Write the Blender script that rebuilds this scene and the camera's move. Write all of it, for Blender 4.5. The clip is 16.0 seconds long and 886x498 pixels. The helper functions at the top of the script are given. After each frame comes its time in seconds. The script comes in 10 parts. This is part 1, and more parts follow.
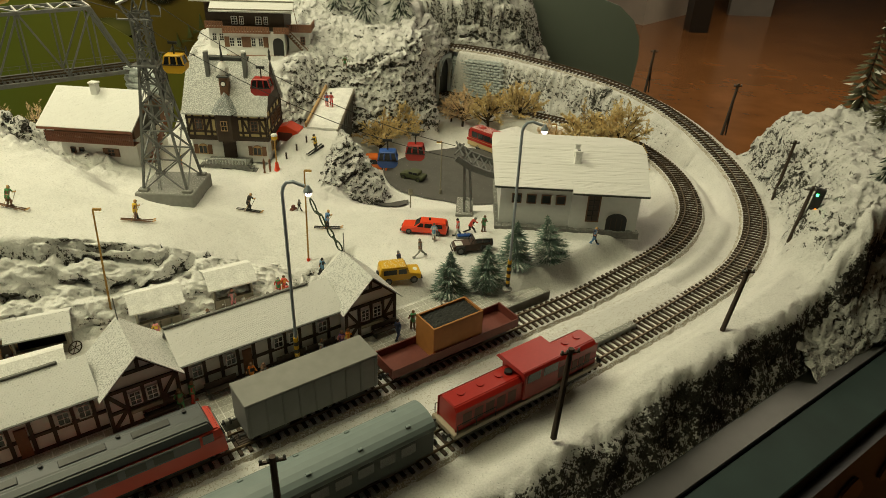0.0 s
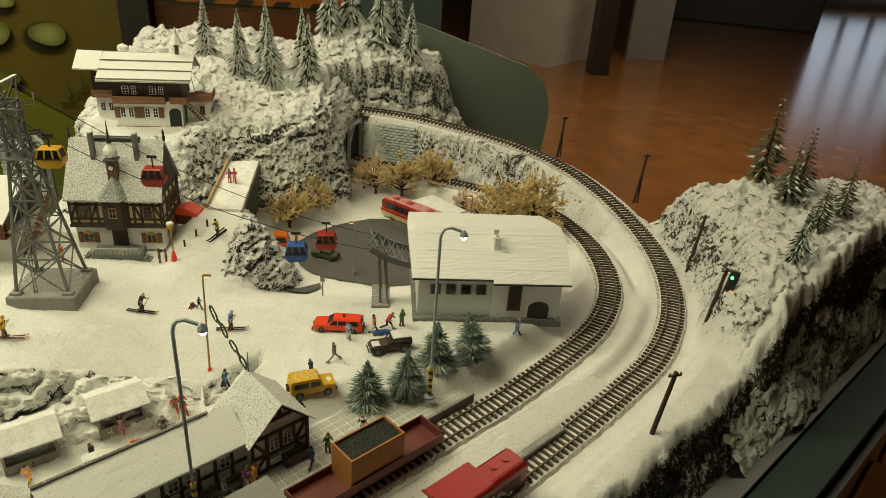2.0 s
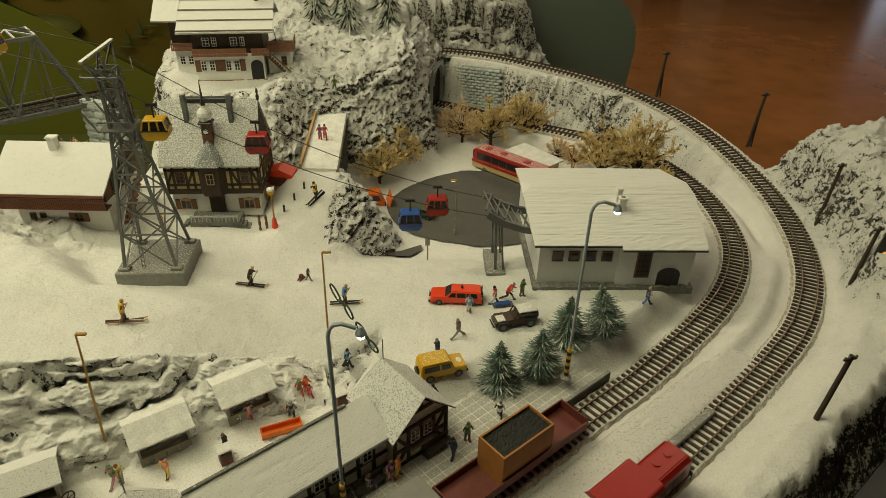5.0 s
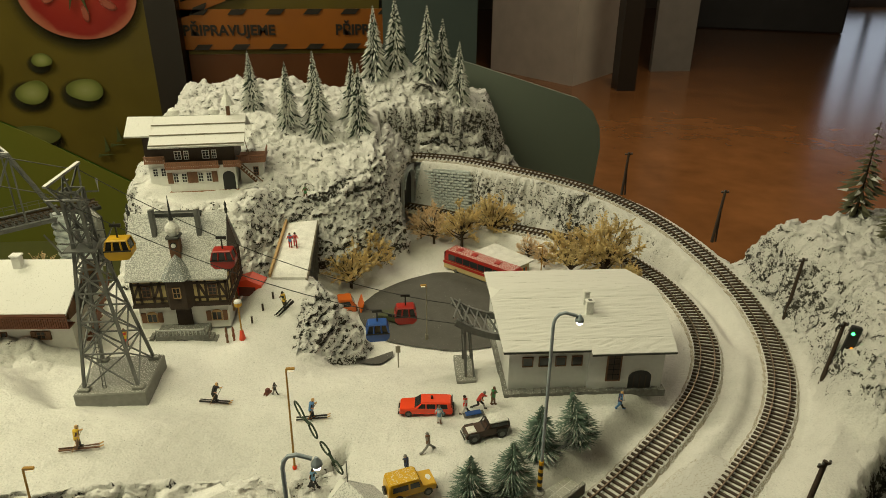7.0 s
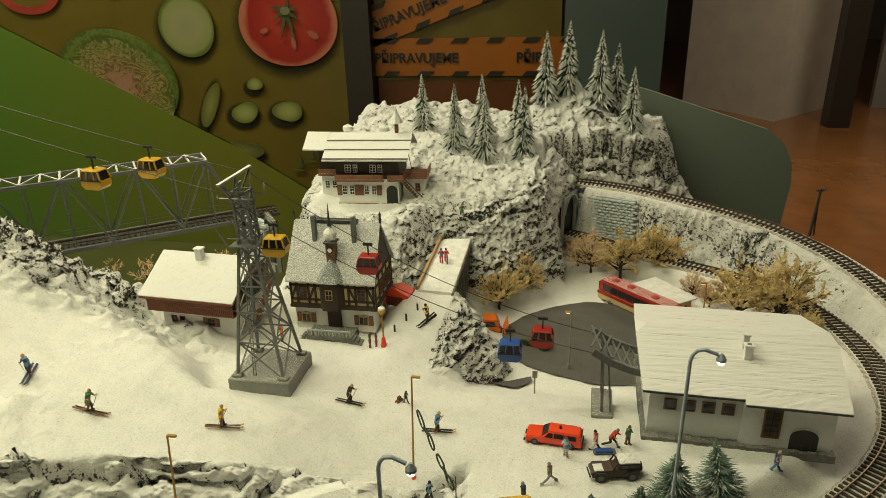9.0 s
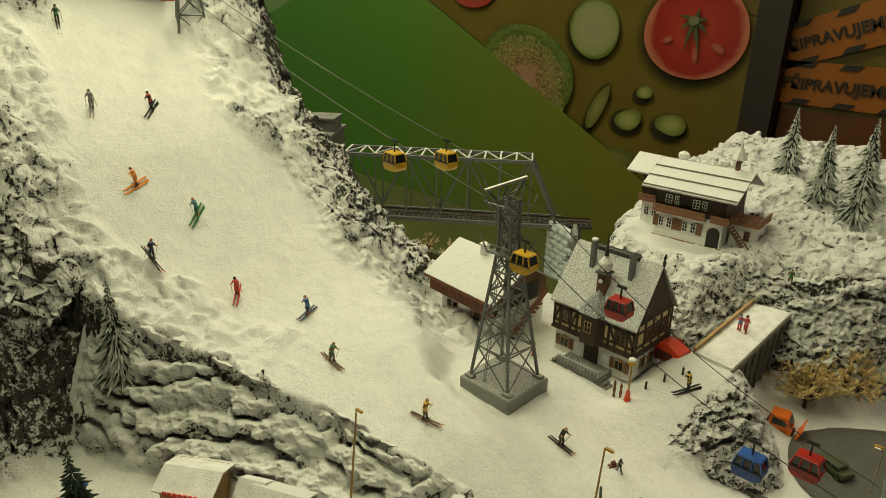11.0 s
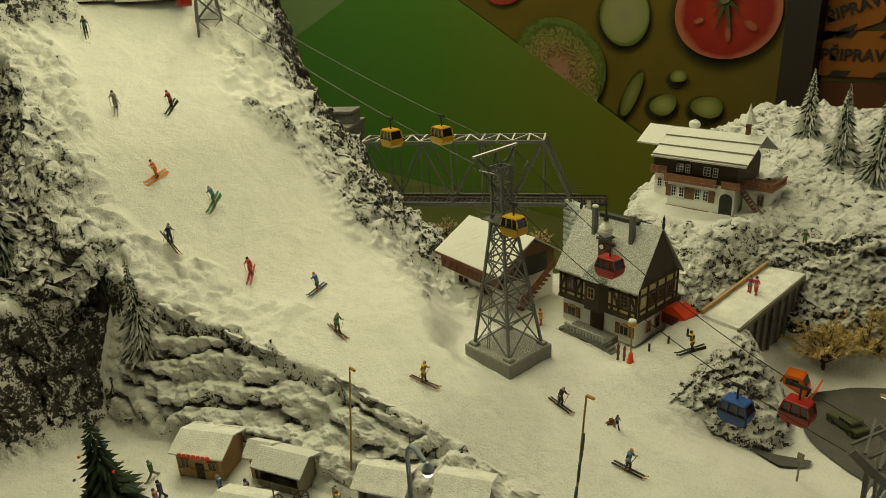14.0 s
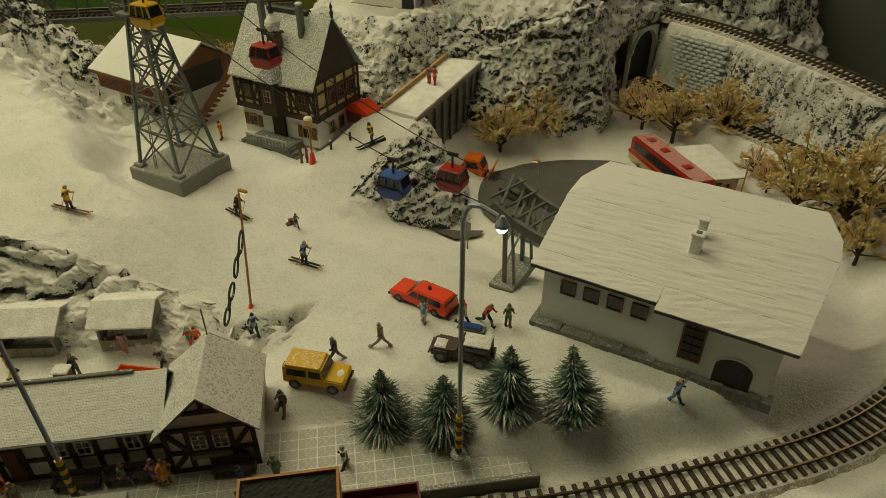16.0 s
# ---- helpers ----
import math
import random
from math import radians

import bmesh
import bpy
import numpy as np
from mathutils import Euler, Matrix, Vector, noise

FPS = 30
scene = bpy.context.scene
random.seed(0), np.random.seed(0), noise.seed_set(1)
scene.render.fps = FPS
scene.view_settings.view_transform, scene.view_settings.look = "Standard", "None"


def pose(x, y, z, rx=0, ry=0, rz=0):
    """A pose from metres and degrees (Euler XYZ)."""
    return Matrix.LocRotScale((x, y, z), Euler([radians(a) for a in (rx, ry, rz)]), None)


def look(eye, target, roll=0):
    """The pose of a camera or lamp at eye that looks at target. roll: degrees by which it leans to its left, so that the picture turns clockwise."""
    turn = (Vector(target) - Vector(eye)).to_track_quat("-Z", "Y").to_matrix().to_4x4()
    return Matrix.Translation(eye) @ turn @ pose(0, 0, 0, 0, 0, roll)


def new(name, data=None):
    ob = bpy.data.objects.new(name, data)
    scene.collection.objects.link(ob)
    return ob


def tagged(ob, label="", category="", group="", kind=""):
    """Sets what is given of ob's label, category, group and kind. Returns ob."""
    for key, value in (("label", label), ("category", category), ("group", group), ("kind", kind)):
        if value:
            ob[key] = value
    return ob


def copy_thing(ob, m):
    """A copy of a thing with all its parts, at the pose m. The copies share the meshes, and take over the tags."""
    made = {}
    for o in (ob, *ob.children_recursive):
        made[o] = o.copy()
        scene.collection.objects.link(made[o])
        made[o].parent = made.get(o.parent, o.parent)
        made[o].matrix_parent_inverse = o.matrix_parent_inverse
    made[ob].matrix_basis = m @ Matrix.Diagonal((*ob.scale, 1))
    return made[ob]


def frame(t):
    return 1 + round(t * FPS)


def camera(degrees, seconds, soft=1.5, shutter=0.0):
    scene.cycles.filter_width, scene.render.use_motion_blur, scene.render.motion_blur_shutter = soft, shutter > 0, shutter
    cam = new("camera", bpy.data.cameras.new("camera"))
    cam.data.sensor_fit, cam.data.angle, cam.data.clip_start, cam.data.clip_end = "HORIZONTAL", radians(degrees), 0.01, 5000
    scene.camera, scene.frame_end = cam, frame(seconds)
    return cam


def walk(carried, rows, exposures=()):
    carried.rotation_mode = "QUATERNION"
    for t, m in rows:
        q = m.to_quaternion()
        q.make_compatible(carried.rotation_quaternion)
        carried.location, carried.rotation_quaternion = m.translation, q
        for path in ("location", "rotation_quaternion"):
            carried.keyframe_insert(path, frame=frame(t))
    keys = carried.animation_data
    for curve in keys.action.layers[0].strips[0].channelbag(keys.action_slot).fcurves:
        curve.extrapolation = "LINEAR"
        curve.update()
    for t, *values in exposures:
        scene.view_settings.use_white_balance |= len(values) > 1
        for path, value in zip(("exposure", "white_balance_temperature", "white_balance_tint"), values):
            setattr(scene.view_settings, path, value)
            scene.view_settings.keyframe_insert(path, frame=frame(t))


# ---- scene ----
cam = camera(66.7, 16.0, soft=0.7)
PATH = [
    (0, (0.002, -0.102, 0.386), (0.001, 1.638, -0.602), 2.2),
    (0.5, (0.007, -0.064, 0.389), (0.155, 1.703, -0.535), 3.2),
    (1, (0.006, -0.053, 0.404), (0.272, 1.702, -0.517), 4.9),
    (1.5, (0.002, -0.046, 0.414), (0.276, 1.716, -0.493), 4.5),
    (2, (0.001, -0.029, 0.428), (0.247, 1.744, -0.463), 4.2),
    (2.5, (0.012, 0.004, 0.45), (-0.013, 1.763, -0.502), 0.8),
    (3, (0.016, 0.036, 0.45), (-0.118, 1.736, -0.594), -0.7),
    (3.2, (0.015, 0.044, 0.444), (-0.136, 1.734, -0.615), -0.5),
    (5.3, (-0.081, 0.045, 0.432), (0.065, 1.719, -0.651), 1.8),
    (5.5, (-0.075, 0.054, 0.431), (0.082, 1.72, -0.665), 2.2),
    (6, (-0.065, 0.068, 0.426), (0.115, 1.712, -0.698), 2.6),
    (6.5, (-0.05, 0.068, 0.439), (0.126, 1.809, -0.53), 1.2),
    (7, (-0.059, 0.053, 0.45), (0.114, 1.859, -0.392), 0.3),
    (7.5, (-0.053, 0.041, 0.447), (0.065, 1.876, -0.338), -0.1),
    (8, (-0.044, 0.038, 0.447), (-0.021, 1.879, -0.335), -0.2),
    (8.5, (-0.026, 0.046, 0.435), (-0.166, 1.886, -0.335), -1.2),
    (9, (-0.023, 0.061, 0.433), (-0.367, 1.881, -0.321), -1.6),
    (9.5, (-0.052, 0.057, 0.435), (-0.474, 1.849, -0.346), -2.1),
    (10, (-0.032, 0.094, 0.434), (-0.69, 1.809, -0.356), -1.0),
    (10.2, (0.005, 0.122, 0.435), (-0.856, 1.75, -0.345), 1.0),
    (12.3, (0.107, 0.177, 0.456), (-1.488, 1.214, -0.16), -4.2),
    (12.5, (0.123, 0.164, 0.466), (-1.503, 1.19, -0.085), -4.3),
    (13, (0.127, 0.159, 0.463), (-1.518, 1.18, -0.036), -4.1),
    (13.5, (0.136, 0.165, 0.442), (-1.455, 1.231, -0.135), -4.0),
    (14, (0.133, 0.187, 0.407), (-1.295, 1.389, -0.309), -3.2),
    (14.5, (0.146, 0.194, 0.392), (-1.182, 1.484, -0.364), -3.2),
    (15, (0.158, 0.213, 0.377), (-1.053, 1.582, -0.437), -3.5),
    (15.5, (0.191, 0.242, 0.361), (-0.805, 1.74, -0.514), -2.7),
    (16, (0.191, 0.250, 0.346), (-0.578, 1.707, -0.789), 0.0),
]
walk(cam, [(t, look(eye, target, roll)) for t, eye, target, roll in PATH], exposures=[(0.0, 0.2, 6500, 10), (2.0, 0.28, 6500, 10), (3.0, 0.08, 6550, 10), (5.5, -0.08, 6600, 10), (7.5, 0.2, 6500, 10), (9.0, 0.25, 6450, 9), (10.0, 0.03, 6500, 8), (12.5, -0.05, 6350, 2), (14.0, -0.26, 6900, 3), (15.0, -0.36, 7100, 3), (16.0, -0.44, 7000, 7)])

# ---------------------------------------------------------------- light
world = bpy.data.worlds.new("hall")
scene.world = world
world.use_nodes = True
bg = world.node_tree.nodes["Background"]
bg.inputs[0].default_value = (1.0, 0.92, 0.70, 1)
bg.inputs[1].default_value = 0.17


def area_lamp(name, eye, target, w, h, power, color):
    d = bpy.data.lights.new(name, "AREA")
    d.shape, d.size, d.size_y, d.energy, d.color = "RECTANGLE", w, h, power, color
    ob = new(name, d)
    ob.matrix_world = look(eye, target)
    return ob


# the warm strip lamps inside the top of the showcase
area_lamp("case_lamp", (-0.67, 0.50, 1.12), (-0.52, 0.95, 0), 1.20, 0.36, 9.2, (0.97, 0.92, 0.56))
# hall lamps over the mural and over the floor beyond
area_lamp("hall_lamp", (-1.9, 1.45, 2.3), (-1.9, 2.2, 0.3), 2.0, 0.3, 50.0, (1.0, 0.90, 0.62))
area_lamp("hall_lamp", (-3.3, 0.2, 2.4), (-4.5, 0.9, 0.2), 1.6, 0.4, 42.0, (0.92, 0.96, 0.80))
area_lamp("hall_lamp", (1.9, 3.7, 2.5), (2.1, 4.2, 0), 2.4, 2.4, 90.0, (1.0, 0.86, 0.62))

# ---------------------------------------------------------------- materials


def mat(name, build=None, color=(0.5, 0.5, 0.5), rough=0.6, metal=0.0, grain=0.0, scale=300.0, bump=0.0, dust=0.0, spec=0.5, tiles=0.0):
    """A node material: base colour with fine grain, larger blotches, bump and, if wanted, a dusting of white flakes on top faces."""
    m = bpy.data.materials.new(name)
    m.use_nodes = True
    nt = m.node_tree
    b = nt.nodes["Principled BSDF"]
    b.inputs["Roughness"].default_value = rough
    b.inputs["Metallic"].default_value = metal
    b.inputs["Specular IOR Level"].default_value = spec
    tc = nt.nodes.new("ShaderNodeTexCoord")
    n1 = nt.nodes.new("ShaderNodeTexNoise")
    n1.inputs["Scale"].default_value, n1.inputs["Detail"].default_value = scale, 4
    nt.links.new(tc.outputs["Object"], n1.inputs["Vector"])
    n2 = nt.nodes.new("ShaderNodeTexNoise")
    n2.inputs["Scale"].default_value, n2.inputs["Detail"].default_value = scale / 9, 3
    nt.links.new(tc.outputs["Object"], n2.inputs["Vector"])
    add = nt.nodes.new("ShaderNodeMath")
    add.operation = "ADD"
    nt.links.new(n1.outputs["Fac"], add.inputs[0])
    nt.links.new(n2.outputs["Fac"], add.inputs[1])
    ramp = nt.nodes.new("ShaderNodeMapRange")
    ramp.inputs["From Min"].default_value, ramp.inputs["From Max"].default_value = 0.6, 1.4
    ramp.inputs["To Min"].default_value, ramp.inputs["To Max"].default_value = 1 - grain, 1 + grain
    nt.links.new(add.outputs[0], ramp.inputs["Value"])
    mul = nt.nodes.new("ShaderNodeVectorMath")
    mul.operation = "SCALE"
    mul.inputs[0].default_value = color
    nt.links.new(ramp.outputs[0], mul.inputs["Scale"])
    out = mul.outputs[0]
    if dust > 0:
        geo = nt.nodes.new("ShaderNodeNewGeometry")
        sep = nt.nodes.new("ShaderNodeSeparateXYZ")
        nt.links.new(geo.outputs["Normal"], sep.inputs[0])
        n3 = nt.nodes.new("ShaderNodeTexNoise")
        n3.inputs["Scale"].default_value, n3.inputs["Detail"].default_value = 700, 5
        nt.links.new(tc.outputs["Object"], n3.inputs["Vector"])
        ma = nt.nodes.new("ShaderNodeMath")
        ma.operation = "MULTIPLY_ADD"
        nt.links.new(sep.outputs["Z"], ma.inputs[0])
        ma.inputs[1].default_value = 0.55
        nt.links.new(n3.outputs["Fac"], ma.inputs[2])
        mr = nt.nodes.new("ShaderNodeMapRange")
        mr.inputs["From Min"].default_value, mr.inputs["From Max"].default_value = 1.25 - dust, 1.40 - dust
        nt.links.new(ma.outputs[0], mr.inputs["Value"])
        mix = nt.nodes.new("ShaderNodeMix")
        mix.data_type = "RGBA"
        nt.links.new(mr.outputs[0], mix.inputs["Factor"])
        nt.links.new(out, mix.inputs["A"])
        mix.inputs["B"].default_value = (0.74, 0.74, 0.72, 1)
        out = mix.outputs["Result"]
    nt.links.new(out, b.inputs["Base Color"])
    if bump > 0:
        bp = nt.nodes.new("ShaderNodeBump")
        bp.inputs["Strength"].default_value, bp.inputs["Distance"].default_value = bump, 0.001
        high = add.outputs[0]
        if tiles > 0:
            br = nt.nodes.new("ShaderNodeTexBrick")
            br.inputs["Scale"].default_value, br.inputs["Mortar Size"].default_value, br.inputs["Mortar Smooth"].default_value = tiles, 0.05, 0.6
            br.inputs["Brick Width"].default_value, br.inputs["Row Height"].default_value = 0.42, 0.40
            nt.links.new(tc.outputs["Object"], br.inputs["Vector"])
            ad = nt.nodes.new("ShaderNodeMath")
            ad.operation = "MULTIPLY_ADD"
            nt.links.new(br.outputs["Fac"], ad.inputs[0])
            ad.inputs[1].default_value = -1.0
            nt.links.new(high, ad.inputs[2])
            high = ad.outputs[0]
        nt.links.new(high, bp.inputs["Height"])
        nt.links.new(bp.outputs[0], b.inputs["Normal"])
    return m


def terrain_mat():
    """Snow on the open ground; grey crag with snow caught on its ledges where the mesh is marked as rock."""
    m = bpy.data.materials.new("snowy_rock")
    m.use_nodes = True
    nt, N = m.node_tree, m.node_tree.nodes
    b = N["Principled BSDF"]
    b.inputs["Roughness"].default_value = 0.9
    b.inputs["Specular IOR Level"].default_value = 0.2
    tc = N.new("ShaderNodeTexCoord")
    geo = N.new("ShaderNodeNewGeometry")
    sep = N.new("ShaderNodeSeparateXYZ")
    nt.links.new(geo.outputs["Normal"], sep.inputs[0])
    at = N.new("ShaderNodeAttribute")
    at.attribute_name = "rock"

    def noise_tex(scale, detail=5, rough=0.6):
        n = N.new("ShaderNodeTexNoise")
        n.inputs["Scale"].default_value, n.inputs["Detail"].default_value, n.inputs["Roughness"].default_value = scale, detail, rough
        nt.links.new(tc.outputs["Object"], n.inputs["Vector"])
        return n.outputs["Fac"]

    def math_node(op, a, bb, c=None):
        n = N.new("ShaderNodeMath")
        n.operation = op
        for i, v in enumerate((a, bb, c)):
            if v is None:
                continue
            if isinstance(v, (int, float)):
                n.inputs[i].default_value = v
            else:
                nt.links.new(v, n.inputs[i])
        return n.outputs[0]

    fine, mid, big = noise_tex(540, 4, 0.6), noise_tex(170, 4, 0.62), noise_tex(40)
    # how much snow lies: slope, ledges and powder
    s = math_node("MULTIPLY", sep.outputs["Z"], 0.80)
    s = math_node("ADD", s, math_node("MULTIPLY_ADD", mid, 3.1, -1.55))
    s = math_node("ADD", s, math_node("MULTIPLY_ADD", fine, 2.1, -1.05))
    s = math_node("ADD", s, math_node("MULTIPLY_ADD", big, 0.8, -0.40))
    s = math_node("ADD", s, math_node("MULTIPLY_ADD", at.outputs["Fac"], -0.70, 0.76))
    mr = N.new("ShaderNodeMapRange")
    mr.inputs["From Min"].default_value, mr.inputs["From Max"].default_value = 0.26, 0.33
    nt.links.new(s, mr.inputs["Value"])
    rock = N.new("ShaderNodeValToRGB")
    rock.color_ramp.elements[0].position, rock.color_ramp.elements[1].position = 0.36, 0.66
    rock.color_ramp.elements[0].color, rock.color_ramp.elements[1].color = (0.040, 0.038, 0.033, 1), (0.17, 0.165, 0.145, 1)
    nt.links.new(math_node("MULTIPLY_ADD", fine, 0.6, math_node("MULTIPLY", mid, 0.4)), rock.inputs[0])
    snow = N.new("ShaderNodeValToRGB")
    snow.color_ramp.elements[0].position, snow.color_ramp.elements[1].position = 0.38, 0.55
    snow.color_ramp.elements[0].color, snow.color_ramp.elements[1].color = (0.69, 0.69, 0.668, 1), (0.81, 0.806, 0.782, 1)
    nt.links.new(math_node("MULTIPLY_ADD", big, 0.35, math_node("MULTIPLY", fine, 0.65)), snow.inputs[0])
    speck = N.new("ShaderNodeMapRange")
    speck.inputs["From Min"].default_value, speck.inputs["From Max"].default_value = 0.665, 0.71
    speck.inputs["To Min"].default_value, speck.inputs["To Max"].default_value = 1.0, 0.50
    nt.links.new(noise_tex(760, 3, 0.5), speck.inputs["Value"])
    dirt = N.new("ShaderNodeVectorMath")
    dirt.operation = "SCALE"
    nt.links.new(snow.outputs[0], dirt.inputs[0])
    nt.links.new(speck.outputs[0], dirt.inputs["Scale"])
    mix = N.new("ShaderNodeMix")
    mix.data_type = "RGBA"
    nt.links.new(mr.outputs[0], mix.inputs["Factor"])
    nt.links.new(rock.outputs[0], mix.inputs["A"])
    nt.links.new(dirt.outputs[0], mix.inputs["B"])
    nt.links.new(mix.outputs["Result"], b.inputs["Base Color"])
    bp = N.new("ShaderNodeBump")
    bp.inputs["Strength"].default_value, bp.inputs["Distance"].default_value = 1.0, 0.0030
    h = math_node("MULTIPLY_ADD", at.outputs["Fac"], 0.55, 0.40)
    nt.links.new(math_node("MULTIPLY", math_node("ADD", fine, math_node("MULTIPLY", mid, 1.3)), h), bp.inputs["Height"])
    nt.links.new(bp.outputs[0], b.inputs["Normal"])
    return m


SNOW_ROCK = terrain_mat()

# ---------------------------------------------------------------- mesh helpers


def link(name, bm, material, parent=None, smooth=False):
    me = bpy.data.meshes.new(name)
    bm.to_mesh(me)
    bm.free()
    for m in material if isinstance(material, (list, tuple)) else [material]:
        me.materials.append(m)
    if smooth:
        for p in me.polygons:
            p.use_smooth = True
    ob = new(name, me)
    if parent is not None:
        ob.parent = parent
    return ob


def part(name, bm, material, parent, label="", smooth=False):
    ob = link(name, bm, material, parent, smooth)
    if label:
        tagged(ob, label)
    return ob


def thing(name, m, label, category, group="", kind=""):
    ob = new(name)
    ob.empty_display_size = 0.01
    ob.matrix_basis = m
    return tagged(ob, label, category, group, kind)


def box(bm, x0, y0, z0, x1, y1, z1, m=None, bevel=0.0):
    r = bmesh.ops.create_cube(bm, size=1)
    mm = Matrix.Translation(((x0 + x1) / 2, (y0 + y1) / 2, (z0 + z1) / 2)) @ Matrix.Diagonal((x1 - x0, y1 - y0, z1 - z0, 1))
    if m is not None:
        mm = m @ mm
    bmesh.ops.transform(bm, matrix=mm, verts=r["verts"])
    if bevel > 0:
        es = list({e for v in r["verts"] for e in v.link_edges})
        bmesh.ops.bevel(bm, geom=es, offset=bevel, segments=1, affect="EDGES")
    return bm


def rod(bm, a, b, r, seg=8, r2=None):
    a, b = Vector(a), Vector(b)
    d = b - a
    q = d.to_track_quat("Z", "Y").to_matrix().to_4x4()
    res = bmesh.ops.create_cone(bm, cap_ends=True, segments=seg, radius1=r, radius2=r if r2 is None else r2, depth=d.length)
    bmesh.ops.transform(bm, matrix=Matrix.Translation((a + b) / 2) @ q, verts=res["verts"])
    return bm


def bar(bm, a, b, w, h=None):
    """A square bar from a to b."""
    a, b = Vector(a), Vector(b)
    d = b - a
    q = d.to_track_quat("Z", "Y").to_matrix().to_4x4()
    res = bmesh.ops.create_cube(bm, size=1)
    bmesh.ops.transform(bm, matrix=Matrix.Translation((a + b) / 2) @ q @ Matrix.Diagonal((w, h or w, d.length, 1)), verts=res["verts"])
    return bm


def B():
    return bmesh.new()


# ---------------------------------------------------------------- ground plan
U = Vector((0.802, 0.597))  # way of the straight tracks
NL = Vector((-0.597, 0.802))  # to their left
CEN = Vector((0.045, 0.885))  # centre of both curves
R_IN, R_OUT = 0.360, 0.4375
Z_TRACK = -0.020


def spline(pts, n=12):
    """A smooth line through a few points of the plan."""
    v = [Vector(p) for p in pts]
    v = [2 * v[0] - v[1]] + v + [2 * v[-1] - v[-2]]
    out = []
    for i in range(1, len(v) - 2):
        p0, p1, p2, p3 = v[i - 1 : i + 3]
        for k in range(n):
            t = k / n
            out.append(0.5 * (2 * p1 + (p2 - p0) * t + (2 * p0 - 5 * p1 + 4 * p2 - p3) * t * t + (3 * p1 - p0 - 3 * p2 + p3) * t**3))
    return [tuple(p) for p in out + [v[-2]]]


def straight(R, bulge, upto):
    """The straight part of a track from the left front, as single points."""
    out = []
    for k in range(12):
        d = -0.95 + (upto + 0.95) * k / 11
        p = CEN - NL * R + U * d - NL * bulge * min(1, max(0, (-d - 0.15) / 0.25))
        out.append((p.x, p.y, Z_TRACK))
    return out


# the straights run into tightening curves; the outer track climbs behind the bus yard to the bridge
INNER = spline(straight(R_IN, 0.0, -0.13) + [(0.2395, 0.593, -0.02), (0.293, 0.650, -0.02), (0.331, 0.712, -0.02), (0.352, 0.775, -0.02), (0.360, 0.852, -0.02), (0.353, 0.926, -0.02), (0.330, 1.000, -0.02), (0.290, 1.060, -0.02), (0.241, 1.098, -0.02), (0.177, 1.137, -0.02), (0.105, 1.180, -0.02), (0.046, 1.228, -0.02), (-0.008, 1.262, -0.02), (-0.060, 1.285, -0.02)])
OUTER = spline(straight(R_OUT, 0.012, -0.13) + [(0.285, 0.527, -0.02), (0.347, 0.587, -0.02), (0.396, 0.658, -0.02), (0.429, 0.734, -0.02), (0.448, 0.812, -0.019), (0.453, 0.885, -0.014), (0.445, 0.955, -0.006), (0.426, 1.028, 0.005), (0.388, 1.112, 0.018), (0.326, 1.180, 0.032), (0.248, 1.228, 0.044), (0.165, 1.268, 0.053), (0.090, 1.298, 0.060), (0.000, 1.316, 0.064), (-0.090, 1.318, 0.066)])
HUB = (0.10, 0.92)


def reach(pts):
    """Bearing and distance of a track's curve from the hub, in order of bearing."""
    q = sorted((math.atan2(y - HUB[1], x - HUB[0]), math.hypot(x - HUB[0], y - HUB[1])) for x, y, z in pts if math.atan2(y - HUB[1], x - HUB[0]) > -1.6)
    return [a for a, r in q], [r for a, r in q]


REACH_IN, REACH_OUT = reach(INNER), reach(OUTER)


def smooth(e0, e1, v):
    t = np.clip((v - e0) / (e1 - e0), 0, 1)
    return t * t * (3 - 2 * t)


def dist_line(X, Y, pts):
    """Distance to a polyline of (x, y, z), and the z of its nearest point."""
    best = np.full(X.shape, 1e9)
    zz = np.zeros(X.shape)
    for (x0, y0, z0), (x1, y1, z1) in zip(pts[:-1], pts[1:]):
        dx, dy = x1 - x0, y1 - y0
        t = np.clip(((X - x0) * dx + (Y - y0) * dy) / (dx * dx + dy * dy + 1e-12), 0, 1)
        d = np.hypot(X - x0 - t * dx, Y - y0 - t * dy)
        c = d < best
        best[c] = d[c]
        zz[c] = (z0 + t * (z1 - z0))[c]
    return best, zz


def value_noise(X, Y, scale, seed):
    rng = np.random.RandomState(seed)
    g = rng.rand(256, 256)
    x, y = X * scale + 1000, Y * scale + 1000
    i, j = np.floor(x).astype(int), np.floor(y).astype(int)
    fx, fy = x - i, y - j
    fx, fy = fx * fx * (3 - 2 * fx), fy * fy * (3 - 2 * fy)
    v = lambda a, b: g[a % 256, b % 256]
    return (v(i, j) * (1 - fx) + v(i + 1, j) * fx) * (1 - fy) + (v(i, j + 1) * (1 - fx) + v(i + 1, j + 1) * fx) * fy - 0.5


def fractal(X, Y, scale, seed, octaves=4):
    return sum(value_noise(X, Y, scale * 2**k, seed + k) / 1.7**k for k in range(octaves))


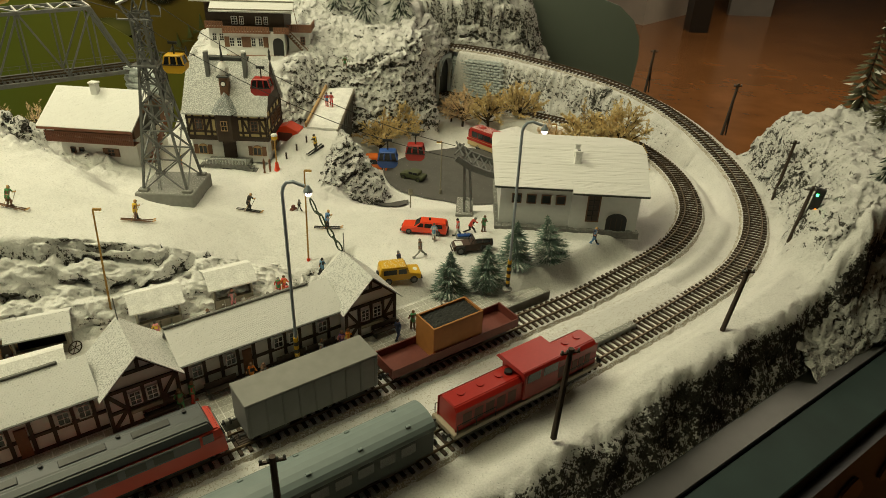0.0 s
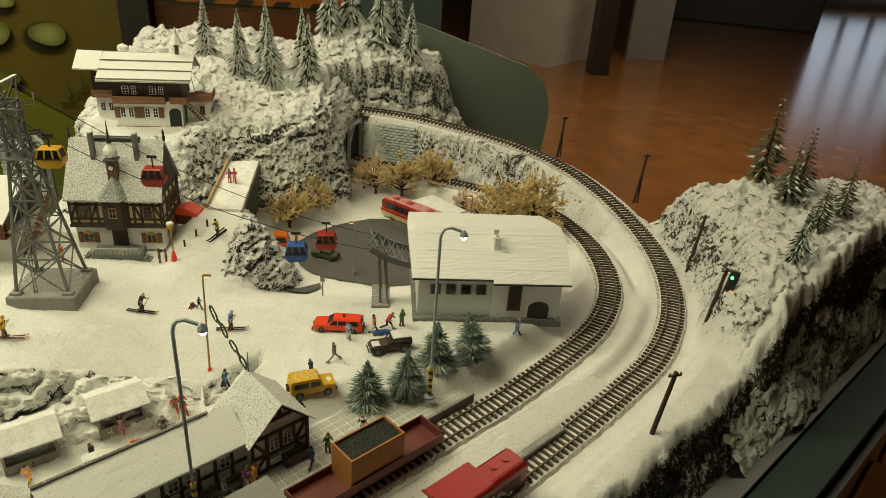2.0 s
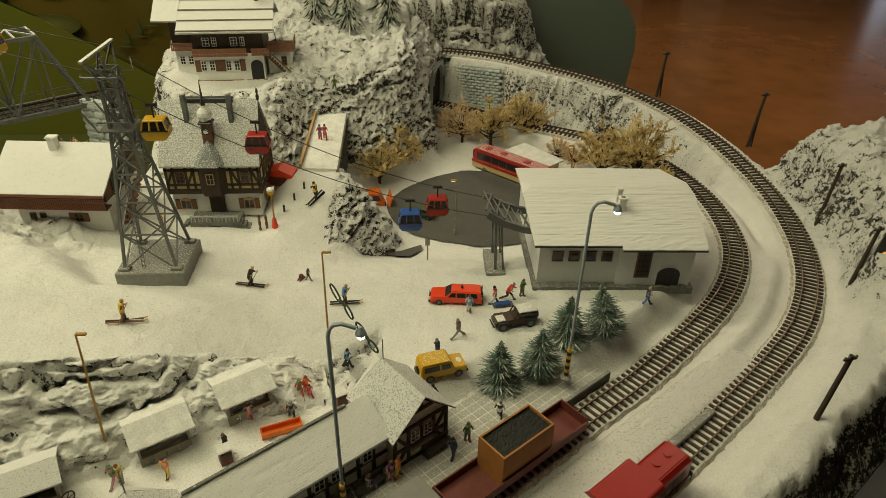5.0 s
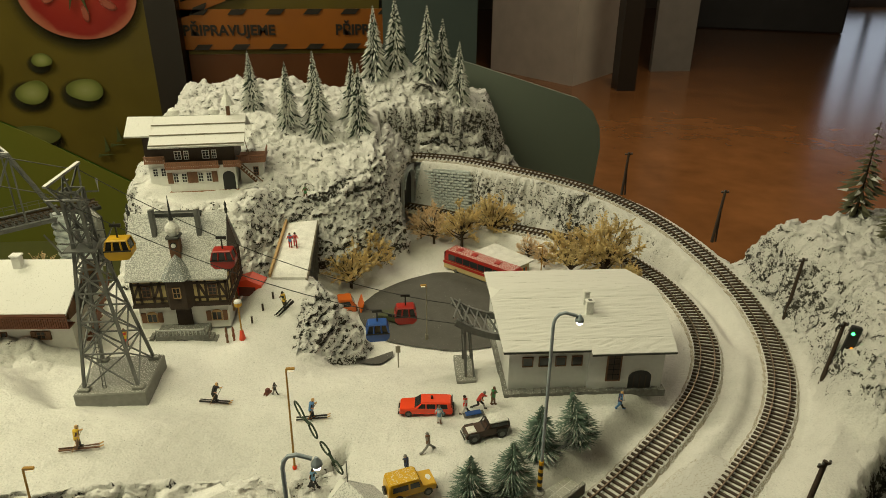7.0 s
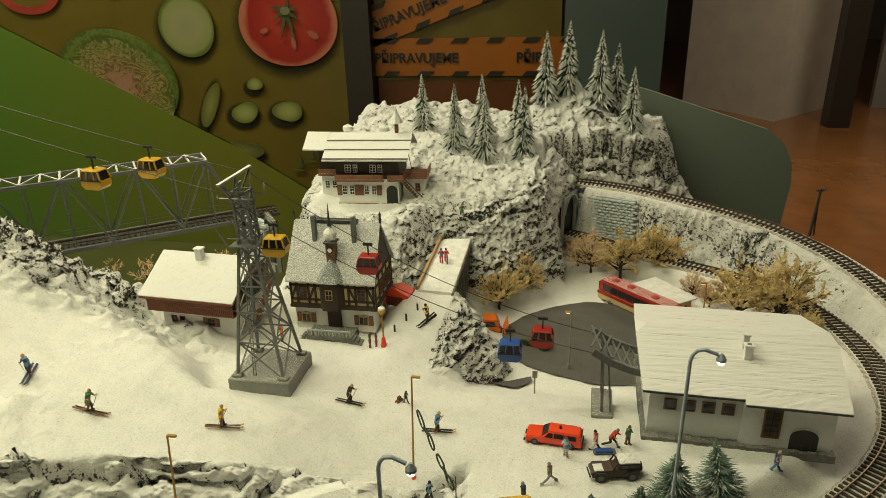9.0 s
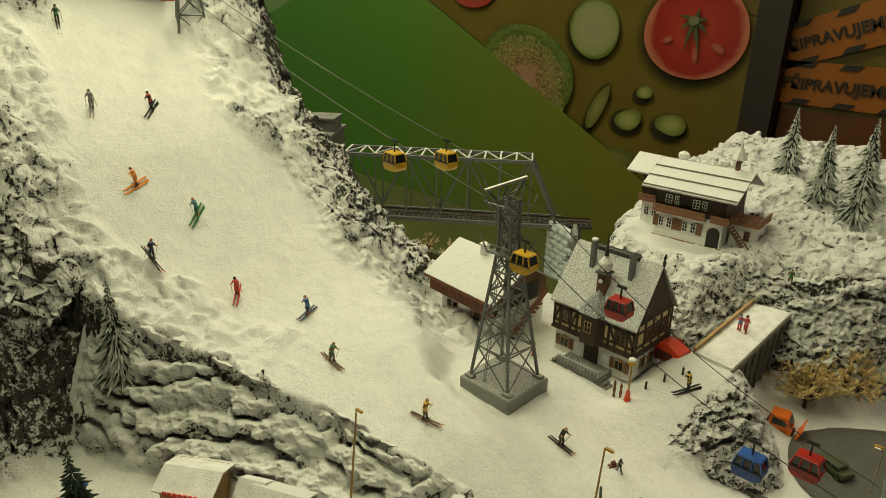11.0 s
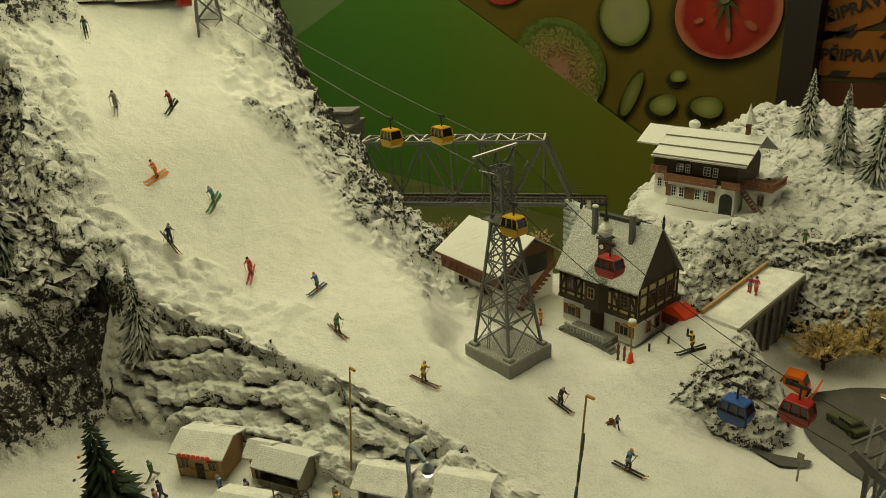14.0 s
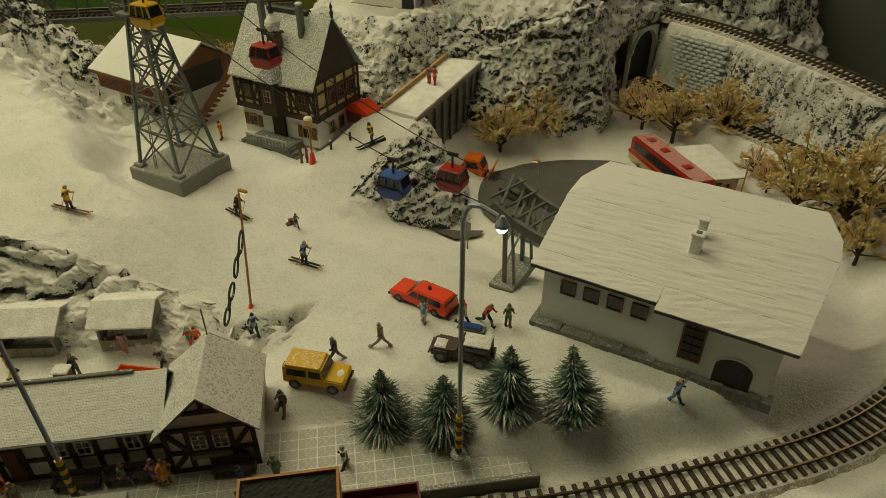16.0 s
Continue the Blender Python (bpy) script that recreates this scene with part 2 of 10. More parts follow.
SLOPE_X = [-1.9, -1.04, -0.985, -0.84, -0.80, -0.735, -0.70, -0.60, -0.55, -0.45, -0.33, -0.25, -0.18, -0.05]
SLOPE_Z = [0.418, 0.418, 0.373, 0.285, 0.262, 0.205, 0.165, 0.10, 0.080, 0.062, 0.040, 0.018, 0.004, 0.0]
EDGE_X = [-1.9, -1.2, -1.05, -1.0, -0.95, -0.9, -0.8, -0.71, -0.65, -0.58, -0.53, -0.465, -0.40, -0.31, -0.22, -0.15, -0.09]
EDGE_Y = [0.42, 0.345, 0.318, 0.335, 0.355, 0.355, 0.328, 0.318, 0.358, 0.392, 0.425, 0.448, 0.480, 0.500, 0.532, 0.550, 0.60]
BACK_X = [-1.9, -1.1, -0.95, -0.80, -0.71, -0.62, -0.55, -0.44, -0.38]
BACK_Y = [0.79, 0.772, 0.715, 0.672, 0.662, 0.65, 0.65, 0.62, 0.585]


def ground(X, Y, rough=1.0, full=False):
    """Height of the modelled landscape."""
    n1 = fractal(X, Y, 14, 3)
    n2 = fractal(X, Y, 45, 11, 3)
    n0 = value_noise(X, Y, 11, 3)
    crag = 0.5 - np.abs(fractal(X, Y, 34, 41, 4))
    z = np.zeros(X.shape)
    # market behind the railway station lies a little lower
    nn = (X - CEN.x) * NL.x + (Y - CEN.y) * NL.y + R_IN
    ss = (X - CEN.x) * U.x + (Y - CEN.y) * U.y
    market = smooth(-0.04, -0.16, X) * smooth(0.60, 0.50, Y) * smooth(0.07, 0.11, nn)
    z = z - 0.028 * market
    z = z - (0.016 + z) * smooth(-0.17, -0.24, ss) * smooth(0.11, 0.075, nn)
    # bus yard behind the cable car station
    yard = smooth(0.66, 0.80, Y) * smooth(-0.22, -0.08, X)
    z = z - 0.050 * yard
    # piste
    sz = sum(np.interp(X + d, SLOPE_X, SLOPE_Z) for d in (-0.045, -0.030, -0.015, 0.0, 0.015, 0.030, 0.045)) / 7
    ey = np.interp(X, EDGE_X, EDGE_Y) + np.where(X < -0.72, 0.016 * n0, 0.014 * n1 + 0.006 * n2)
    by = np.interp(X, BACK_X, BACK_Y) + 0.012 * n1
    depth = np.interp(X, [-1.2, -0.7, -0.6, -0.55, -0.2], [0.06, 0.04, 0.06, 0.085, 0.060])
    f0 = np.clip((Y - ey + depth) / depth, 0, 1)
    lay = f0 * 4 + 1.3 * n1 + 0.35 * n2 + 0.15
    steps = np.floor(lay) / 4 + 0.25 * np.clip(lay % 1 * 4, 0, 1)
    lip = smooth(0.74, 0.84, f0) * smooth(1.0, 0.97, f0)
    riser = np.where(X > -0.70, 0.10 + 0.60 * smooth(0.45, 0.15, lay % 1) + 0.85 * lip, 0.0)
    front = np.where((f0 > 0.01) & (f0 < 0.99), np.where(X > -0.72, (0.45 * steps + 0.55 * f0) * 0.62 + 0.38 * smooth(0.78, 0.97, f0), 0.45 * steps + 0.55 * f0).clip(0, 1), f0) * smooth(-0.10, -0.14, X)
    wide = np.interp(X, [-1.2, -0.95, -0.8, -0.65, -0.56, -0.4], [0.20, 0.25, 0.27, 0.25, 0.14, 0.06])
    backf = 1 - smooth(0, 1, (Y - by) / wide)
    low = np.interp(X, [-0.9, -0.62, -0.40, -0.25], [-0.03, 0.02, 0.012, 0.006])
    low = low - 0.13 * smooth(0.84, 0.95, Y) * smooth(-0.42, -0.48, X)
    pz = low + (sz - low) * backf
    left = smooth(-0.16, -0.30, X)
    zp = np.where(X < -0.12, pz * left + z * (1 - left), z)
    deep = np.interp(X, [-1.3, -0.75, -0.55], [-0.10, -0.07, -0.028])
    base_front = np.where(X < -0.5, deep, z)
    z = np.where(X < -0.10, base_front + (zp - base_front) * front, z)
    rockiness = np.where(X < -0.10, np.clip(6 * f0 * (1 - f0), 0, 1.0) * (0.40 + 0.72 * riser), 0) + np.clip(4 * backf * (1 - backf), 0, 1) * np.interp(X, [-0.85, -0.70, -0.62], [0.62, 0.50, 0.34]) * smooth(-0.42, -0.56, X)
    flank = smooth(-0.090, -0.050, Y - by + 0.03 * n0 - 0.075 * smooth(-0.86, -0.64, X)) * smooth(-0.40, -0.52, X) * smooth(1.0, 0.85, Y)
    z = z + flank * (0.016 * n1 + 0.012 * np.abs(n2) + 0.008 * value_noise(X, Y, 85, 23))
    rockiness = rockiness + flank * (0.24 + 1.5 * np.clip(n1 - 0.02, 0, 0.5))
    # snow-heaped rim along the left side of the piste, and the rock beside the top station
    rim = smooth(0.060, 0.035, np.abs(Y - ey - 0.030)) * smooth(-0.40, -0.66, X)
    z = z + rim * (0.005 + 0.016 * np.abs(n2))
    rockiness = rockiness + 0.34 * rim
    knob = smooth(0.165, 0.06, np.hypot((X + 0.985) * 0.9, Y - 0.785))
    z = z + (0.440 - z) * knob * smooth(0.28, 0.36, z)
    rockiness = rockiness + 0.5 * knob
    # higher rock under the inn
    peak = smooth(-0.985, -1.03, X + 0.02 * n0) * smooth(0.50, 0.43, Y + 0.02 * n0) * smooth(0.25, 0.35, z)
    z = z + (0.447 - z) * peak
    rockiness = rockiness + 0.55 * peak + 2.5 * peak * (1 - peak)
    # foot of the mountain with firs
    foot = smooth(-0.600, -0.685, X + 0.05 * n0) * smooth(0.11, 0.17, Y + 0.03 * n0) * smooth(-1.02, -0.93, X) * smooth(0.44, 0.38, Y)
    shelf = np.interp(X, [-1.0, -0.88, -0.79, -0.70, -0.62], [0.165, 0.155, 0.138, 0.118, 0.06]) + 0.02 * n1 + 0.08 * (Y - 0.25)
    z = z + (np.maximum(z, shelf) - z) * foot
    rockiness = rockiness + 6.5 * foot * (1 - foot) * smooth(0.36, 0.32, Y) + 0.45 * foot * smooth(0.40, 0.34, Y)
    # chalet hill with the wood behind it
    hx = smooth(-0.50, -0.44, X + 0.02 * n0 - 0.05 * smooth(1.1, 0.98, Y)) * smooth(0.006, -0.022, (X + 0.02 * n0 + 0.044 * smooth(1.07, 1.14, Y) * smooth(1.36, 1.34, Y) - 0.230 * smooth(1.335, 1.425, Y)) / (1 + 1.6 * smooth(1.34, 1.42, Y)))
    fy = np.interp(X, [-0.47, -0.40, -0.26, -0.215, -0.15, -0.08, 0.0, 0.2], [0.90, 0.90, 0.92, 0.985, 1.00, 1.05, 1.12, 1.12])
    hy = smooth(-0.035, 0.085, Y - fy + 0.05 * n0)
    top = np.interp(Y, [0.9, 1.0, 1.1, 1.2, 1.3, 1.6], [0.08, 0.100, 0.107, 0.130, 0.146, 0.160])
    top = top + 0.012 * smooth(-0.18, -0.24, X) * smooth(1.15, 1.26, Y)
    top = top + 0.052 * smooth(0.13, 0.02, np.hypot(X + 0.02, (Y - 1.47) * 1.2)) - 0.012 * smooth(0.02, 0.14, X)
    top = top - 0.011 * smooth(0.11, 0.06, np.hypot(X + 0.328, (Y - 1.055) * 1.3))
    hill = hx * hy
    z = np.where(hill > 0, z + (top - z) * hill, z)
    rockiness = rockiness + 1.5 * hill * (1 - hill) + 0.66 * hill * (1 - smooth(0.10, 0.06, np.hypot(X + 0.345, Y - 1.085)))
    # snow path up to the plank bridge, and its rock flank
    path = smooth(-0.26, -0.22, X) * smooth(-0.118, -0.165, X + 0.01 * n1) * smooth(0.66, 0.86, Y) * smooth(0.895, 0.87, Y)
    z = z + (0.036 - z) * path
    flank = 1.5 * path * (1 - path) * smooth(-0.18, -0.15, X)
    rockiness = rockiness + flank
    # hill with firs beside the glass
    rx = smooth(0.445, 0.53, X + 0.05 * smooth(0.74, 0.58, Y) + 0.03 * n0) * smooth(0.465, 0.61, Y - 0.35 * (X - 0.5) + 0.04 * n0) * smooth(1.02, 0.90, Y + 0.05 * n0)
    z = z + (0.078 + 0.012 * smooth(0.5, 0.62, X) - z) * rx
    rockiness = rockiness + 2.0 * rx * (1 - rx) + 0.62 * rx
    # bank between the two tracks at the back
    dc, bear = np.hypot(X - HUB[0], Y - HUB[1]), np.arctan2(Y - HUB[1], X - HUB[0])
    r_in, r_out = np.interp(bear, *REACH_IN), np.interp(bear, *REACH_OUT)
    bank2 = smooth(0.016, 0.028, dc - r_in) * smooth(-0.012, -0.024, dc - r_out) * smooth(0.93, 1.02, Y + 0.05 * n1) * smooth(0.06, 0.12, X)
    rockiness = rockiness + 0.62 * bank2 * (0.6 + 1.4 * np.clip(n1 + 0.2, 0, 1))
    rockiness = np.clip(rockiness, 0, 1.4)
    z = z + rough * rockiness * (0.014 * n1 + 0.010 * n2 + 0.020 * (crag - 0.3)) + rough * 0.0014 * n2
    # tracks
    for pts, w in ((INNER, 0.024), (OUTER, 0.026)):
        d, zt = dist_line(X, Y, pts)
        k = 1 - smooth(w, w + (0.030 if pts is INNER else 0.030 - 0.024 * smooth(0.135, 0.115, X) * smooth(1.20, 1.23, Y) * smooth(1.31, 1.30, Y)), d)
        if pts is INNER:
            k = k * smooth(0.00, 0.02, X + 0.6 * smooth(1.1, 1.0, Y))
        else:
            k = k * np.maximum(smooth(-0.005, 0.02, X), smooth(1.1, 1.0, Y))
        z = z + (zt - 0.004 - z) * k
    # the bank in front, down to the case's floor
    e = (X - 0.21) * NL.x + (Y - 0.381) * NL.y + 0.004 * n1
    bank = smooth(-0.050, -0.006, e + 0.006 * n2)
    z = z * bank - 0.075 * (1 - bank)
    if full:
        near = np.minimum(dist_line(X, Y, INNER)[0], dist_line(X, Y, OUTER)[0])
        return z, np.where(e < 0.004, 1.45 * smooth(0.97, 0.80, bank), rockiness) * smooth(0.020, 0.030, near)
    return z


def gz(x, y):
    """Height of the ground at one place."""
    return float(ground(np.array([[x]]), np.array([[y]]))[0, 0])


def on_board(X, Y):
    """Where the layout's board is; past it one looks down to the hall's floor."""
    a = np.arctan2(Y - HUB[1], X - HUB[0])
    dc = np.hypot(X - HUB[0], Y - HUB[1])
    edge = np.interp(X, [-1.75, -0.95, -0.55, -0.45, 0.20, 0.30], [0.98, 0.98, 1.16, 1.54, 1.54, 1.28])
    ok = Y < edge
    ok &= ~(((X > 0.232 + 0.01 * np.sin(Y * 90)) | (Y < 1.30)) & (X > 0.15) & (Y > 0.90) & (dc > np.interp(a, *REACH_OUT) + 0.038 + 0.004 * np.sin(a * 40) + 0.06 * smooth(0.98, 0.90, Y)))
    return ok & (X < 0.80) & ((X - 0.21) * NL.x + (Y - 0.381) * NL.y > -0.055)


def noise3(X, Y, Z, scale, seed):
    rng = np.random.RandomState(seed)
    g = rng.rand(64, 64, 64)
    p = [a * scale + 500 for a in (X, Y, Z)]
    i = [np.floor(a).astype(int) for a in p]
    f = [a - b for a, b in zip(p, i)]
    f = [a * a * (3 - 2 * a) for a in f]
    out = 0
    for a in (0, 1):
        for b in (0, 1):
            for c in (0, 1):
                w = (f[0] if a else 1 - f[0]) * (f[1] if b else 1 - f[1]) * (f[2] if c else 1 - f[2])
                out = out + w * g[(i[0] + a) % 64, (i[1] + b) % 64, (i[2] + c) % 64]
    return out - 0.5


def sheet(name, X, Y, Z, material, keep=None, rock=None):
    ny, nx = X.shape
    v = np.stack([X.ravel(), Y.ravel(), Z.ravel()], 1)
    i = np.arange(nx * ny).reshape(ny, nx)
    f = np.stack([i[:-1, :-1].ravel(), i[:-1, 1:].ravel(), i[1:, 1:].ravel(), i[1:, :-1].ravel()], 1)
    if keep is not None:
        f = f[keep.ravel()[f].all(1)]
    me = bpy.data.meshes.new(name)
    me.from_pydata(v.tolist(), [], f.tolist())
    me.materials.append(material)
    me.polygons.foreach_set("use_smooth", [True] * len(me.polygons))
    if rock is not None:
        me.attributes.new("rock", "FLOAT", "POINT").data.foreach_set("value", rock.ravel())
    return new(name, me)


def build_ground():
    step = 0.0027
    xs, ys = np.arange(-1.45, 0.82, step), np.arange(0.05, 1.555, step)
    X, Y = np.meshgrid(xs, ys)
    Z, rock = ground(X, Y, full=True)
    grain = 0.40 + 0.60 * np.clip(rock * 1.6, 0, 1)
    Z = Z + grain * (0.0016 * value_noise(X, Y, 170, 77) + 0.0022 * value_noise(X, Y, 300, 78))
    # crags that lean out sideways, so that steep faces are broken as well
    dx, dy, dz = (0.55 * noise3(X, Y, Z, 30, s) + 0.65 * noise3(X, Y, Z, 80, s + 5) + 0.55 * noise3(X, Y, Z, 170, s + 9) + 0.30 * noise3(X, Y, Z, 340, s + 13) for s in (60, 80, 100))
    push = np.clip(rock, 0, 1) * np.where((X - 0.21) * NL.x + (Y - 0.381) * NL.y < 0.004, 0.22, 1.0)
    ob = sheet("ground", X + 0.020 * dx * push, Y + 0.020 * dy * push, Z + 0.016 * dz * push, SNOW_ROCK, on_board(X, Y), rock)
    return tagged(ob, "snow-covered model landscape with grey rock faces", "ground", kind="structure")


build_ground()


def crag(tops, bots, label, seed, rock=0.8, amp=0.022, step=0.0030, out=0.004):
    """A steep rock face as a sheet of its own between an upper and a lower line in plan, broken up in depth."""
    tops, bots = np.array(tops, float), np.array(bots, float)
    ln = np.r_[0, np.cumsum(np.hypot(*np.diff((tops + bots) / 2, axis=0).T))]
    u = np.arange(0, ln[-1], step)
    T = np.stack([np.interp(u, ln, tops[:, k]) for k in (0, 1)], 1)
    Bt = np.stack([np.interp(u, ln, bots[:, k]) for k in (0, 1)], 1)
    zt, zb = ground(T[None, :, 0], T[None, :, 1])[0], ground(Bt[None, :, 0], Bt[None, :, 1])[0]
    nv = int(max(np.max(zt - zb), 0.02) / step) + 2
    v = np.linspace(-0.04, 1.0, nv)[:, None]
    X, Y, Z = Bt[None, :, 0] * (1 - v) + T[None, :, 0] * v, Bt[None, :, 1] * (1 - v) + T[None, :, 1] * v, zb[None] * (1 - v) + zt[None] * v
    nx, ny = Bt[:, 0] - T[:, 0], Bt[:, 1] - T[:, 1]
    ll = np.hypot(nx, ny) + 1e-9
    bulge = np.clip(np.minimum(v + 0.04, 1 - v) * 6, 0, 1)
    lump = noise3(X, Y, Z, 16, seed + 3) + 0.55 * noise3(X, Y, Z, 34, seed + 4)
    o = (out + 0.020 * lump) * bulge
    X, Y = X + o * nx / ll, Y + o * ny / ll
    dx, dy, dz = (0.55 * noise3(X, Y, Z, 38, seed + k) + 0.6 * noise3(X, Y, Z, 85, seed + k + 5) + 0.55 * noise3(X, Y, Z, 175, seed + k + 9) + 0.3 * noise3(X, Y, Z, 330, seed + k + 13) for k in (20, 40, 60))
    e = np.clip(bulge, 0.35, 1)
    ob = sheet("rock_face", X + amp * dx * e, Y + amp * dy * e, Z + amp * dz * e, SNOW_ROCK, None, rock * (1.12 - 0.45 * v) + 0.5 * noise3(X, Y, Z, 12, seed + 90))
    return tagged(ob, label, "rock", kind="structure")


_cx = np.arange(-1.40, -0.655, 0.01)
_cy = np.interp(_cx, EDGE_X, EDGE_Y)
crag(np.stack([_cx, _cy + 0.004], 1), np.stack([_cx + np.interp(_cx, [-1.1, -1.0, -0.9], [0, 0.03, 0]), _cy - 0.062], 1), "craggy grey mountain flank dusted with snow", 200, 0.78, 0.024, 0.0026)
_cx = np.arange(0.36, 0.78, 0.01)
_cy = 0.381 + 0.597 * (_cx - 0.21) / 0.802
crag(np.stack([_cx - 0.004, _cy + 0.006], 1), np.stack([_cx + 0.036, _cy - 0.048], 1), "steep rock bank dropping to the glass, half snowed over", 300, 0.75, 0.009)


def strata(tops, bots, label, seed, layers=48, rock=-0.24, step=0.0017, out=0.002, crack=1.0, ledge=0.006, lumps=1.0):
    """A face of layered snow ledges with crevices between them, darkened with bare-rock colour as by shade, and rounded
    lumps on them.
    """
    tops, bots = np.array(tops, float), np.array(bots, float)
    ln = np.r_[0, np.cumsum(np.hypot(*np.diff((tops[:, :2] + bots[:, :2]) / 2, axis=0).T))]
    u = np.arange(0, ln[-1], step)
    T = np.stack([np.interp(u, ln, tops[:, k]) for k in (0, 1)], 1)
    Bt = np.stack([np.interp(u, ln, bots[:, k]) for k in (0, 1)], 1)
    zt, zb = ((np.interp(u, ln, q[:, 2]) if q.shape[1] > 2 else ground(p[None, :, 0], p[None, :, 1])[0]) for p, q in ((T, tops), (Bt, bots)))
    nv = int(np.max(np.hypot(zt - zb, np.hypot(*(T - Bt).T))) / step) + 2
    v = np.linspace(-0.03, 1.0, nv)[:, None] + 0 * u[None]
    X, Y, Z = Bt[None, :, 0] * (1 - v) + T[None, :, 0] * v, Bt[None, :, 1] * (1 - v) + T[None, :, 1] * v, zb[None] * (1 - v) + zt[None] * v
    nx, ny = Bt[:, 0] - T[:, 0], Bt[:, 1] - T[:, 1]
    ll = np.hypot(nx, ny) + 1e-9
    ends = np.clip(np.minimum(v + 0.03, 1 - v) * 9, 0, 1) * np.clip(np.minimum(u, u[-1] - u)[None] * 25, 0, 1)
    lay = Z * layers + 1.8 * noise3(X, Y, Z, 9, seed) + 0.8 * noise3(X, Y, Z, 30, seed + 1) + 0.7 * noise3(X, Y, Z, 95, seed + 7)
    fr = lay % 1
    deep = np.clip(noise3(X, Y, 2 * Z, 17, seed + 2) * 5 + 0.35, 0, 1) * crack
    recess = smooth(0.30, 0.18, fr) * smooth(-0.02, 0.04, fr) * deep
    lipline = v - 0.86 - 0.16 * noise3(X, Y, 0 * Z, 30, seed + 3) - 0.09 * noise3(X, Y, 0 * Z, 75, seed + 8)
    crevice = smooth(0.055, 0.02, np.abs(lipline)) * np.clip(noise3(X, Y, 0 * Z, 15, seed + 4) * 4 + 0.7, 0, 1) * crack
    # recesses and crevices: bare rock, and their shade put into the colour
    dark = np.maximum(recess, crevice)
    b1 = 1 - 4.2 * np.abs(noise3(X, Y, Z, 62, seed + 5))
    b2 = 1 - 4.2 * np.abs(noise3(X, Y, Z, 140, seed + 6))
    b3 = 1 - 4.2 * np.abs(noise3(X, Y, Z, 290, seed + 11))
    o = (out + ledge * np.sin(np.pi * np.clip((fr - 0.2) / 0.8, 0, 1)) - 0.013 * dark + 0.006 * smooth(0.03, 0.09, lipline) + lumps * (0.0040 * b1 + 0.0042 * b2) + 0.0020 * b3 + 0.012 * noise3(X, Y, Z, 26, seed + 12)) * ends
    X, Y, Z = X + o * 0.75 * nx / ll, Y + o * 0.75 * ny / ll, Z + o * 0.62 * ends - 0.003 * (1 - ends)
    d = [lumps * (0.004 * noise3(X, Y, Z, 200, seed + k) + 0.003 * noise3(X, Y, Z, 400, seed + k + 3)) for k in (20, 40, 60)]
    # creases between lumps take more rock colour, painting in their shade
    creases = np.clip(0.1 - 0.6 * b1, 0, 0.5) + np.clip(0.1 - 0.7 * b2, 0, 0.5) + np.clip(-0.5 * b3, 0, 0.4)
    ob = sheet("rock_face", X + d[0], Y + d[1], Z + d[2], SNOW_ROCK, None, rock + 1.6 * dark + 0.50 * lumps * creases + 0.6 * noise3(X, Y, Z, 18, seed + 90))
    return tagged(ob, label, "rock", kind="structure")


_cx = np.arange(-0.655, -0.145, 0.01)
_cy = np.interp(_cx, EDGE_X, EDGE_Y)
_cd = np.interp(_cx, [-0.6, -0.55, -0.2], [0.06, 0.085, 0.055])
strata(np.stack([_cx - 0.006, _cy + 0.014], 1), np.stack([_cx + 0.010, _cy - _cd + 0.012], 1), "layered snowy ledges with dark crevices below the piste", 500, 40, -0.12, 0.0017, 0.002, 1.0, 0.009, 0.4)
_mound_ridge = [(-0.182, 0.700, -0.012), (-0.176, 0.735, 0.006), (-0.170, 0.769, 0.020), (-0.165, 0.810, 0.034), (-0.160, 0.841, 0.041), (-0.158, 0.872, 0.039)]
_mound_foot = [(-0.176, 0.700, -0.014), (-0.150, 0.728, -0.014), (-0.118, 0.757, -0.034), (-0.090, 0.788, -0.052), (-0.076, 0.820, -0.058), (-0.104, 0.900, -0.060)]
strata(_mound_ridge, _mound_foot, "pyramid of rough grey rock and snow beside the path", 900, 60, 0.80, 0.0020, 0.001, 0.4, 0.002)
_hill_top = [(-0.43, 0.975), (-0.36, 0.985), (-0.27, 0.995), (-0.225, 1.05), (-0.15, 1.075), (-0.095, 1.115), (-0.066, 1.165), (-0.072, 1.205), (-0.080, 1.238)]
_hill_foot = [(-0.43, 0.885), (-0.36, 0.882), (-0.255, 0.890), (-0.195, 0.985), (-0.135, 0.995), (-0.070, 1.035), (-0.016, 1.110), (-0.022, 1.180), (-0.028, 1.240)]
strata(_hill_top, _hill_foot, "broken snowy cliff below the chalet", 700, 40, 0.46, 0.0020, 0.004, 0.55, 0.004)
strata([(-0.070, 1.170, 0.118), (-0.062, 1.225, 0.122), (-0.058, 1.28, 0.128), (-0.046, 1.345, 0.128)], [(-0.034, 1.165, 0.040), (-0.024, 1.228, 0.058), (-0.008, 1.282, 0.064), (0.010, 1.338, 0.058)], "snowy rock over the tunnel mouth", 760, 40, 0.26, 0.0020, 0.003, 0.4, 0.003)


strata([(-0.035, 1.430), (0.05, 1.435), (0.115, 1.440), (0.140, 1.475), (0.150, 1.535)], [(-0.015, 1.345), (0.06, 1.343), (0.168, 1.338), (0.226, 1.40), (0.238, 1.535)], "snowy crag under the firs behind the railway", 1200, 34, 0.06, 0.0022, 0.010, 0.6, 0.007, 0.7)


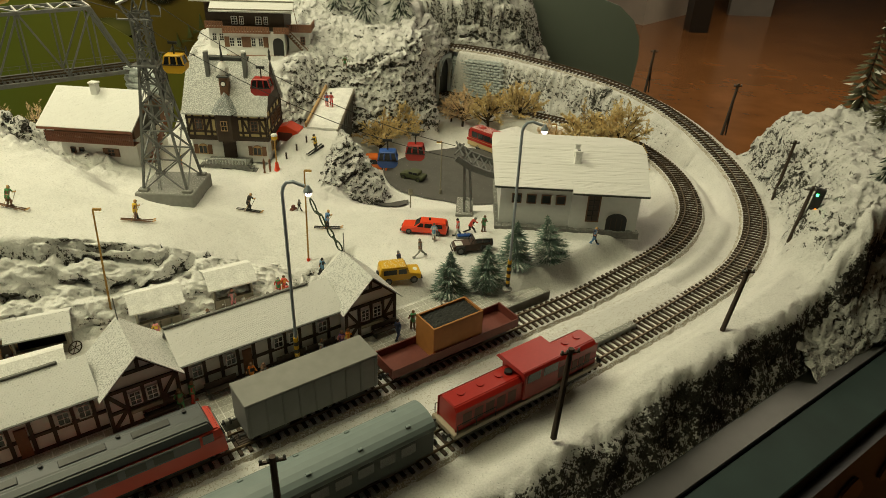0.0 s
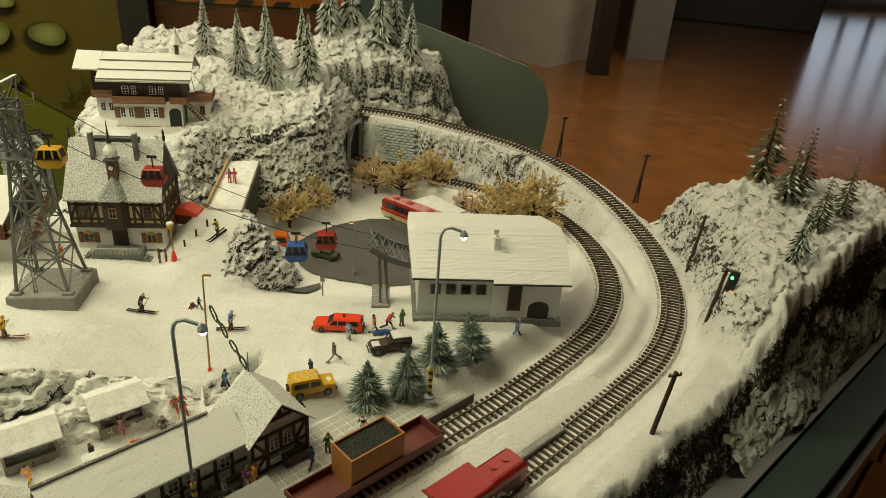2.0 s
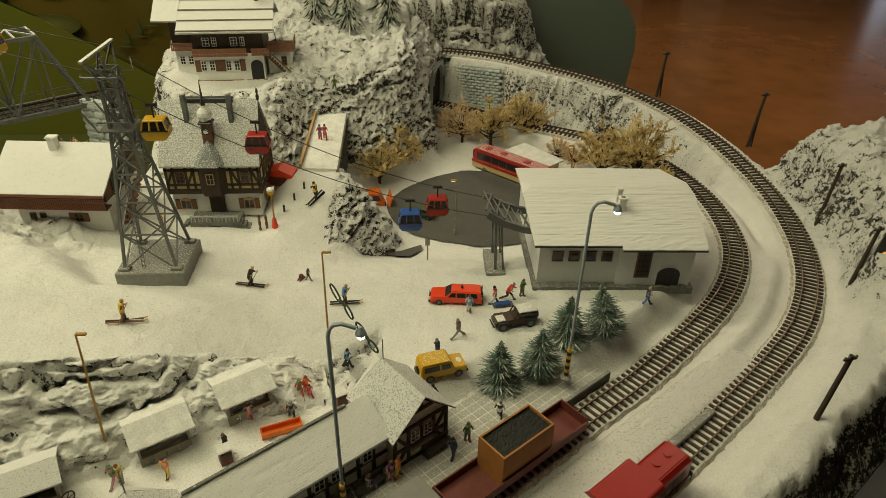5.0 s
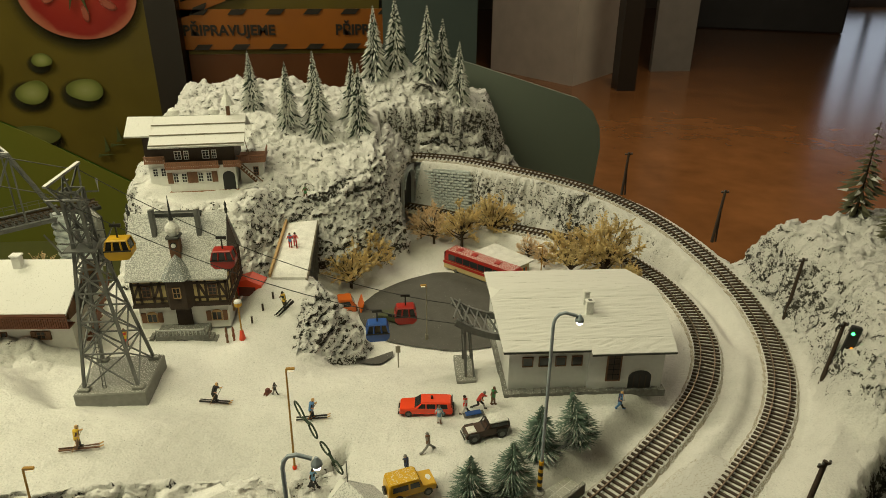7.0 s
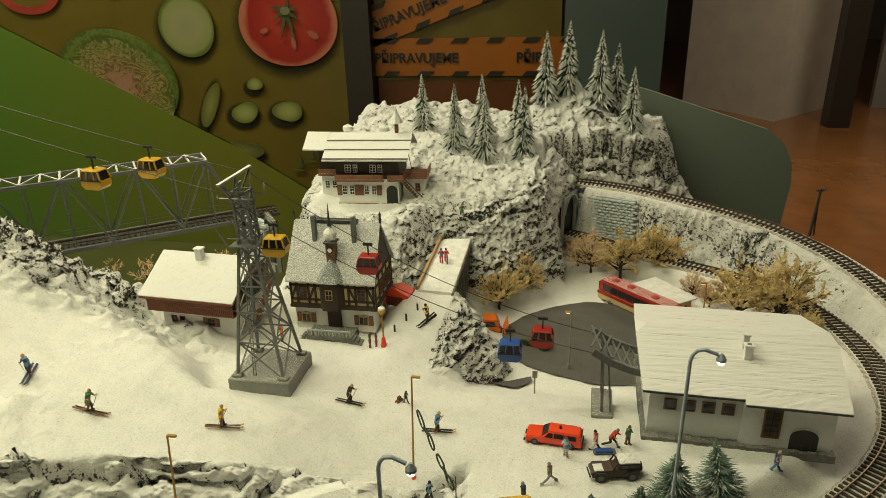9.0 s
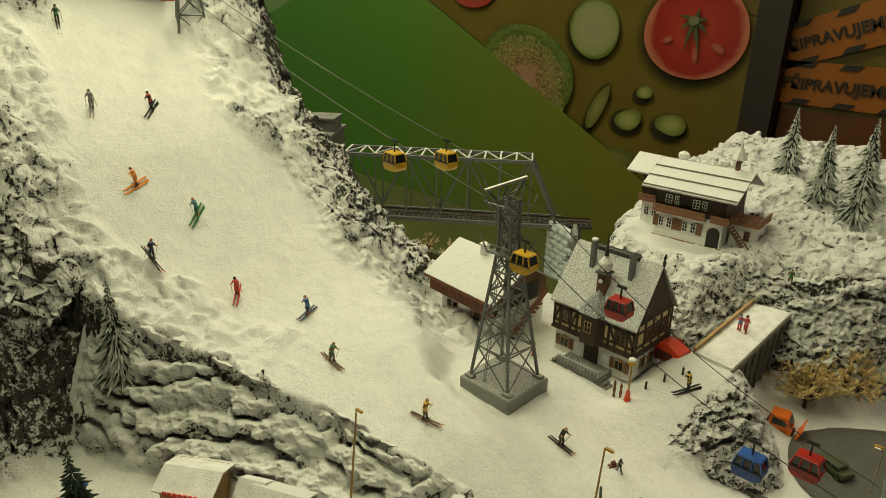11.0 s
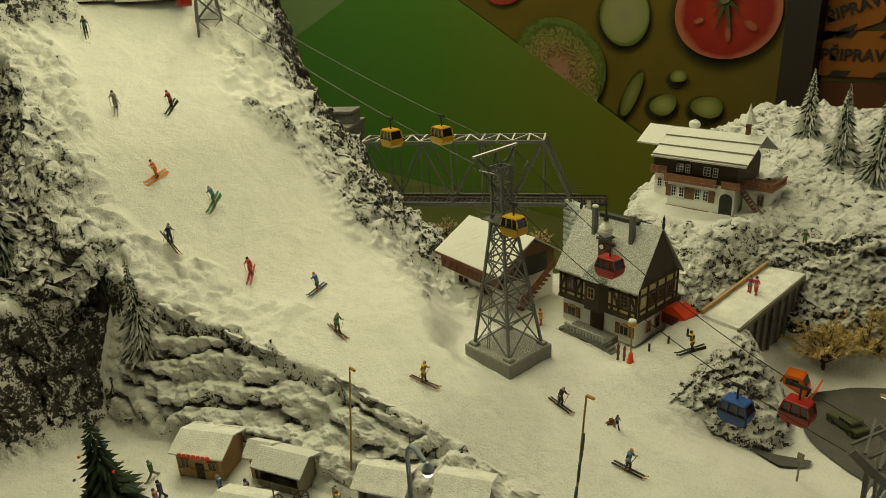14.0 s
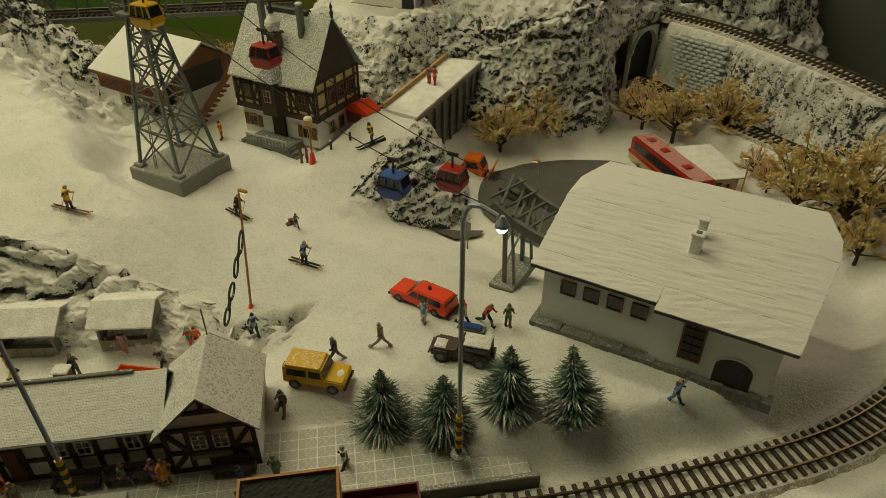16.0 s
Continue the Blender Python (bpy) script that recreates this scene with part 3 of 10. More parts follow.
def showcase_base():
    """Dark cabinet that carries the whole layout."""
    plan = [(-1.42, 0.10), (-0.15, 0.10), (0.58, 0.65), (0.54, 0.95), (0.40, 1.20), (0.20, 1.28), (0.20, 1.50), (-0.42, 1.50), (-0.50, 1.10), (-0.95, 0.94), (-1.42, 0.94)]
    bm = B()
    lo = [bm.verts.new((x, y, -0.745)) for x, y in plan]
    hi = [bm.verts.new((x, y, -0.20)) for x, y in plan]
    bm.faces.new(lo[::-1])
    bm.faces.new(hi)
    for i in range(len(plan)):
        j = (i + 1) % len(plan)
        bm.faces.new((lo[i], lo[j], hi[j], hi[i]))
    tagged(link("showcase_base", bm, mat("dark_cabinet_board", color=(0.05, 0.05, 0.045), rough=0.6, grain=0.2, scale=20)), "dark wooden cabinet under the model landscape", "cabinet", kind="structure")


showcase_base()

# ---------------------------------------------------------------- more materials
WHITE = mat("snow_white", color=(0.76, 0.76, 0.735), rough=0.85, grain=0.24, scale=700, bump=0.9)
ROOF_SNOW = mat("thin_roof_snow", color=(0.46, 0.46, 0.43), rough=0.85, grain=0.25, scale=620, bump=0.5, dust=0.52)
ROOF_TILE = mat("snowy_tiles", color=(0.42, 0.43, 0.42), rough=0.8, grain=0.2, scale=900, bump=0.55, dust=0.50, tiles=230)
PLASTER = mat("white_plaster", color=(0.74, 0.74, 0.71), rough=0.8, grain=0.08, scale=250, bump=0.1)
PLASTER_GREY = mat("pale_grey_plaster", color=(0.69, 0.70, 0.69), rough=0.75, grain=0.07, scale=180, bump=0.08)
CREAM = mat("cream_plaster", color=(0.60, 0.50, 0.24), rough=0.8, grain=0.1, scale=250)
TIMBER = mat("dark_timber", color=(0.045, 0.028, 0.018), rough=0.7, grain=0.3, scale=500, bump=0.3)
WOOD = mat("brown_wood", color=(0.16, 0.075, 0.035), rough=0.65, grain=0.3, scale=400, bump=0.3)
RED_WOOD = mat("red_brown_wood", color=(0.19, 0.066, 0.032), rough=0.6, grain=0.25, scale=400, bump=0.2)
PALE_WOOD = mat("pale_wood", color=(0.42, 0.27, 0.12), rough=0.7, grain=0.2, scale=400, bump=0.2)
GREY_WOOD = mat("weathered_grey_wood", color=(0.23, 0.21, 0.16), rough=0.8, grain=0.25, scale=350, bump=0.3)
STONE = mat("grey_stone", color=(0.17, 0.17, 0.155), rough=0.85, grain=0.4, scale=300, bump=0.6, dust=0.12)
BLUE_STONE = mat("blue_grey_blocks", color=(0.54, 0.59, 0.59), rough=0.85, grain=0.15, scale=300, bump=0.4)
CONCRETE = mat("grey_concrete", color=(0.22, 0.22, 0.20), rough=0.8, grain=0.2, scale=220, bump=0.25, dust=0.18)
GREY_METAL = mat("grey_painted_metal", color=(0.15, 0.155, 0.15), rough=0.5, metal=0.3, grain=0.2, scale=300)
DARK_METAL = mat("dark_metal", color=(0.05, 0.052, 0.05), rough=0.45, metal=0.4, grain=0.2, scale=300)
BLACK = mat("black_plastic", color=(0.012, 0.012, 0.012), rough=0.5, grain=0.1)
GLASS = mat("dark_window", color=(0.02, 0.022, 0.025), rough=0.12, grain=0.1, spec=0.6)
LAMP_BLUE = mat("grey_blue_paint", color=(0.34, 0.40, 0.46), rough=0.4, grain=0.08)
YELLOW = mat("yellow_paint", color=(0.62, 0.36, 0.012), rough=0.35, grain=0.05)
OCHRE = mat("ochre_paint", color=(0.40, 0.22, 0.035), rough=0.5, grain=0.12)
ORANGE = mat("orange_paint", color=(0.72, 0.15, 0.012), rough=0.4, grain=0.06)
RED = mat("red_paint", color=(0.36, 0.018, 0.012), rough=0.35, grain=0.08)
BRIGHT_RED = mat("bright_red_paint", color=(0.85, 0.07, 0.02), rough=0.3, grain=0.04)
BROWN_RED = mat("oxide_red", color=(0.13, 0.03, 0.02), rough=0.55, grain=0.2)
BLUE = mat("blue_paint", color=(0.03, 0.10, 0.38), rough=0.35, grain=0.06)
OLIVE = mat("olive_paint", color=(0.06, 0.07, 0.03), rough=0.6, grain=0.2, scale=300)
COACH_GREEN = mat("dark_green_paint", color=(0.010, 0.020, 0.014), rough=0.55, grain=0.1)
ROOF_GREY = mat("blue_grey_roof", color=(0.20, 0.25, 0.25), rough=0.45, grain=0.08, scale=120)
LOCO_GREY = mat("loco_roof_grey", color=(0.075, 0.085, 0.09), rough=0.4, grain=0.12, scale=120)
BALLAST = mat("ballast", color=(0.40, 0.36, 0.28), rough=0.9, grain=0.4, scale=1900, bump=0.7, dust=0.40)
RAIL = mat("worn_rail", color=(0.15, 0.11, 0.07), rough=0.35, metal=0.8, grain=0.15)
SLEEPER = mat("sleeper_brown", color=(0.055, 0.036, 0.022), rough=0.8, grain=0.35, scale=500, bump=0.3, dust=0.04)
ASPHALT = mat("asphalt", color=(0.085, 0.082, 0.075), rough=0.85, grain=0.2, scale=500, bump=0.3, dust=0.02)
PAVING = mat("snowy_paving", color=(0.46, 0.46, 0.42), rough=0.85, grain=0.2, scale=420, bump=0.3, dust=0.14)
SKIN = mat("figure_skin", color=(0.48, 0.25, 0.15), rough=0.6)
FIR = mat("fir_needles", color=(0.028, 0.046, 0.032), rough=0.8, grain=0.4, scale=300, dust=0.18)
FROST = mat("frosted_needles", color=(0.66, 0.67, 0.63), rough=0.9, grain=0.3, scale=500)
FIR_TAN = mat("olive_needles", color=(0.10, 0.10, 0.055), rough=0.8, grain=0.4, scale=300, dust=0.22)
FIR_GREEN = mat("blue_green_needles", color=(0.150, 0.225, 0.180), rough=0.8, grain=0.5, scale=160, dust=0.30)
FIR_DARK = mat("dark_green_needles", color=(0.022, 0.042, 0.022), rough=0.8, grain=0.4, scale=300, dust=0.16)
TRUNK = mat("bark", color=(0.05, 0.032, 0.018), rough=0.85, grain=0.3, scale=300)
AUTUMN = mat("tan_leaves", color=(0.70, 0.55, 0.27), rough=0.8, grain=0.4, scale=120)


def glow(name, color, power):
    m = mat(name, color=color, rough=0.4)
    b = m.node_tree.nodes["Principled BSDF"]
    b.inputs["Emission Color"].default_value = (*color, 1)
    b.inputs["Emission Strength"].default_value = power
    return m


BULB = glow("lit_bulb", (1.0, 0.92, 0.75), 12)
DIM_BULB = glow("dim_bulb", (1.0, 0.88, 0.55), 0.8)
GREEN_LIGHT = glow("green_signal_light", (0.05, 1.0, 0.2), 6)
ORANGE_LIGHT = glow("orange_signal_light", (1.0, 0.35, 0.03), 1.2)
COAL = mat("coal", color=(0.02, 0.022, 0.02), rough=0.9, grain=0.4, scale=700, bump=1.0)

YAW_T = math.degrees(math.atan2(U.y, U.x))
T0 = CEN - NL * R_IN


def tp(s, n):
    """A place s along and n to the left of the inner straight track."""
    p = T0 + U * s + NL * n
    return p.x, p.y


def ring(bm, pts_r, z, seg, cx=0, cy=0):
    return [bm.verts.new((cx + pts_r * math.cos(2 * math.pi * i / seg), cy + pts_r * math.sin(2 * math.pi * i / seg), z)) for i in range(seg)]


def lathe(bm, prof, seg=10, cx=0, cy=0):
    """A turned solid from (radius, z) pairs, bottom to top."""
    rings = [ring(bm, max(r, 1e-5), z, seg, cx, cy) for r, z in prof]
    for a, b in zip(rings[:-1], rings[1:]):
        for i in range(seg):
            bm.faces.new((a[i], a[(i + 1) % seg], b[(i + 1) % seg], b[i]))
    bm.faces.new(rings[0][::-1])
    bm.faces.new(rings[-1])
    return bm


def prism(bm, outline, y0, y1):
    """A solid from an outline of (x, z) pairs, from y0 to y1."""
    a = [bm.verts.new((x, y0, z)) for x, z in outline]
    b = [bm.verts.new((x, y1, z)) for x, z in outline]
    n = len(outline)
    bm.faces.new(a)
    bm.faces.new(b[::-1])
    for i in range(n):
        bm.faces.new((a[i], b[i], b[(i + 1) % n], a[(i + 1) % n]))
    bmesh.ops.recalc_face_normals(bm, faces=bm.faces)
    return bm


def slab(bm, quad, t):
    """A plate of thickness t below four corner points."""
    q = [Vector(p) for p in quad]
    nrm = (q[1] - q[0]).cross(q[2] - q[0]).normalized()
    if nrm.z < 0:
        nrm = -nrm
    a = [bm.verts.new(p) for p in q]
    b = [bm.verts.new(p - nrm * t) for p in q]
    bm.faces.new(a)
    bm.faces.new(b[::-1])
    for i in range(len(q)):
        bm.faces.new((a[i], b[i], b[(i + 1) % len(q)], a[(i + 1) % len(q)]))
    bmesh.ops.recalc_face_normals(bm, faces=bm.faces)
    return bm


def tube(bm, pts, r, seg=5):
    """One continuous round bar along a line of points."""
    pts = [Vector(p) for p in pts]
    rings = []
    for i, p in enumerate(pts):
        d = (pts[min(i + 1, len(pts) - 1)] - pts[max(i - 1, 0)]).normalized()
        a = d.orthogonal().normalized() if i == 0 else (rings[-1][1] - d * rings[-1][1].dot(d)).normalized()
        c = d.cross(a)
        rings.append(([bm.verts.new(p + (a * math.cos(2 * math.pi * k / seg) + c * math.sin(2 * math.pi * k / seg)) * r) for k in range(seg)], a))
    for (u, _), (v, _) in zip(rings[:-1], rings[1:]):
        for k in range(seg):
            bm.faces.new((u[k], u[(k + 1) % seg], v[(k + 1) % seg], v[k]))
    bm.faces.new(rings[0][0][::-1])
    bm.faces.new(rings[-1][0])
    return bm


def ring_bar(bm, m, rx, ry, r, n=18):
    """A closed ring of a round bar."""
    rings = []
    for i in range(n):
        a = 2 * math.pi * i / n
        c, o = Vector((rx * math.cos(a), ry * math.sin(a), 0)), Vector((math.cos(a), math.sin(a), 0))
        rings.append([bm.verts.new(m @ (c + (o * math.cos(b) + Vector((0, 0, 1)) * math.sin(b)) * r)) for b in (0, 1.257, 2.513, 3.77, 5.027)])
    for i in range(n):
        u, v = rings[i], rings[(i + 1) % n]
        for k in range(5):
            bm.faces.new((u[k], v[k], v[(k + 1) % 5], u[(k + 1) % 5]))
    bmesh.ops.recalc_face_normals(bm, faces=bm.faces)
    return bm


def snow_slab(name, quad, t, material, parent, label="", cells=14, rough=0.0012):
    """A roof plane with an uneven, ragged snow cover."""
    rough = rough * 0.4
    q = [Vector(p) for p in quad]
    bm = B()
    rng = random.Random(int(abs(q[0].x * 9000) + abs(q[2].y * 7000)) + len(name))
    top = []
    for j in range(cells + 1):
        row = []
        for i in range(cells * 2 + 1):
            u, v = i / (cells * 2), j / cells
            p = q[0].lerp(q[1], u).lerp(q[3].lerp(q[2], u), v)
            edge = i in (0, cells * 2) or j in (0, cells)
            row.append(bm.verts.new(p + Vector((0, 0, 0 if edge else rng.uniform(-0.3, 1) * rough)) + (Vector((rng.uniform(-1, 1), rng.uniform(-1, 1), 0)) * rough * 0.5 if edge else Vector())))
        top.append(row)
    for j in range(cells):
        for i in range(cells * 2):
            bm.faces.new((top[j][i], top[j][i + 1], top[j + 1][i + 1], top[j + 1][i]))
    loop = top[0] + [r[-1] for r in top[1:]] + top[-1][-2::-1] + [r[0] for r in top[-2:0:-1]]
    low = [bm.verts.new(v.co - Vector((0, 0, t))) for v in loop]
    for i in range(len(loop)):
        bm.faces.new((loop[i], low[i], low[(i + 1) % len(loop)], loop[(i + 1) % len(loop)]))
    bm.faces.new(low)
    bmesh.ops.recalc_face_normals(bm, faces=bm.faces)
    return part(name, bm, material, parent, label)


def window(parent, x, z, w, h, y, frame_m=WHITE, cols=2, rows=2, depth=0.0012, name="window", side=0):
    """A window in a wall that faces -y (side 0) or +x (side 1; then y is the wall's x and x runs along y)."""
    m = Matrix.Identity(4) if side == 0 else Matrix.Rotation(math.radians(90), 4, "Z")
    off = (x, y, z) if side == 0 else (y, x, z)
    t = max(0.0008, w * 0.09)
    bm = B()
    o = [(-w / 2, 0), (w / 2, 0), (w / 2, h), (-w / 2, h)]
    i_ = [(-w / 2 + t, t), (w / 2 - t, t), (w / 2 - t, h - t), (-w / 2 + t, h - t)]
    vs = [[bm.verts.new((px, yy, pz)) for px, pz in loop] for loop, yy in ((o, -depth), (i_, -depth), (o, depth), (i_, depth))]
    for k in range(4):
        n_ = (k + 1) % 4
        for a, c in ((0, 1), (3, 2), (1, 3), (2, 0)):
            bm.faces.new((vs[a][k], vs[a][n_], vs[c][n_], vs[c][k]))
    bmesh.ops.recalc_face_normals(bm, faces=bm.faces)
    bm.transform(Matrix.Translation(off) @ m)
    f = part(name, bm, frame_m, parent)
    for i in range(1, cols):
        cx = -w / 2 + w * i / cols
        bm = B()
        box(bm, cx - t * 0.35, -depth * 0.8, t * 0.8, cx + t * 0.35, depth, h - t * 0.8)
        bm.transform(Matrix.Translation(off) @ m)
        part("mullion", bm, frame_m, f)
    for i in range(1, rows):
        cz = h * i / rows
        bm = B()
        box(bm, -w / 2 + t * 0.8, -depth * 0.7, cz - t * 0.35, w / 2 - t * 0.8, depth, cz + t * 0.35)
        bm.transform(Matrix.Translation(off) @ m)
        part("glazing_bar", bm, frame_m, f)
    bm = B()
    box(bm, -w / 2 + t * 0.5, -depth * 0.4, t * 0.5, w / 2 - t * 0.5, depth * 0.6, h - t * 0.5)
    bm.transform(Matrix.Translation(off) @ m)
    part("pane", bm, GLASS, f)
    return f


def shutters(parent, x, z, w, h, y, m=RED_WOOD):
    for sx in (-1, 1):
        bm = B()
        cx = x + sx * (w * 0.78)
        box(bm, cx - w * 0.24, y - 0.0014, z, cx + w * 0.24, y + 0.0004, z + h)
        part("shutter", bm, m, parent)


def beams(parent, y, segs, w=0.0028, m=TIMBER):
    """Half-timber beams on a wall facing -y, each one a part: pairs of (x, z)."""
    for (x0, z0), (x1, z1) in segs:
        bm = B()
        bar(bm, (x0, y, z0), (x1, y, z1), 0.0014 if abs(x1 - x0) < 1e-6 else w, w if abs(x1 - x0) < 1e-6 else 0.0014)
        d = Vector((x1 - x0, 0, z1 - z0))
        bm.clear()
        n = Vector((-d.z, 0, d.x)).normalized() * w / 2
        a, b = Vector((x0, 0, z0)), Vector((x1, 0, z1))
        vs = []
        for yy in (y - 0.0008, y + 0.0008):
            vs.append([bm.verts.new((p.x, yy, p.z)) for p in (a - n, b - n, b + n, a + n)])
        bm.faces.new(vs[0])
        bm.faces.new(vs[1][::-1])
        for i in range(4):
            bm.faces.new((vs[0][i], vs[1][i], vs[1][(i + 1) % 4], vs[0][(i + 1) % 4]))
        bmesh.ops.recalc_face_normals(bm, faces=bm.faces)
        part("beam", bm, m, parent)


# ---------------------------------------------------------------- hall round the showcase
def hall():
    floor_m = mat("polished_brown_floor", color=(0.23, 0.095, 0.030), rough=0.20, grain=0.35, scale=6, spec=0.6)
    bm = B()
    box(bm, -6, -5, -0.82, 12, 15, -0.75)
    tagged(link("floor", bm, floor_m), "polished reddish-brown hall floor", "floor", kind="structure")
    ceil_m = mat("dim_ceiling", color=(0.30, 0.29, 0.26), rough=0.9, grain=0.1, scale=4)
    bm = B()
    box(bm, -6, -5, 2.6, 12, 15, 2.7)
    tagged(link("ceiling", bm, ceil_m), "plain grey hall ceiling above the showcase", "ceiling", kind="structure")
    wall_m = mat("hall_wall", color=(0.16, 0.13, 0.10), rough=0.8, grain=0.2, scale=3)
    for nm, b in (("wall_north", (-6, 13.0, -0.75, 12, 13.2, 2.6)), ("wall_east", (11.8, -4.8, -0.75, 12, 13.0, 2.6)), ("wall_south", (-6, -5, -0.75, 12, -4.8, 2.6)), ("wall_west", (-6, -4.8, -0.75, -5.8, 2.3, 2.6))):
        bm = B()
        box(bm, *b)
        tagged(link(nm, bm, wall_m), "dim brown hall wall", "wall", kind="structure")


hall()


def mural():
    """Printed wall behind the showcase: green and olive fields with big vegetables, and an orange barrier-tape poster."""
    Y = 2.30
    green = mat("printed_green", color=(0.065, 0.165, 0.020), rough=0.35, grain=0.12, scale=5)
    olive = mat("printed_olive", color=(0.10, 0.075, 0.010), rough=0.35, grain=0.25, scale=7)
    dark = mat("printed_dark_olive", color=(0.070, 0.075, 0.020), rough=0.35, grain=0.25, scale=7)
    orange = mat("printed_orange", color=(0.26, 0.085, 0.010), rough=0.35, grain=0.2, scale=7)
    ink = mat("printed_black", color=(0.02, 0.016, 0.012), rough=0.4)
    wall_m = mat("mural_back", color=(0.03, 0.03, 0.02), rough=0.6)

    def poly(name, pts, m, parent, y):
        bm = B()
        prism(bm, pts, y, y + 0.003)
        return part(name, bm, m, parent)

    def disc(name, cx, cz, rx, rz, m, parent, y, seed=0, wob=0.05, turn=0.0):
        rng = random.Random(seed)
        ph = [rng.uniform(0, 6.28) for _ in range(3)]
        pts = []
        for i in range(40):
            a = 2 * math.pi * i / 40
            r = 1 + wob * (math.sin(2 * a + ph[0]) + 0.5 * math.sin(3 * a + ph[1]))
            x, z = rx * r * math.cos(a), rz * r * math.sin(a)
            pts.append((cx + x * math.cos(turn) - z * math.sin(turn), cz + x * math.sin(turn) + z * math.cos(turn)))
        return poly(name, pts, m, parent, y)

    bm = B()
    box(bm, -6, Y + 0.02, -0.75, 0.25, Y + 0.12, 2.6)
    tagged(link("wall_mural", bm, wall_m), "wall that carries the printed mural", "wall", kind="structure")
    mu = thing("mural", pose(0, 0, 0), "green and olive printed mural with large vegetables", "mural", kind="structure")
    poly("field", [(-6, -0.75), (-0.70, -0.75), (-0.70, 1.6), (-6, 1.6)], green, mu, Y)
    def ramp_mat(name, loc, size, stops, rough_print=0.1, scale=5.0, turn=0.0, soft=False, lacy=0.0):
        """Printed ink that runs from the middle of a motif to its edge; soft: it fades out to the paper."""
        m = bpy.data.materials.new(name)
        m.use_nodes = True
        nt, N = m.node_tree, m.node_tree.nodes
        bs = N["Principled BSDF"]
        bs.inputs["Roughness"].default_value = 0.35
        tc, mp = N.new("ShaderNodeTexCoord"), N.new("ShaderNodeMapping")
        mp.vector_type = "TEXTURE"
        mp.inputs["Location"].default_value, mp.inputs["Rotation"].default_value, mp.inputs["Scale"].default_value = (loc[0], Y, loc[1]), (0, -turn, 0), (size[0], 50.0, size[1])
        nt.links.new(tc.outputs["Object"], mp.inputs["Vector"])
        ln = N.new("ShaderNodeVectorMath")
        ln.operation = "LENGTH"
        nt.links.new(mp.outputs[0], ln.inputs[0])
        nz = N.new("ShaderNodeTexNoise")
        nz.inputs["Scale"].default_value, nz.inputs["Detail"].default_value, nz.inputs["Distortion"].default_value = scale, 5, lacy
        nt.links.new(mp.outputs[0], nz.inputs["Vector"])
        ad = N.new("ShaderNodeMath")
        ad.operation = "MULTIPLY_ADD"
        nt.links.new(nz.outputs["Fac"], ad.inputs[0])
        ad.inputs[1].default_value = rough_print
        nt.links.new(ln.outputs["Value"], ad.inputs[2])
        of = N.new("ShaderNodeMath")
        of.operation = "SUBTRACT"
        nt.links.new(ad.outputs[0], of.inputs[0])
        of.inputs[1].default_value = rough_print * 0.5
        cr = N.new("ShaderNodeValToRGB")
        while len(cr.color_ramp.elements) < len(stops):
            cr.color_ramp.elements.new(0.5)
        for el, (pos, c) in zip(cr.color_ramp.elements, stops):
            el.position, el.color = pos, (*c, 1)
        nt.links.new(of.outputs[0], cr.inputs[0])
        nt.links.new(cr.outputs[0], bs.inputs["Base Color"])
        if soft:
            mr = N.new("ShaderNodeMapRange")
            mr.interpolation_type = "SMOOTHSTEP"
            mr.inputs["From Min"].default_value, mr.inputs["From Max"].default_value = 0.55, 1.0
            mr.inputs["To Min"].default_value, mr.inputs["To Max"].default_value = 0.85, 0.0
            nt.links.new(ln.outputs["Value"], mr.inputs["Value"])
            nt.links.new(mr.outputs[0], bs.inputs["Alpha"])
        return m

    INK = (0.022, 0.022, 0.010)

    def motif(name, cx, cz, rx, rz, stops, seed, wob=0.05, turn=0.0, rough_print=0.1, scale=5.0, lacy=0.0, shade=1.22):
        sh = ramp_mat(name + "_shadow_ink", (cx - 0.012, cz - 0.014), (rx * shade, rz * shade), [(0.0, INK), (1.0, INK)], 0.0, 3.0, turn, True)
        disc("shadow", cx - 0.012, cz - 0.014, rx * shade, rz * shade, sh, mu, Y - 0.013, seed, wob * 0.5, turn)
        ink_m = ramp_mat(name + "_ink", (cx, cz), (rx, rz), stops, rough_print, scale, turn, False, lacy)
        return disc(name, cx, cz, rx, rz, ink_m, mu, Y - 0.018, seed, wob, turn)

    # fields: green triangle turning olive, paler wedges above it, brown-olive field with the vegetables
    tri = ramp_mat("printed_green_to_olive", (-3.2, 0.1), (2.4, 2.4), [(0.0, (0.055, 0.150, 0.022)), (0.35, (0.060, 0.150, 0.018)), (0.85, (0.125, 0.130, 0.016))], 0.10, 3.0)
    poly("field", [(-2.54, 0.553), (-3.80, 0.126), (-3.6, -0.75), (-0.70, -0.75), (-0.70, -0.42), (-1.173, -0.134)], tri, mu, Y - 0.0215)
    poly("field", [(-2.54, 0.553), (-2.42, 0.626), (-0.70, 0.345), (-0.70, -0.42), (-1.173, -0.134)], olive, mu, Y - 0.008)
    top_m = ramp_mat("printed_green_to_brown", (-2.6, 0.75), (2.2, 2.2), [(0.0, (0.070, 0.120, 0.018)), (0.35, (0.080, 0.100, 0.014)), (0.9, (0.085, 0.055, 0.010))], 0.10, 3.0)
    poly("field", [(-2.42, 0.630), (-0.70, 0.349), (-0.70, 1.6), (-1.6, 1.6), (-2.13, 0.737)], top_m, mu, Y - 0.008)
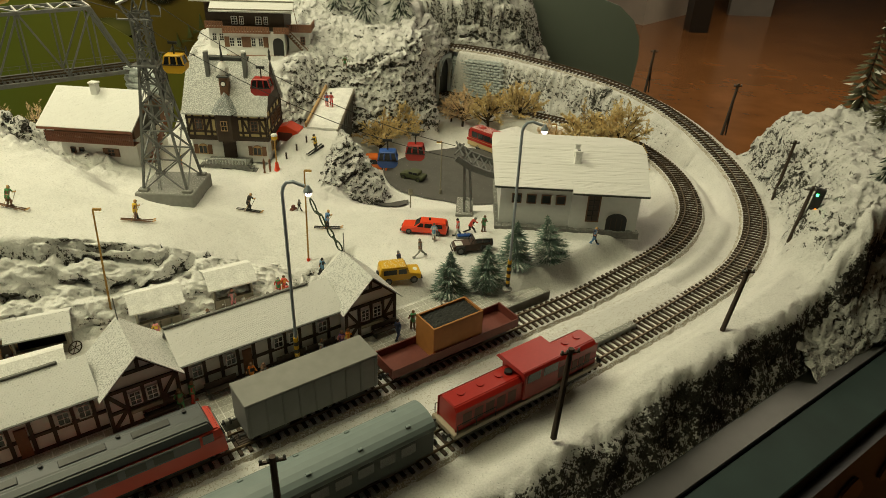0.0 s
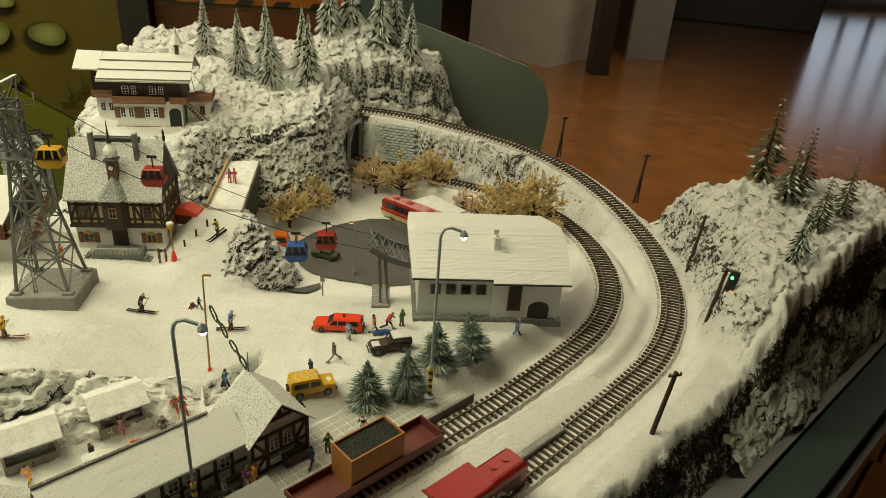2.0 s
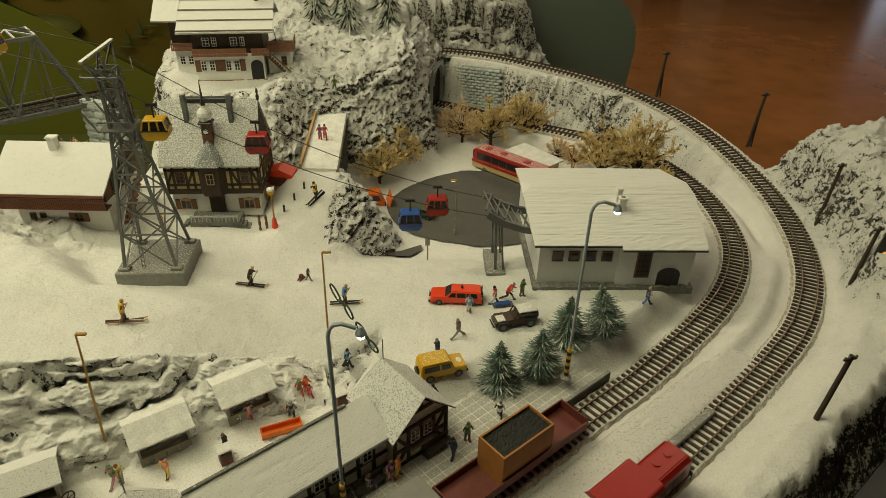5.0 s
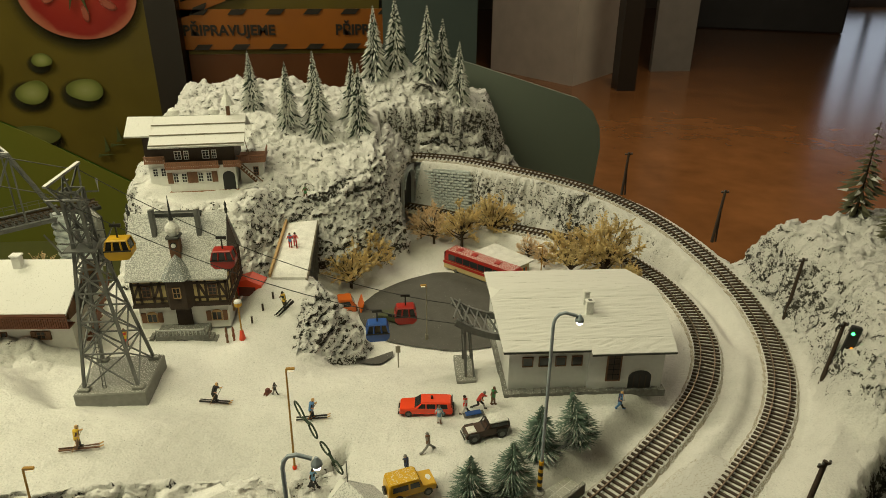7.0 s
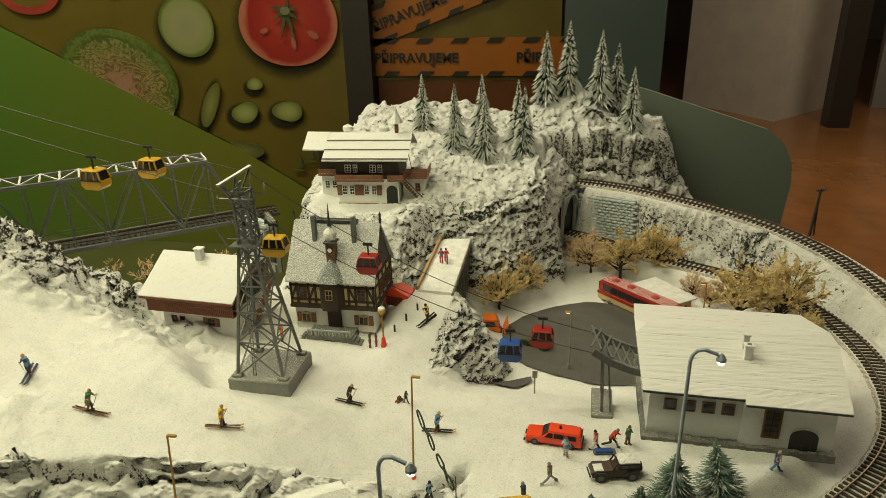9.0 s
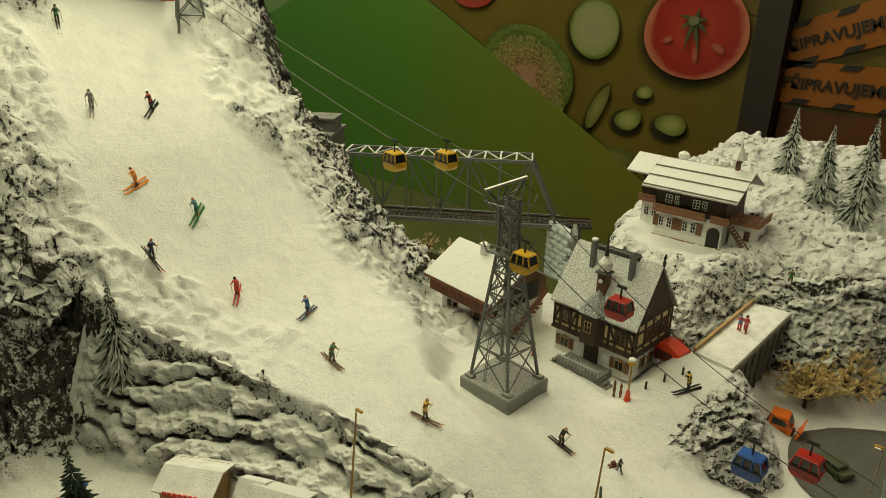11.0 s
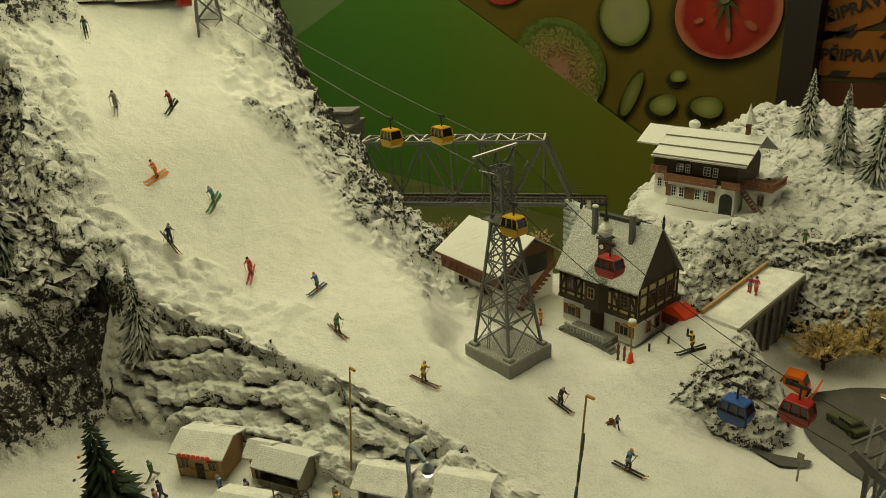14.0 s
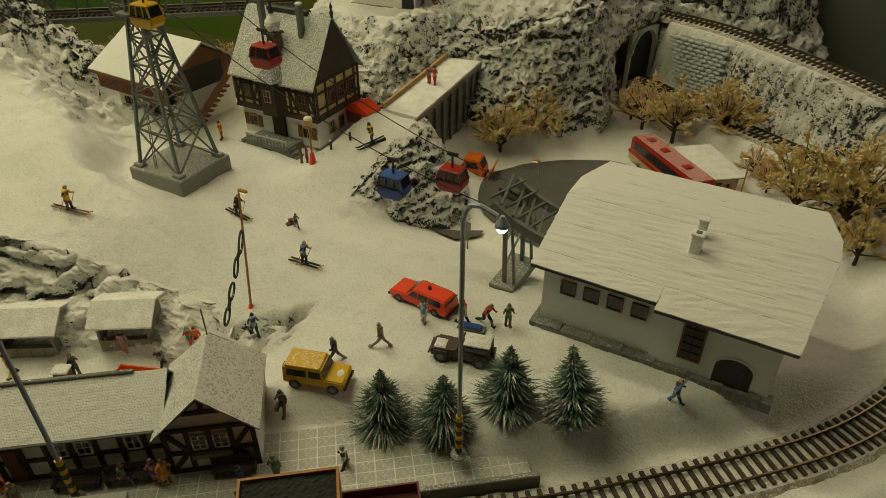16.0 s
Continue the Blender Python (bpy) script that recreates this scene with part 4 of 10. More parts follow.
    poly("field", [(-2.42, 0.630), (-2.133, 0.738), (-1.61, 1.6), (-1.9, 1.6), (-2.282, 0.755)], mat("printed_sliver", color=(0.16, 0.19, 0.05), rough=0.35, grain=0.1, scale=5), mu, Y - 0.006)
    poly("field", [(-3.194, 0.868), (-2.863, 0.698), (-2.424, 0.628), (-2.284, 0.755), (-1.92, 1.6), (-4.2, 1.6)], mat("printed_moss", color=(0.075, 0.105, 0.030), rough=0.35, grain=0.15, scale=5), mu, Y - 0.006)
    poly("field", [(-2.545, 0.556), (-2.43, 0.625), (-2.866, 0.696), (-3.2, 0.866), (-4.3, 1.5), (-5.6, 0.8), (-5.4, -0.4)], mat("printed_pale_moss", color=(0.130, 0.190, 0.070), rough=0.35, grain=0.15, scale=4), mu, Y - 0.005)
    # vegetables
    motif("tomato", -0.945, 0.305, 0.168, 0.152, [(0.0, (0.34, 0.050, 0.022)), (0.45, (0.27, 0.022, 0.012)), (0.84, (0.22, 0.014, 0.010)), (0.96, (0.34, 0.11, 0.06))], 3, 0.03, 0.0, 0.22, 3.0)
    for cx, cz, rx, rz, t in ((-1.03, 0.275, 0.022, 0.012, 0.3), (-0.86, 0.260, 0.030, 0.015, -0.5), (-0.93, 0.235, 0.012, 0.030, 0.1)):
        disc("sheen", cx, cz, rx, rz, ramp_mat("tomato_sheen_ink", (cx, cz), (rx, rz), [(0.0, (0.34, 0.11, 0.07)), (1.0, (0.30, 0.06, 0.035))], 0.1, 4.0, t, True), mu, Y - 0.022, 7, 0.1, t)
    stem = mat("printed_stem_green", color=(0.055, 0.070, 0.022), rough=0.4, grain=0.3, scale=60)
    for k, (a, ln_) in enumerate(((0.35, 0.045), (1.3, 0.05), (2.7, 0.06), (3.5, 0.05), (4.40, 0.085), (5.0, 0.095), (5.8, 0.055))):
        d = (math.cos(a), math.sin(a))
        poly("sepal", [(-0.945 - d[1] * 0.008, 0.335 + d[0] * 0.008), (-0.945 + d[0] * ln_ * 0.5 - d[1] * 0.006, 0.335 + d[1] * ln_ * 0.5 + d[0] * 0.006), (-0.945 + d[0] * ln_, 0.335 + d[1] * ln_ - 0.008), (-0.945 + d[0] * ln_ * 0.5 + d[1] * 0.006, 0.335 + d[1] * ln_ * 0.5 - d[0] * 0.006), (-0.945 + d[1] * 0.008, 0.335 - d[0] * 0.008)], stem, mu, Y - 0.026 - 0.0005 * k)
    disc("stalk_end", -0.945, 0.337, 0.016, 0.014, mat("printed_stalk_end", color=(0.13, 0.13, 0.07), rough=0.4), mu, Y - 0.032, 4, 0.08)
    motif("courgette_slice", -1.312, 0.293, 0.104, 0.100, [(0.0, (0.20, 0.20, 0.10)), (0.5, (0.22, 0.22, 0.10)), (0.86, (0.18, 0.20, 0.07)), (0.95, (0.08, 0.11, 0.02))], 5, 0.03, 0.0, 0.10, 3.0)
    motif("cabbage_leaf", -1.610, 0.105, 0.225, 0.190, [(0.0, (0.05, 0.075, 0.012)), (0.80, (0.05, 0.08, 0.012)), (0.92, (0.11, 0.14, 0.03)), (1.0, (0.05, 0.08, 0.012))], 8, 0.03, -0.25, 0.5, 7.0, 2.0, 1.12)
    lace = ramp_mat("cabbage_lace_ink", (-1.600, 0.085), (0.200, 0.165), [(0.0, (0.27, 0.15, 0.10)), (0.30, (0.22, 0.13, 0.06)), (0.42, (0.07, 0.045, 0.012)), (0.50, (0.27, 0.21, 0.08)), (0.62, (0.06, 0.045, 0.010)), (0.70, (0.26, 0.22, 0.07)), (0.80, (0.05, 0.05, 0.010)), (0.90, (0.20, 0.20, 0.06)), (1.0, (0.06, 0.08, 0.012))], 1.3, 4.0, -0.25, False, 2.0)
    disc("cabbage_heart", -1.600, 0.085, 0.200, 0.165, lace, mu, Y - 0.0198, 9, 0.04, -0.25)
    for k in range(26):
        a0, a1 = math.pi * (1.05 + 0.050 * k * 0.98), math.pi * (1.05 + 0.050 * (k + 1) * 0.98)
        cx, cz, wx, wz = -1.895, 0.475, 0.165, 0.135
        f = lambda a, q: (cx + wx * q * math.cos(a) * (1 + 0.10 * math.sin(3 * a)), cz + wz * q * math.sin(a))
        poly("pepper_ring", [f(a0, 1.0), f(a1, 1.0), f(a1, 0.80), f(a0, 0.80)], mat("printed_pepper", color=(0.24, 0.035, 0.02), rough=0.3, grain=0.25, scale=40) if k == 0 else bpy.data.materials["printed_pepper"], mu, Y - 0.016 - 0.0002 * (k % 2))
    motif("garlic_clove", -1.575, 0.452, 0.062, 0.044, [(0.0, (0.30, 0.10, 0.07)), (0.8, (0.24, 0.06, 0.04)), (1.0, (0.14, 0.04, 0.03))], 14, 0.12, -0.6)
    bean = [(0.0, (0.26, 0.28, 0.11)), (0.55, (0.20, 0.22, 0.06)), (0.95, (0.10, 0.12, 0.025))]
    for x, z, rx, rz in ((-0.980, 0.006, 0.052, 0.037), (-1.140, 0.000, 0.050, 0.036), (-1.090, 0.099, 0.028, 0.022)):
        motif("sprout", x, z, rx, rz, bean, int(-x * 100), 0.09, 0.1, 0.12, 3.0, 0.0, 1.5)
    motif("pod", -1.268, 0.025, 0.026, 0.090, [(0.0, (0.20, 0.20, 0.06)), (0.9, (0.09, 0.10, 0.02))], 21, 0.06, -0.42, 0.12, 4.0, 0.0, 1.4)
    motif("pod", -1.160, -0.135, 0.075, 0.030, [(0.0, (0.14, 0.14, 0.04)), (0.9, (0.07, 0.08, 0.02))], 23, 0.08, -0.15, 0.12, 4.0, 0.0, 1.4)
    for k in range(7):
        a = 0.55 + 0.1 * (k % 2)
        x0, z0 = -0.985 + 0.028 * k * 0.8, -0.215 + 0.017 * k
        sgn = 1 if k % 2 else -1
        poly("leaf", [(x0, z0), (x0 + 0.020, z0 + 0.006), (x0 + 0.030 - 0.020 * sgn, z0 + 0.030 + 0.022 * sgn), (x0 + 0.004, z0 + 0.012)], stem, mu, Y - 0.016 - 0.001 * k)
    # post and poster
    bm = B()
    box(bm, -0.745, Y - 0.06, -0.75, -0.655, Y + 0.01, 1.6)
    tagged(link("post", bm, ink), "black steel post before the mural", "post")
    ps = thing("poster", pose(0, 0, 0), "dark poster with orange barrier tapes and black lettering", "poster")
    poly("panel", [(-0.65, -0.6), (-0.05, -0.6), (-0.05, 1.2), (-0.65, 1.2)], olive, ps, Y - 0.004)
    poly("low_field", [(-0.65, -0.6), (-0.05, -0.6), (-0.05, 0.11), (-0.65, 0.11)], mat("printed_rust", color=(0.09, 0.030, 0.008), rough=0.4, grain=0.3, scale=6), ps, Y - 0.008)
    tapes = ((-0.36, 0.185, 0.0, 0.64), (-0.40, 0.375, 20.0, 0.62), (-0.30, 0.60, -12.0, 0.7))
    for cx, cz, turn, length in tapes:
        m = Matrix.Translation((cx, Y - 0.012, cz)) @ Matrix.Rotation(math.radians(-turn), 4, "Y")
        bm = B()
        box(bm, -length / 2, -0.0015, -0.06, length / 2, 0.0015, 0.06, m)
        part("tape", bm, orange, ps)
        for i in range(6):
            for zz in (-0.052, 0.052):
                x = -length / 2 + 0.05 + i * 0.115
                bm = B()
                prism(bm, [(x, zz - 0.008), (x + 0.045, zz - 0.008), (x + 0.06, zz + 0.008), (x + 0.015, zz + 0.008)], -0.004, -0.002)
                bm.transform(m)
                part("stripe", bm, ink, ps)
        for x, word in ((-0.155, "PŘIPRAVUJEME"), (0.225, "PŘIPR")):
            cu = bpy.data.curves.new("lettering", "FONT")
            cu.body, cu.size, cu.align_x, cu.extrude = word, 0.043, "CENTER", 0.0006
            cu.offset = 0.0012
            ob = new("lettering", cu)
            ob.data.materials.append(ink)
            ob.parent = ps
            ob.matrix_basis = m @ Matrix.Translation((x, -0.004, -0.016)) @ Matrix.Rotation(math.radians(90), 4, "X")
    # rest of the hall to the side of the mural
    dk = mat("dark_teal_panel", color=(0.065, 0.09, 0.085), rough=0.4, grain=0.1, scale=5)
    bm = B()
    box(bm, -0.04, Y - 0.02, -0.75, 0.26, Y + 0.02, 2.6)
    tagged(link("side_panel", bm, dk), "dark teal panel at the end of the mural", "panel", kind="structure")
    pil = mat("pale_pillar", color=(0.46, 0.42, 0.35), rough=0.7, grain=0.15, scale=6)
    bm = B()
    prism(bm, [(1.65, -5.94), (2.42, -6.78), (1.87, -7.7), (1.06, -6.84)], -0.75, 2.6)
    bm.transform(Matrix.Rotation(math.radians(90), 4, "X"))
    bmesh.ops.recalc_face_normals(bm, faces=bm.faces)
    tagged(link("pillar", bm, pil), "wide pale hall pillar", "pillar", kind="structure")
    bm = B()
    box(bm, 1.98, 5.72, -0.75, 2.14, 5.88, 2.6)
    tagged(link("column", bm, ink), "slim black column in the hall", "column", kind="structure")
    bm = B()
    box(bm, 4.6, 9.6, -0.75, 6.6, 10.3, 0.9, Matrix.Translation((5.6, 9.95, 0)) @ Matrix.Rotation(math.radians(-25), 4, "Z") @ Matrix.Translation((-5.6, -9.95, 0)), 0.02)
    tagged(link("counter_wall", bm, mat("dark_cabinet", color=(0.05, 0.05, 0.05), rough=0.4, grain=0.2, scale=4)), "dark cabinet wall across the hall", "wall", kind="structure")
    # bright hall window whose light lies on the floor
    wn = glow("daylit_window", (0.75, 0.85, 1.0), 0.8)
    bm = B()
    box(bm, 8.8, 12.94, -0.45, 11.2, 12.99, 1.6)
    wob = thing("window_1", pose(0, 0, 0), "bright daylit hall window with dark mullions", "window", kind="structure")
    part("pane", bm, wn, wob)
    for x in (8.78, 9.4, 10.0, 10.6, 11.22):
        bm = B()
        box(bm, x - 0.05, 12.88, -0.50, x + 0.05, 12.935, 1.65)
        part("mullion", bm, ink, wob)
    bm = B()
    box(bm, 2.62, 6.60, -0.75, 3.02, 6.66, 1.3)
    tagged(link("door_1", bm, mat("grey_door", color=(0.20, 0.19, 0.17), rough=0.5, grain=0.15, scale=8)), "pale grey hall door leaf", "door", kind="structure")
    # showcase end plate behind the curve
    pl = mat("grey_green_board", color=(0.19, 0.23, 0.19), rough=0.5, grain=0.05, scale=8)
    out = [(0.08, -0.4), (0.425, -0.4), (0.458, 0.0), (0.452, 0.045), (0.432, 0.085), (0.395, 0.115), (0.15, 0.195), (0.08, 0.215)]
    bm = B()
    prism(bm, out, 1.56, 1.57)
    tagged(link("end_board", bm, pl), "grey-green board with a rounded corner behind the railway curve", "board", kind="structure")
    bm = B()
    box(bm, -5.8, 1.80, -0.75, -0.70, 2.28, -0.50, bevel=0.01)
    tagged(link("plinth", bm, dark), "dark green ledge along the foot of the mural", "ledge", kind="structure")
    # second mural field beside the mountain, farther off
    K = 1.86
    side = thing("side_mural", pose(-4.48, 0.885, -0.396, 0, 0, 70), "green printed panel with a patched red vegetable bunch", "mural", kind="structure")

    def print_(name, pts, m, y):
        return poly(name, [(x * K, z * K) for x, z in pts], m, side, y)

    print_("panel", [(-0.55, -0.13), (0.775, -0.13), (0.775, 1.55), (-0.55, 1.55)], mat("side_green", color=(0.075, 0.135, 0.040), rough=0.35, grain=0.2, scale=3), 0.0)
    print_("field", [(-0.55, 0.30), (-0.43, 0.42), (-0.09, 0.76), (0.06, 0.90), (0.06, 1.55), (-0.55, 1.55)], mat("side_pale_green", color=(0.135, 0.190, 0.070), rough=0.35, grain=0.2, scale=3), -0.004)
    print_("field", [(-0.45, -0.13), (-0.02, -0.13), (-0.38, 0.10)], mat("side_deep_green", color=(0.035, 0.110, 0.020), rough=0.35, grain=0.2, scale=3), -0.004)
    print_("gap", [(0.06, -0.13), (0.20, -0.13), (0.20, 1.55), (0.06, 1.55)], mat("side_gap_grey", color=(0.040, 0.045, 0.040), rough=0.6, grain=0.2, scale=4), -0.006)
    print_("strip", [(0.205, -0.13), (0.232, -0.13), (0.232, 1.55), (0.205, 1.55)], mat("pale_metal_strip", color=(0.40, 0.41, 0.38), rough=0.4, metal=0.3), -0.006)
    print_("gap", [(0.236, -0.13), (0.29, -0.13), (0.29, 1.55), (0.236, 1.55)], bpy.data.materials["side_gap_grey"], -0.006)
    bm = B()
    box(bm, -0.55 * K, -0.03, -0.354, 0.775 * K, 0.02, -0.13 * K - 0.002)
    part("skirting", bm, ink, side)
    bm = B()
    box(bm, -0.62 * K, -0.30, -0.354, -0.50 * K, -0.12, 1.55 * K)
    part("side_post", bm, bpy.data.materials["pale_metal_strip"], side)
    rng = random.Random(4)
    inks = [mat("stalk_ink", color=c, rough=0.4, grain=0.45, scale=25) for c in ((0.12, 0.038, 0.022), (0.17, 0.060, 0.035), (0.075, 0.028, 0.020), (0.14, 0.085, 0.060))]
    for k in range(46):
        f = k / 45
        a = 2.20 - 1.25 * f + rng.uniform(-0.10, 0.10)
        L = rng.uniform(0.13, 0.21)
        bx, bz = -0.280 + 0.060 * (f - 0.5), 0.070 + rng.uniform(-0.03, 0.03)
        ex, ez = bx + L * math.cos(a) * 0.95, bz + L * math.sin(a)
        mx, mz = bx + (ex - bx) * 0.30 + rng.uniform(-0.010, 0.010), (bz + ez) / 2 + 0.015
        w = rng.uniform(0.004, 0.010)
        print_("stalk", [(bx - 0.004, bz), (mx - w, mz), (ex - w, ez), (ex + w * 0.6, ez + 0.006), (mx + w, mz), (bx + 0.004, bz)], inks[k % 4], -0.008 - 0.0006 * k)
    white, black = mat("printed_white", color=(0.42, 0.42, 0.38), rough=0.4, grain=0.4, scale=12), ink
    for k in range(22):
        cx, cz = -0.445 + rng.uniform(-0.075, 0.075), 0.165 + rng.uniform(-0.055, 0.055)
        a, r = rng.uniform(0, 3.14), rng.uniform(0.016, 0.034)
        print_("petal", [(cx + r * math.cos(a + t) * q, cz + r * 0.5 * math.sin(a + t) * q) for t, q in ((0, 1), (0.8, 0.7), (1.6, 0.5), (2.4, 0.8), (3.2, 1.1), (4.3, 0.5), (5.4, 0.7))], white if k % 2 else black, -0.040 - 0.0006 * k)
    cloth = [mat("patch_ink", color=c, rough=0.4, grain=0.3, scale=20) for c in ((0.05, 0.085, 0.13), (0.20, 0.065, 0.025), (0.19, 0.11, 0.055), (0.11, 0.035, 0.02), (0.10, 0.12, 0.13))]
    for k in range(26):
        f = rng.random()
        cx, cz = (-0.285 + rng.uniform(-0.035, 0.035), 0.075 - 0.14 * f) if k % 3 else (-0.25 + 0.12 * f, 0.020 - 0.045 * f + rng.uniform(-0.02, 0.02))
        a, r = rng.uniform(0.8, 2.0), rng.uniform(0.018, 0.034)
        print_("patch", [(cx + r * math.cos(a), cz + r * math.sin(a)), (cx + r * 0.5 * math.cos(a + 1.5), cz + r * 0.5 * math.sin(a + 1.5)), (cx - r * math.cos(a), cz - r * math.sin(a)), (cx - r * 0.5 * math.cos(a + 1.5), cz - r * 0.5 * math.sin(a + 1.5))], cloth[k % 5], -0.056 - 0.0006 * k)


mural()


def showcase_frame():
    """The metal and wood rim of the glass case along the front."""
    alu = mat("brushed_dark_aluminium", color=(0.06, 0.062, 0.058), rough=0.35, metal=0.7, grain=0.15, scale=60)
    pale = mat("dusty_sill", color=(0.26, 0.22, 0.14), rough=0.6, grain=0.3, scale=80)
    teal = mat("teal_board", color=(0.022, 0.040, 0.038), rough=0.6, grain=0.2, scale=30, spec=0.2)
    fr = thing("showcase_rim", pose(*tp(0, 0), -0.076, 0, 0, YAW_T), "dusty metal and dark teal rim of the glass showcase", "rim", kind="structure")
    for nm, n0, n1, z0, z1, m in (("sill", -0.170, -0.128, -0.01, 0.002, pale), ("rail", -0.174, -0.171, -0.01, 0.006, pale), ("groove", -0.180, -0.174, -0.01, -0.002, BLACK), ("rail", -0.184, -0.180, -0.01, 0.006, pale), ("rail", -0.214, -0.186, -0.01, 0.010, alu), ("board", -0.262, -0.215, -0.03, 0.006, teal)):
        bm = B()
        box(bm, -0.9, n0, z0, 0.9, n1, z1, bevel=0.001)
        part(nm, bm, m, fr)
    navy = mat("navy_print", color=(0.012, 0.018, 0.03), rough=0.4, grain=0.1, scale=30)
    tan = mat("tan_print", color=(0.20, 0.12, 0.07), rough=0.4, grain=0.2, scale=30)
    fa = thing("front_panel", pose(*tp(0, -0.262), -0.09, 0, 0, YAW_T), "navy printed front panel with tan figures below the showcase", "panel", kind="structure")
    bm = B()
    box(bm, -0.9, -0.01, -0.6, 0.9, 0.0, 0.0)
    part("panel", bm, navy, fa)
    for k in range(7):
        bm = B()
        cx = -0.25 + 0.12 * k
        prism(bm, [(cx + 0.03 * math.cos(a) * (1 + 0.3 * math.sin(3 * a + k)), -0.07 + 0.035 * math.sin(a)) for a in [i * 0.4488 for i in range(14)]], -0.014, -0.011)
        part("motif", bm, tan, fa)


showcase_frame()


# ---------------------------------------------------------------- railway
def resample(pts, step):
    v = [Vector(p) for p in pts]
    out, left = [], 0.0
    for a, b in zip(v[:-1], v[1:]):
        d = (b - a).length
        while left < d:
            out.append((a.lerp(b, left / d), (b - a).normalized()))
            left += step
        left -= d
    return out


def sweep(pts, offset, w, h, z):
    """A bar of section w x h along a track at a sideways offset."""
    bm = B()
    rows = []
    rs = resample(pts, 0.012)
    for p, d in rs:
        side = Vector((-d.y, d.x, 0)).normalized()
        c = p + side * offset + Vector((0, 0, z))
        rows.append([bm.verts.new(c + side * a + Vector((0, 0, b))) for a, b in ((-w / 2, 0), (w / 2, 0), (w / 2, h), (-w / 2, h))])
    for a, b in zip(rows[:-1], rows[1:]):
        for i in range(4):
            bm.faces.new((a[i], a[(i + 1) % 4], b[(i + 1) % 4], b[i]))
    bmesh.ops.recalc_face_normals(bm, faces=bm.faces)
    return bm


def railway(pts, label):
    tr = thing("railway_track", pose(0, 0, 0), label, "track", "model railway tracks", "structure")
    bm = B()
    rng = random.Random(5)
    rows = []
    for p, d in resample(pts, 0.006):
        side = Vector((-d.y, d.x, 0)).normalized()
        rows.append([bm.verts.new(p + side * (a + rng.uniform(-0.001, 0.001)) + Vector((0, 0, z + rng.uniform(0, 0.0005)))) for a, z in ((-0.021, -0.006), (-0.0165, -0.001), (0, -0.0006), (0.0165, -0.001), (0.021, -0.006))])
    for a, b in zip(rows[:-1], rows[1:]):
        for i in range(4):
            bm.faces.new((a[i], b[i], b[i + 1], a[i + 1]))
    part("ballast_bed", bm, BALLAST, tr)
    for o in (-0.00825, 0.00825):
        part("rail", sweep(pts, o, 0.0011, 0.0026, 0.0012), RAIL, tr)
    bm = B()
    box(bm, -0.0015, -0.015, -0.0008, 0.0015, 0.015, 0.0014, bevel=0.0003)
    me = bpy.data.meshes.new("sleeper")
    bm.to_mesh(me)
    bm.free()
    me.materials.append(SLEEPER)
    for p, d in resample(pts, 0.0078):
        ob = new("sleeper", me)
        ob.parent = tr
        ob.matrix_basis = Matrix.Translation(p) @ Matrix.Rotation(math.atan2(d.y, d.x), 4, "Z") @ Matrix.Rotation(-math.asin(d.z), 4, "Y")
    return tr


railway(INNER, "brown model track with snow-dusted sleepers on the inner curve")
railway(OUTER, "brown model track climbing round the outer curve")
# two tracks on the far left beside the mountain
LEFT_UP = [(-0.80 - 0.0115 * k * 1.25, -0.04 + 0.0115 * k, 0.060) for k in range(26)]
LEFT_LOW = [(x + 0.11, y - 0.005, 0.0) for x, y, z in LEFT_UP]
railway(LEFT_UP, "brown model track on a wall beside the mountain")
railway(LEFT_LOW, "brown model track below the wall beside the mountain")


def block_wall(name, a, b, z0, z1, label, lean=0.0, rows=9, m=BLUE_STONE):
    """A retaining wall of single blocks from a to b."""
    a, b = Vector((*a, 0)), Vector((*b, 0))
    length = (b - a).length
    w = thing(name, Matrix.Translation(a) @ Matrix.Rotation(math.atan2(b.y - a.y, b.x - a.x), 4, "Z"), label, "wall", kind="structure")
    bm = B()
    box(bm, 0, 0.001, z0, length, 0.012, z1 + 0.002)
    part("core", bm, m, w)
    h = (z1 - z0) / rows
    bl = length / max(1, round(length / (h * 2.1)))
    bm = B()
    box(bm, 0.0003, -0.0026, 0.0003, bl - 0.0003, 0.0016, h - 0.0003, bevel=min(h, bl) * 0.28)
    me = bpy.data.meshes.new("block")
    bm.to_mesh(me)
    bm.free()
    me.materials.append(m)
    for r in range(rows):
        k = 0
        x = -bl / 2 * (r % 2)
        while x < length - bl * 0.4:
            ob = new("block", me)
            ob.parent = w
            ob.matrix_basis = Matrix.Translation((max(0, x), 0, z0 + r * h))
            x += bl
    return w


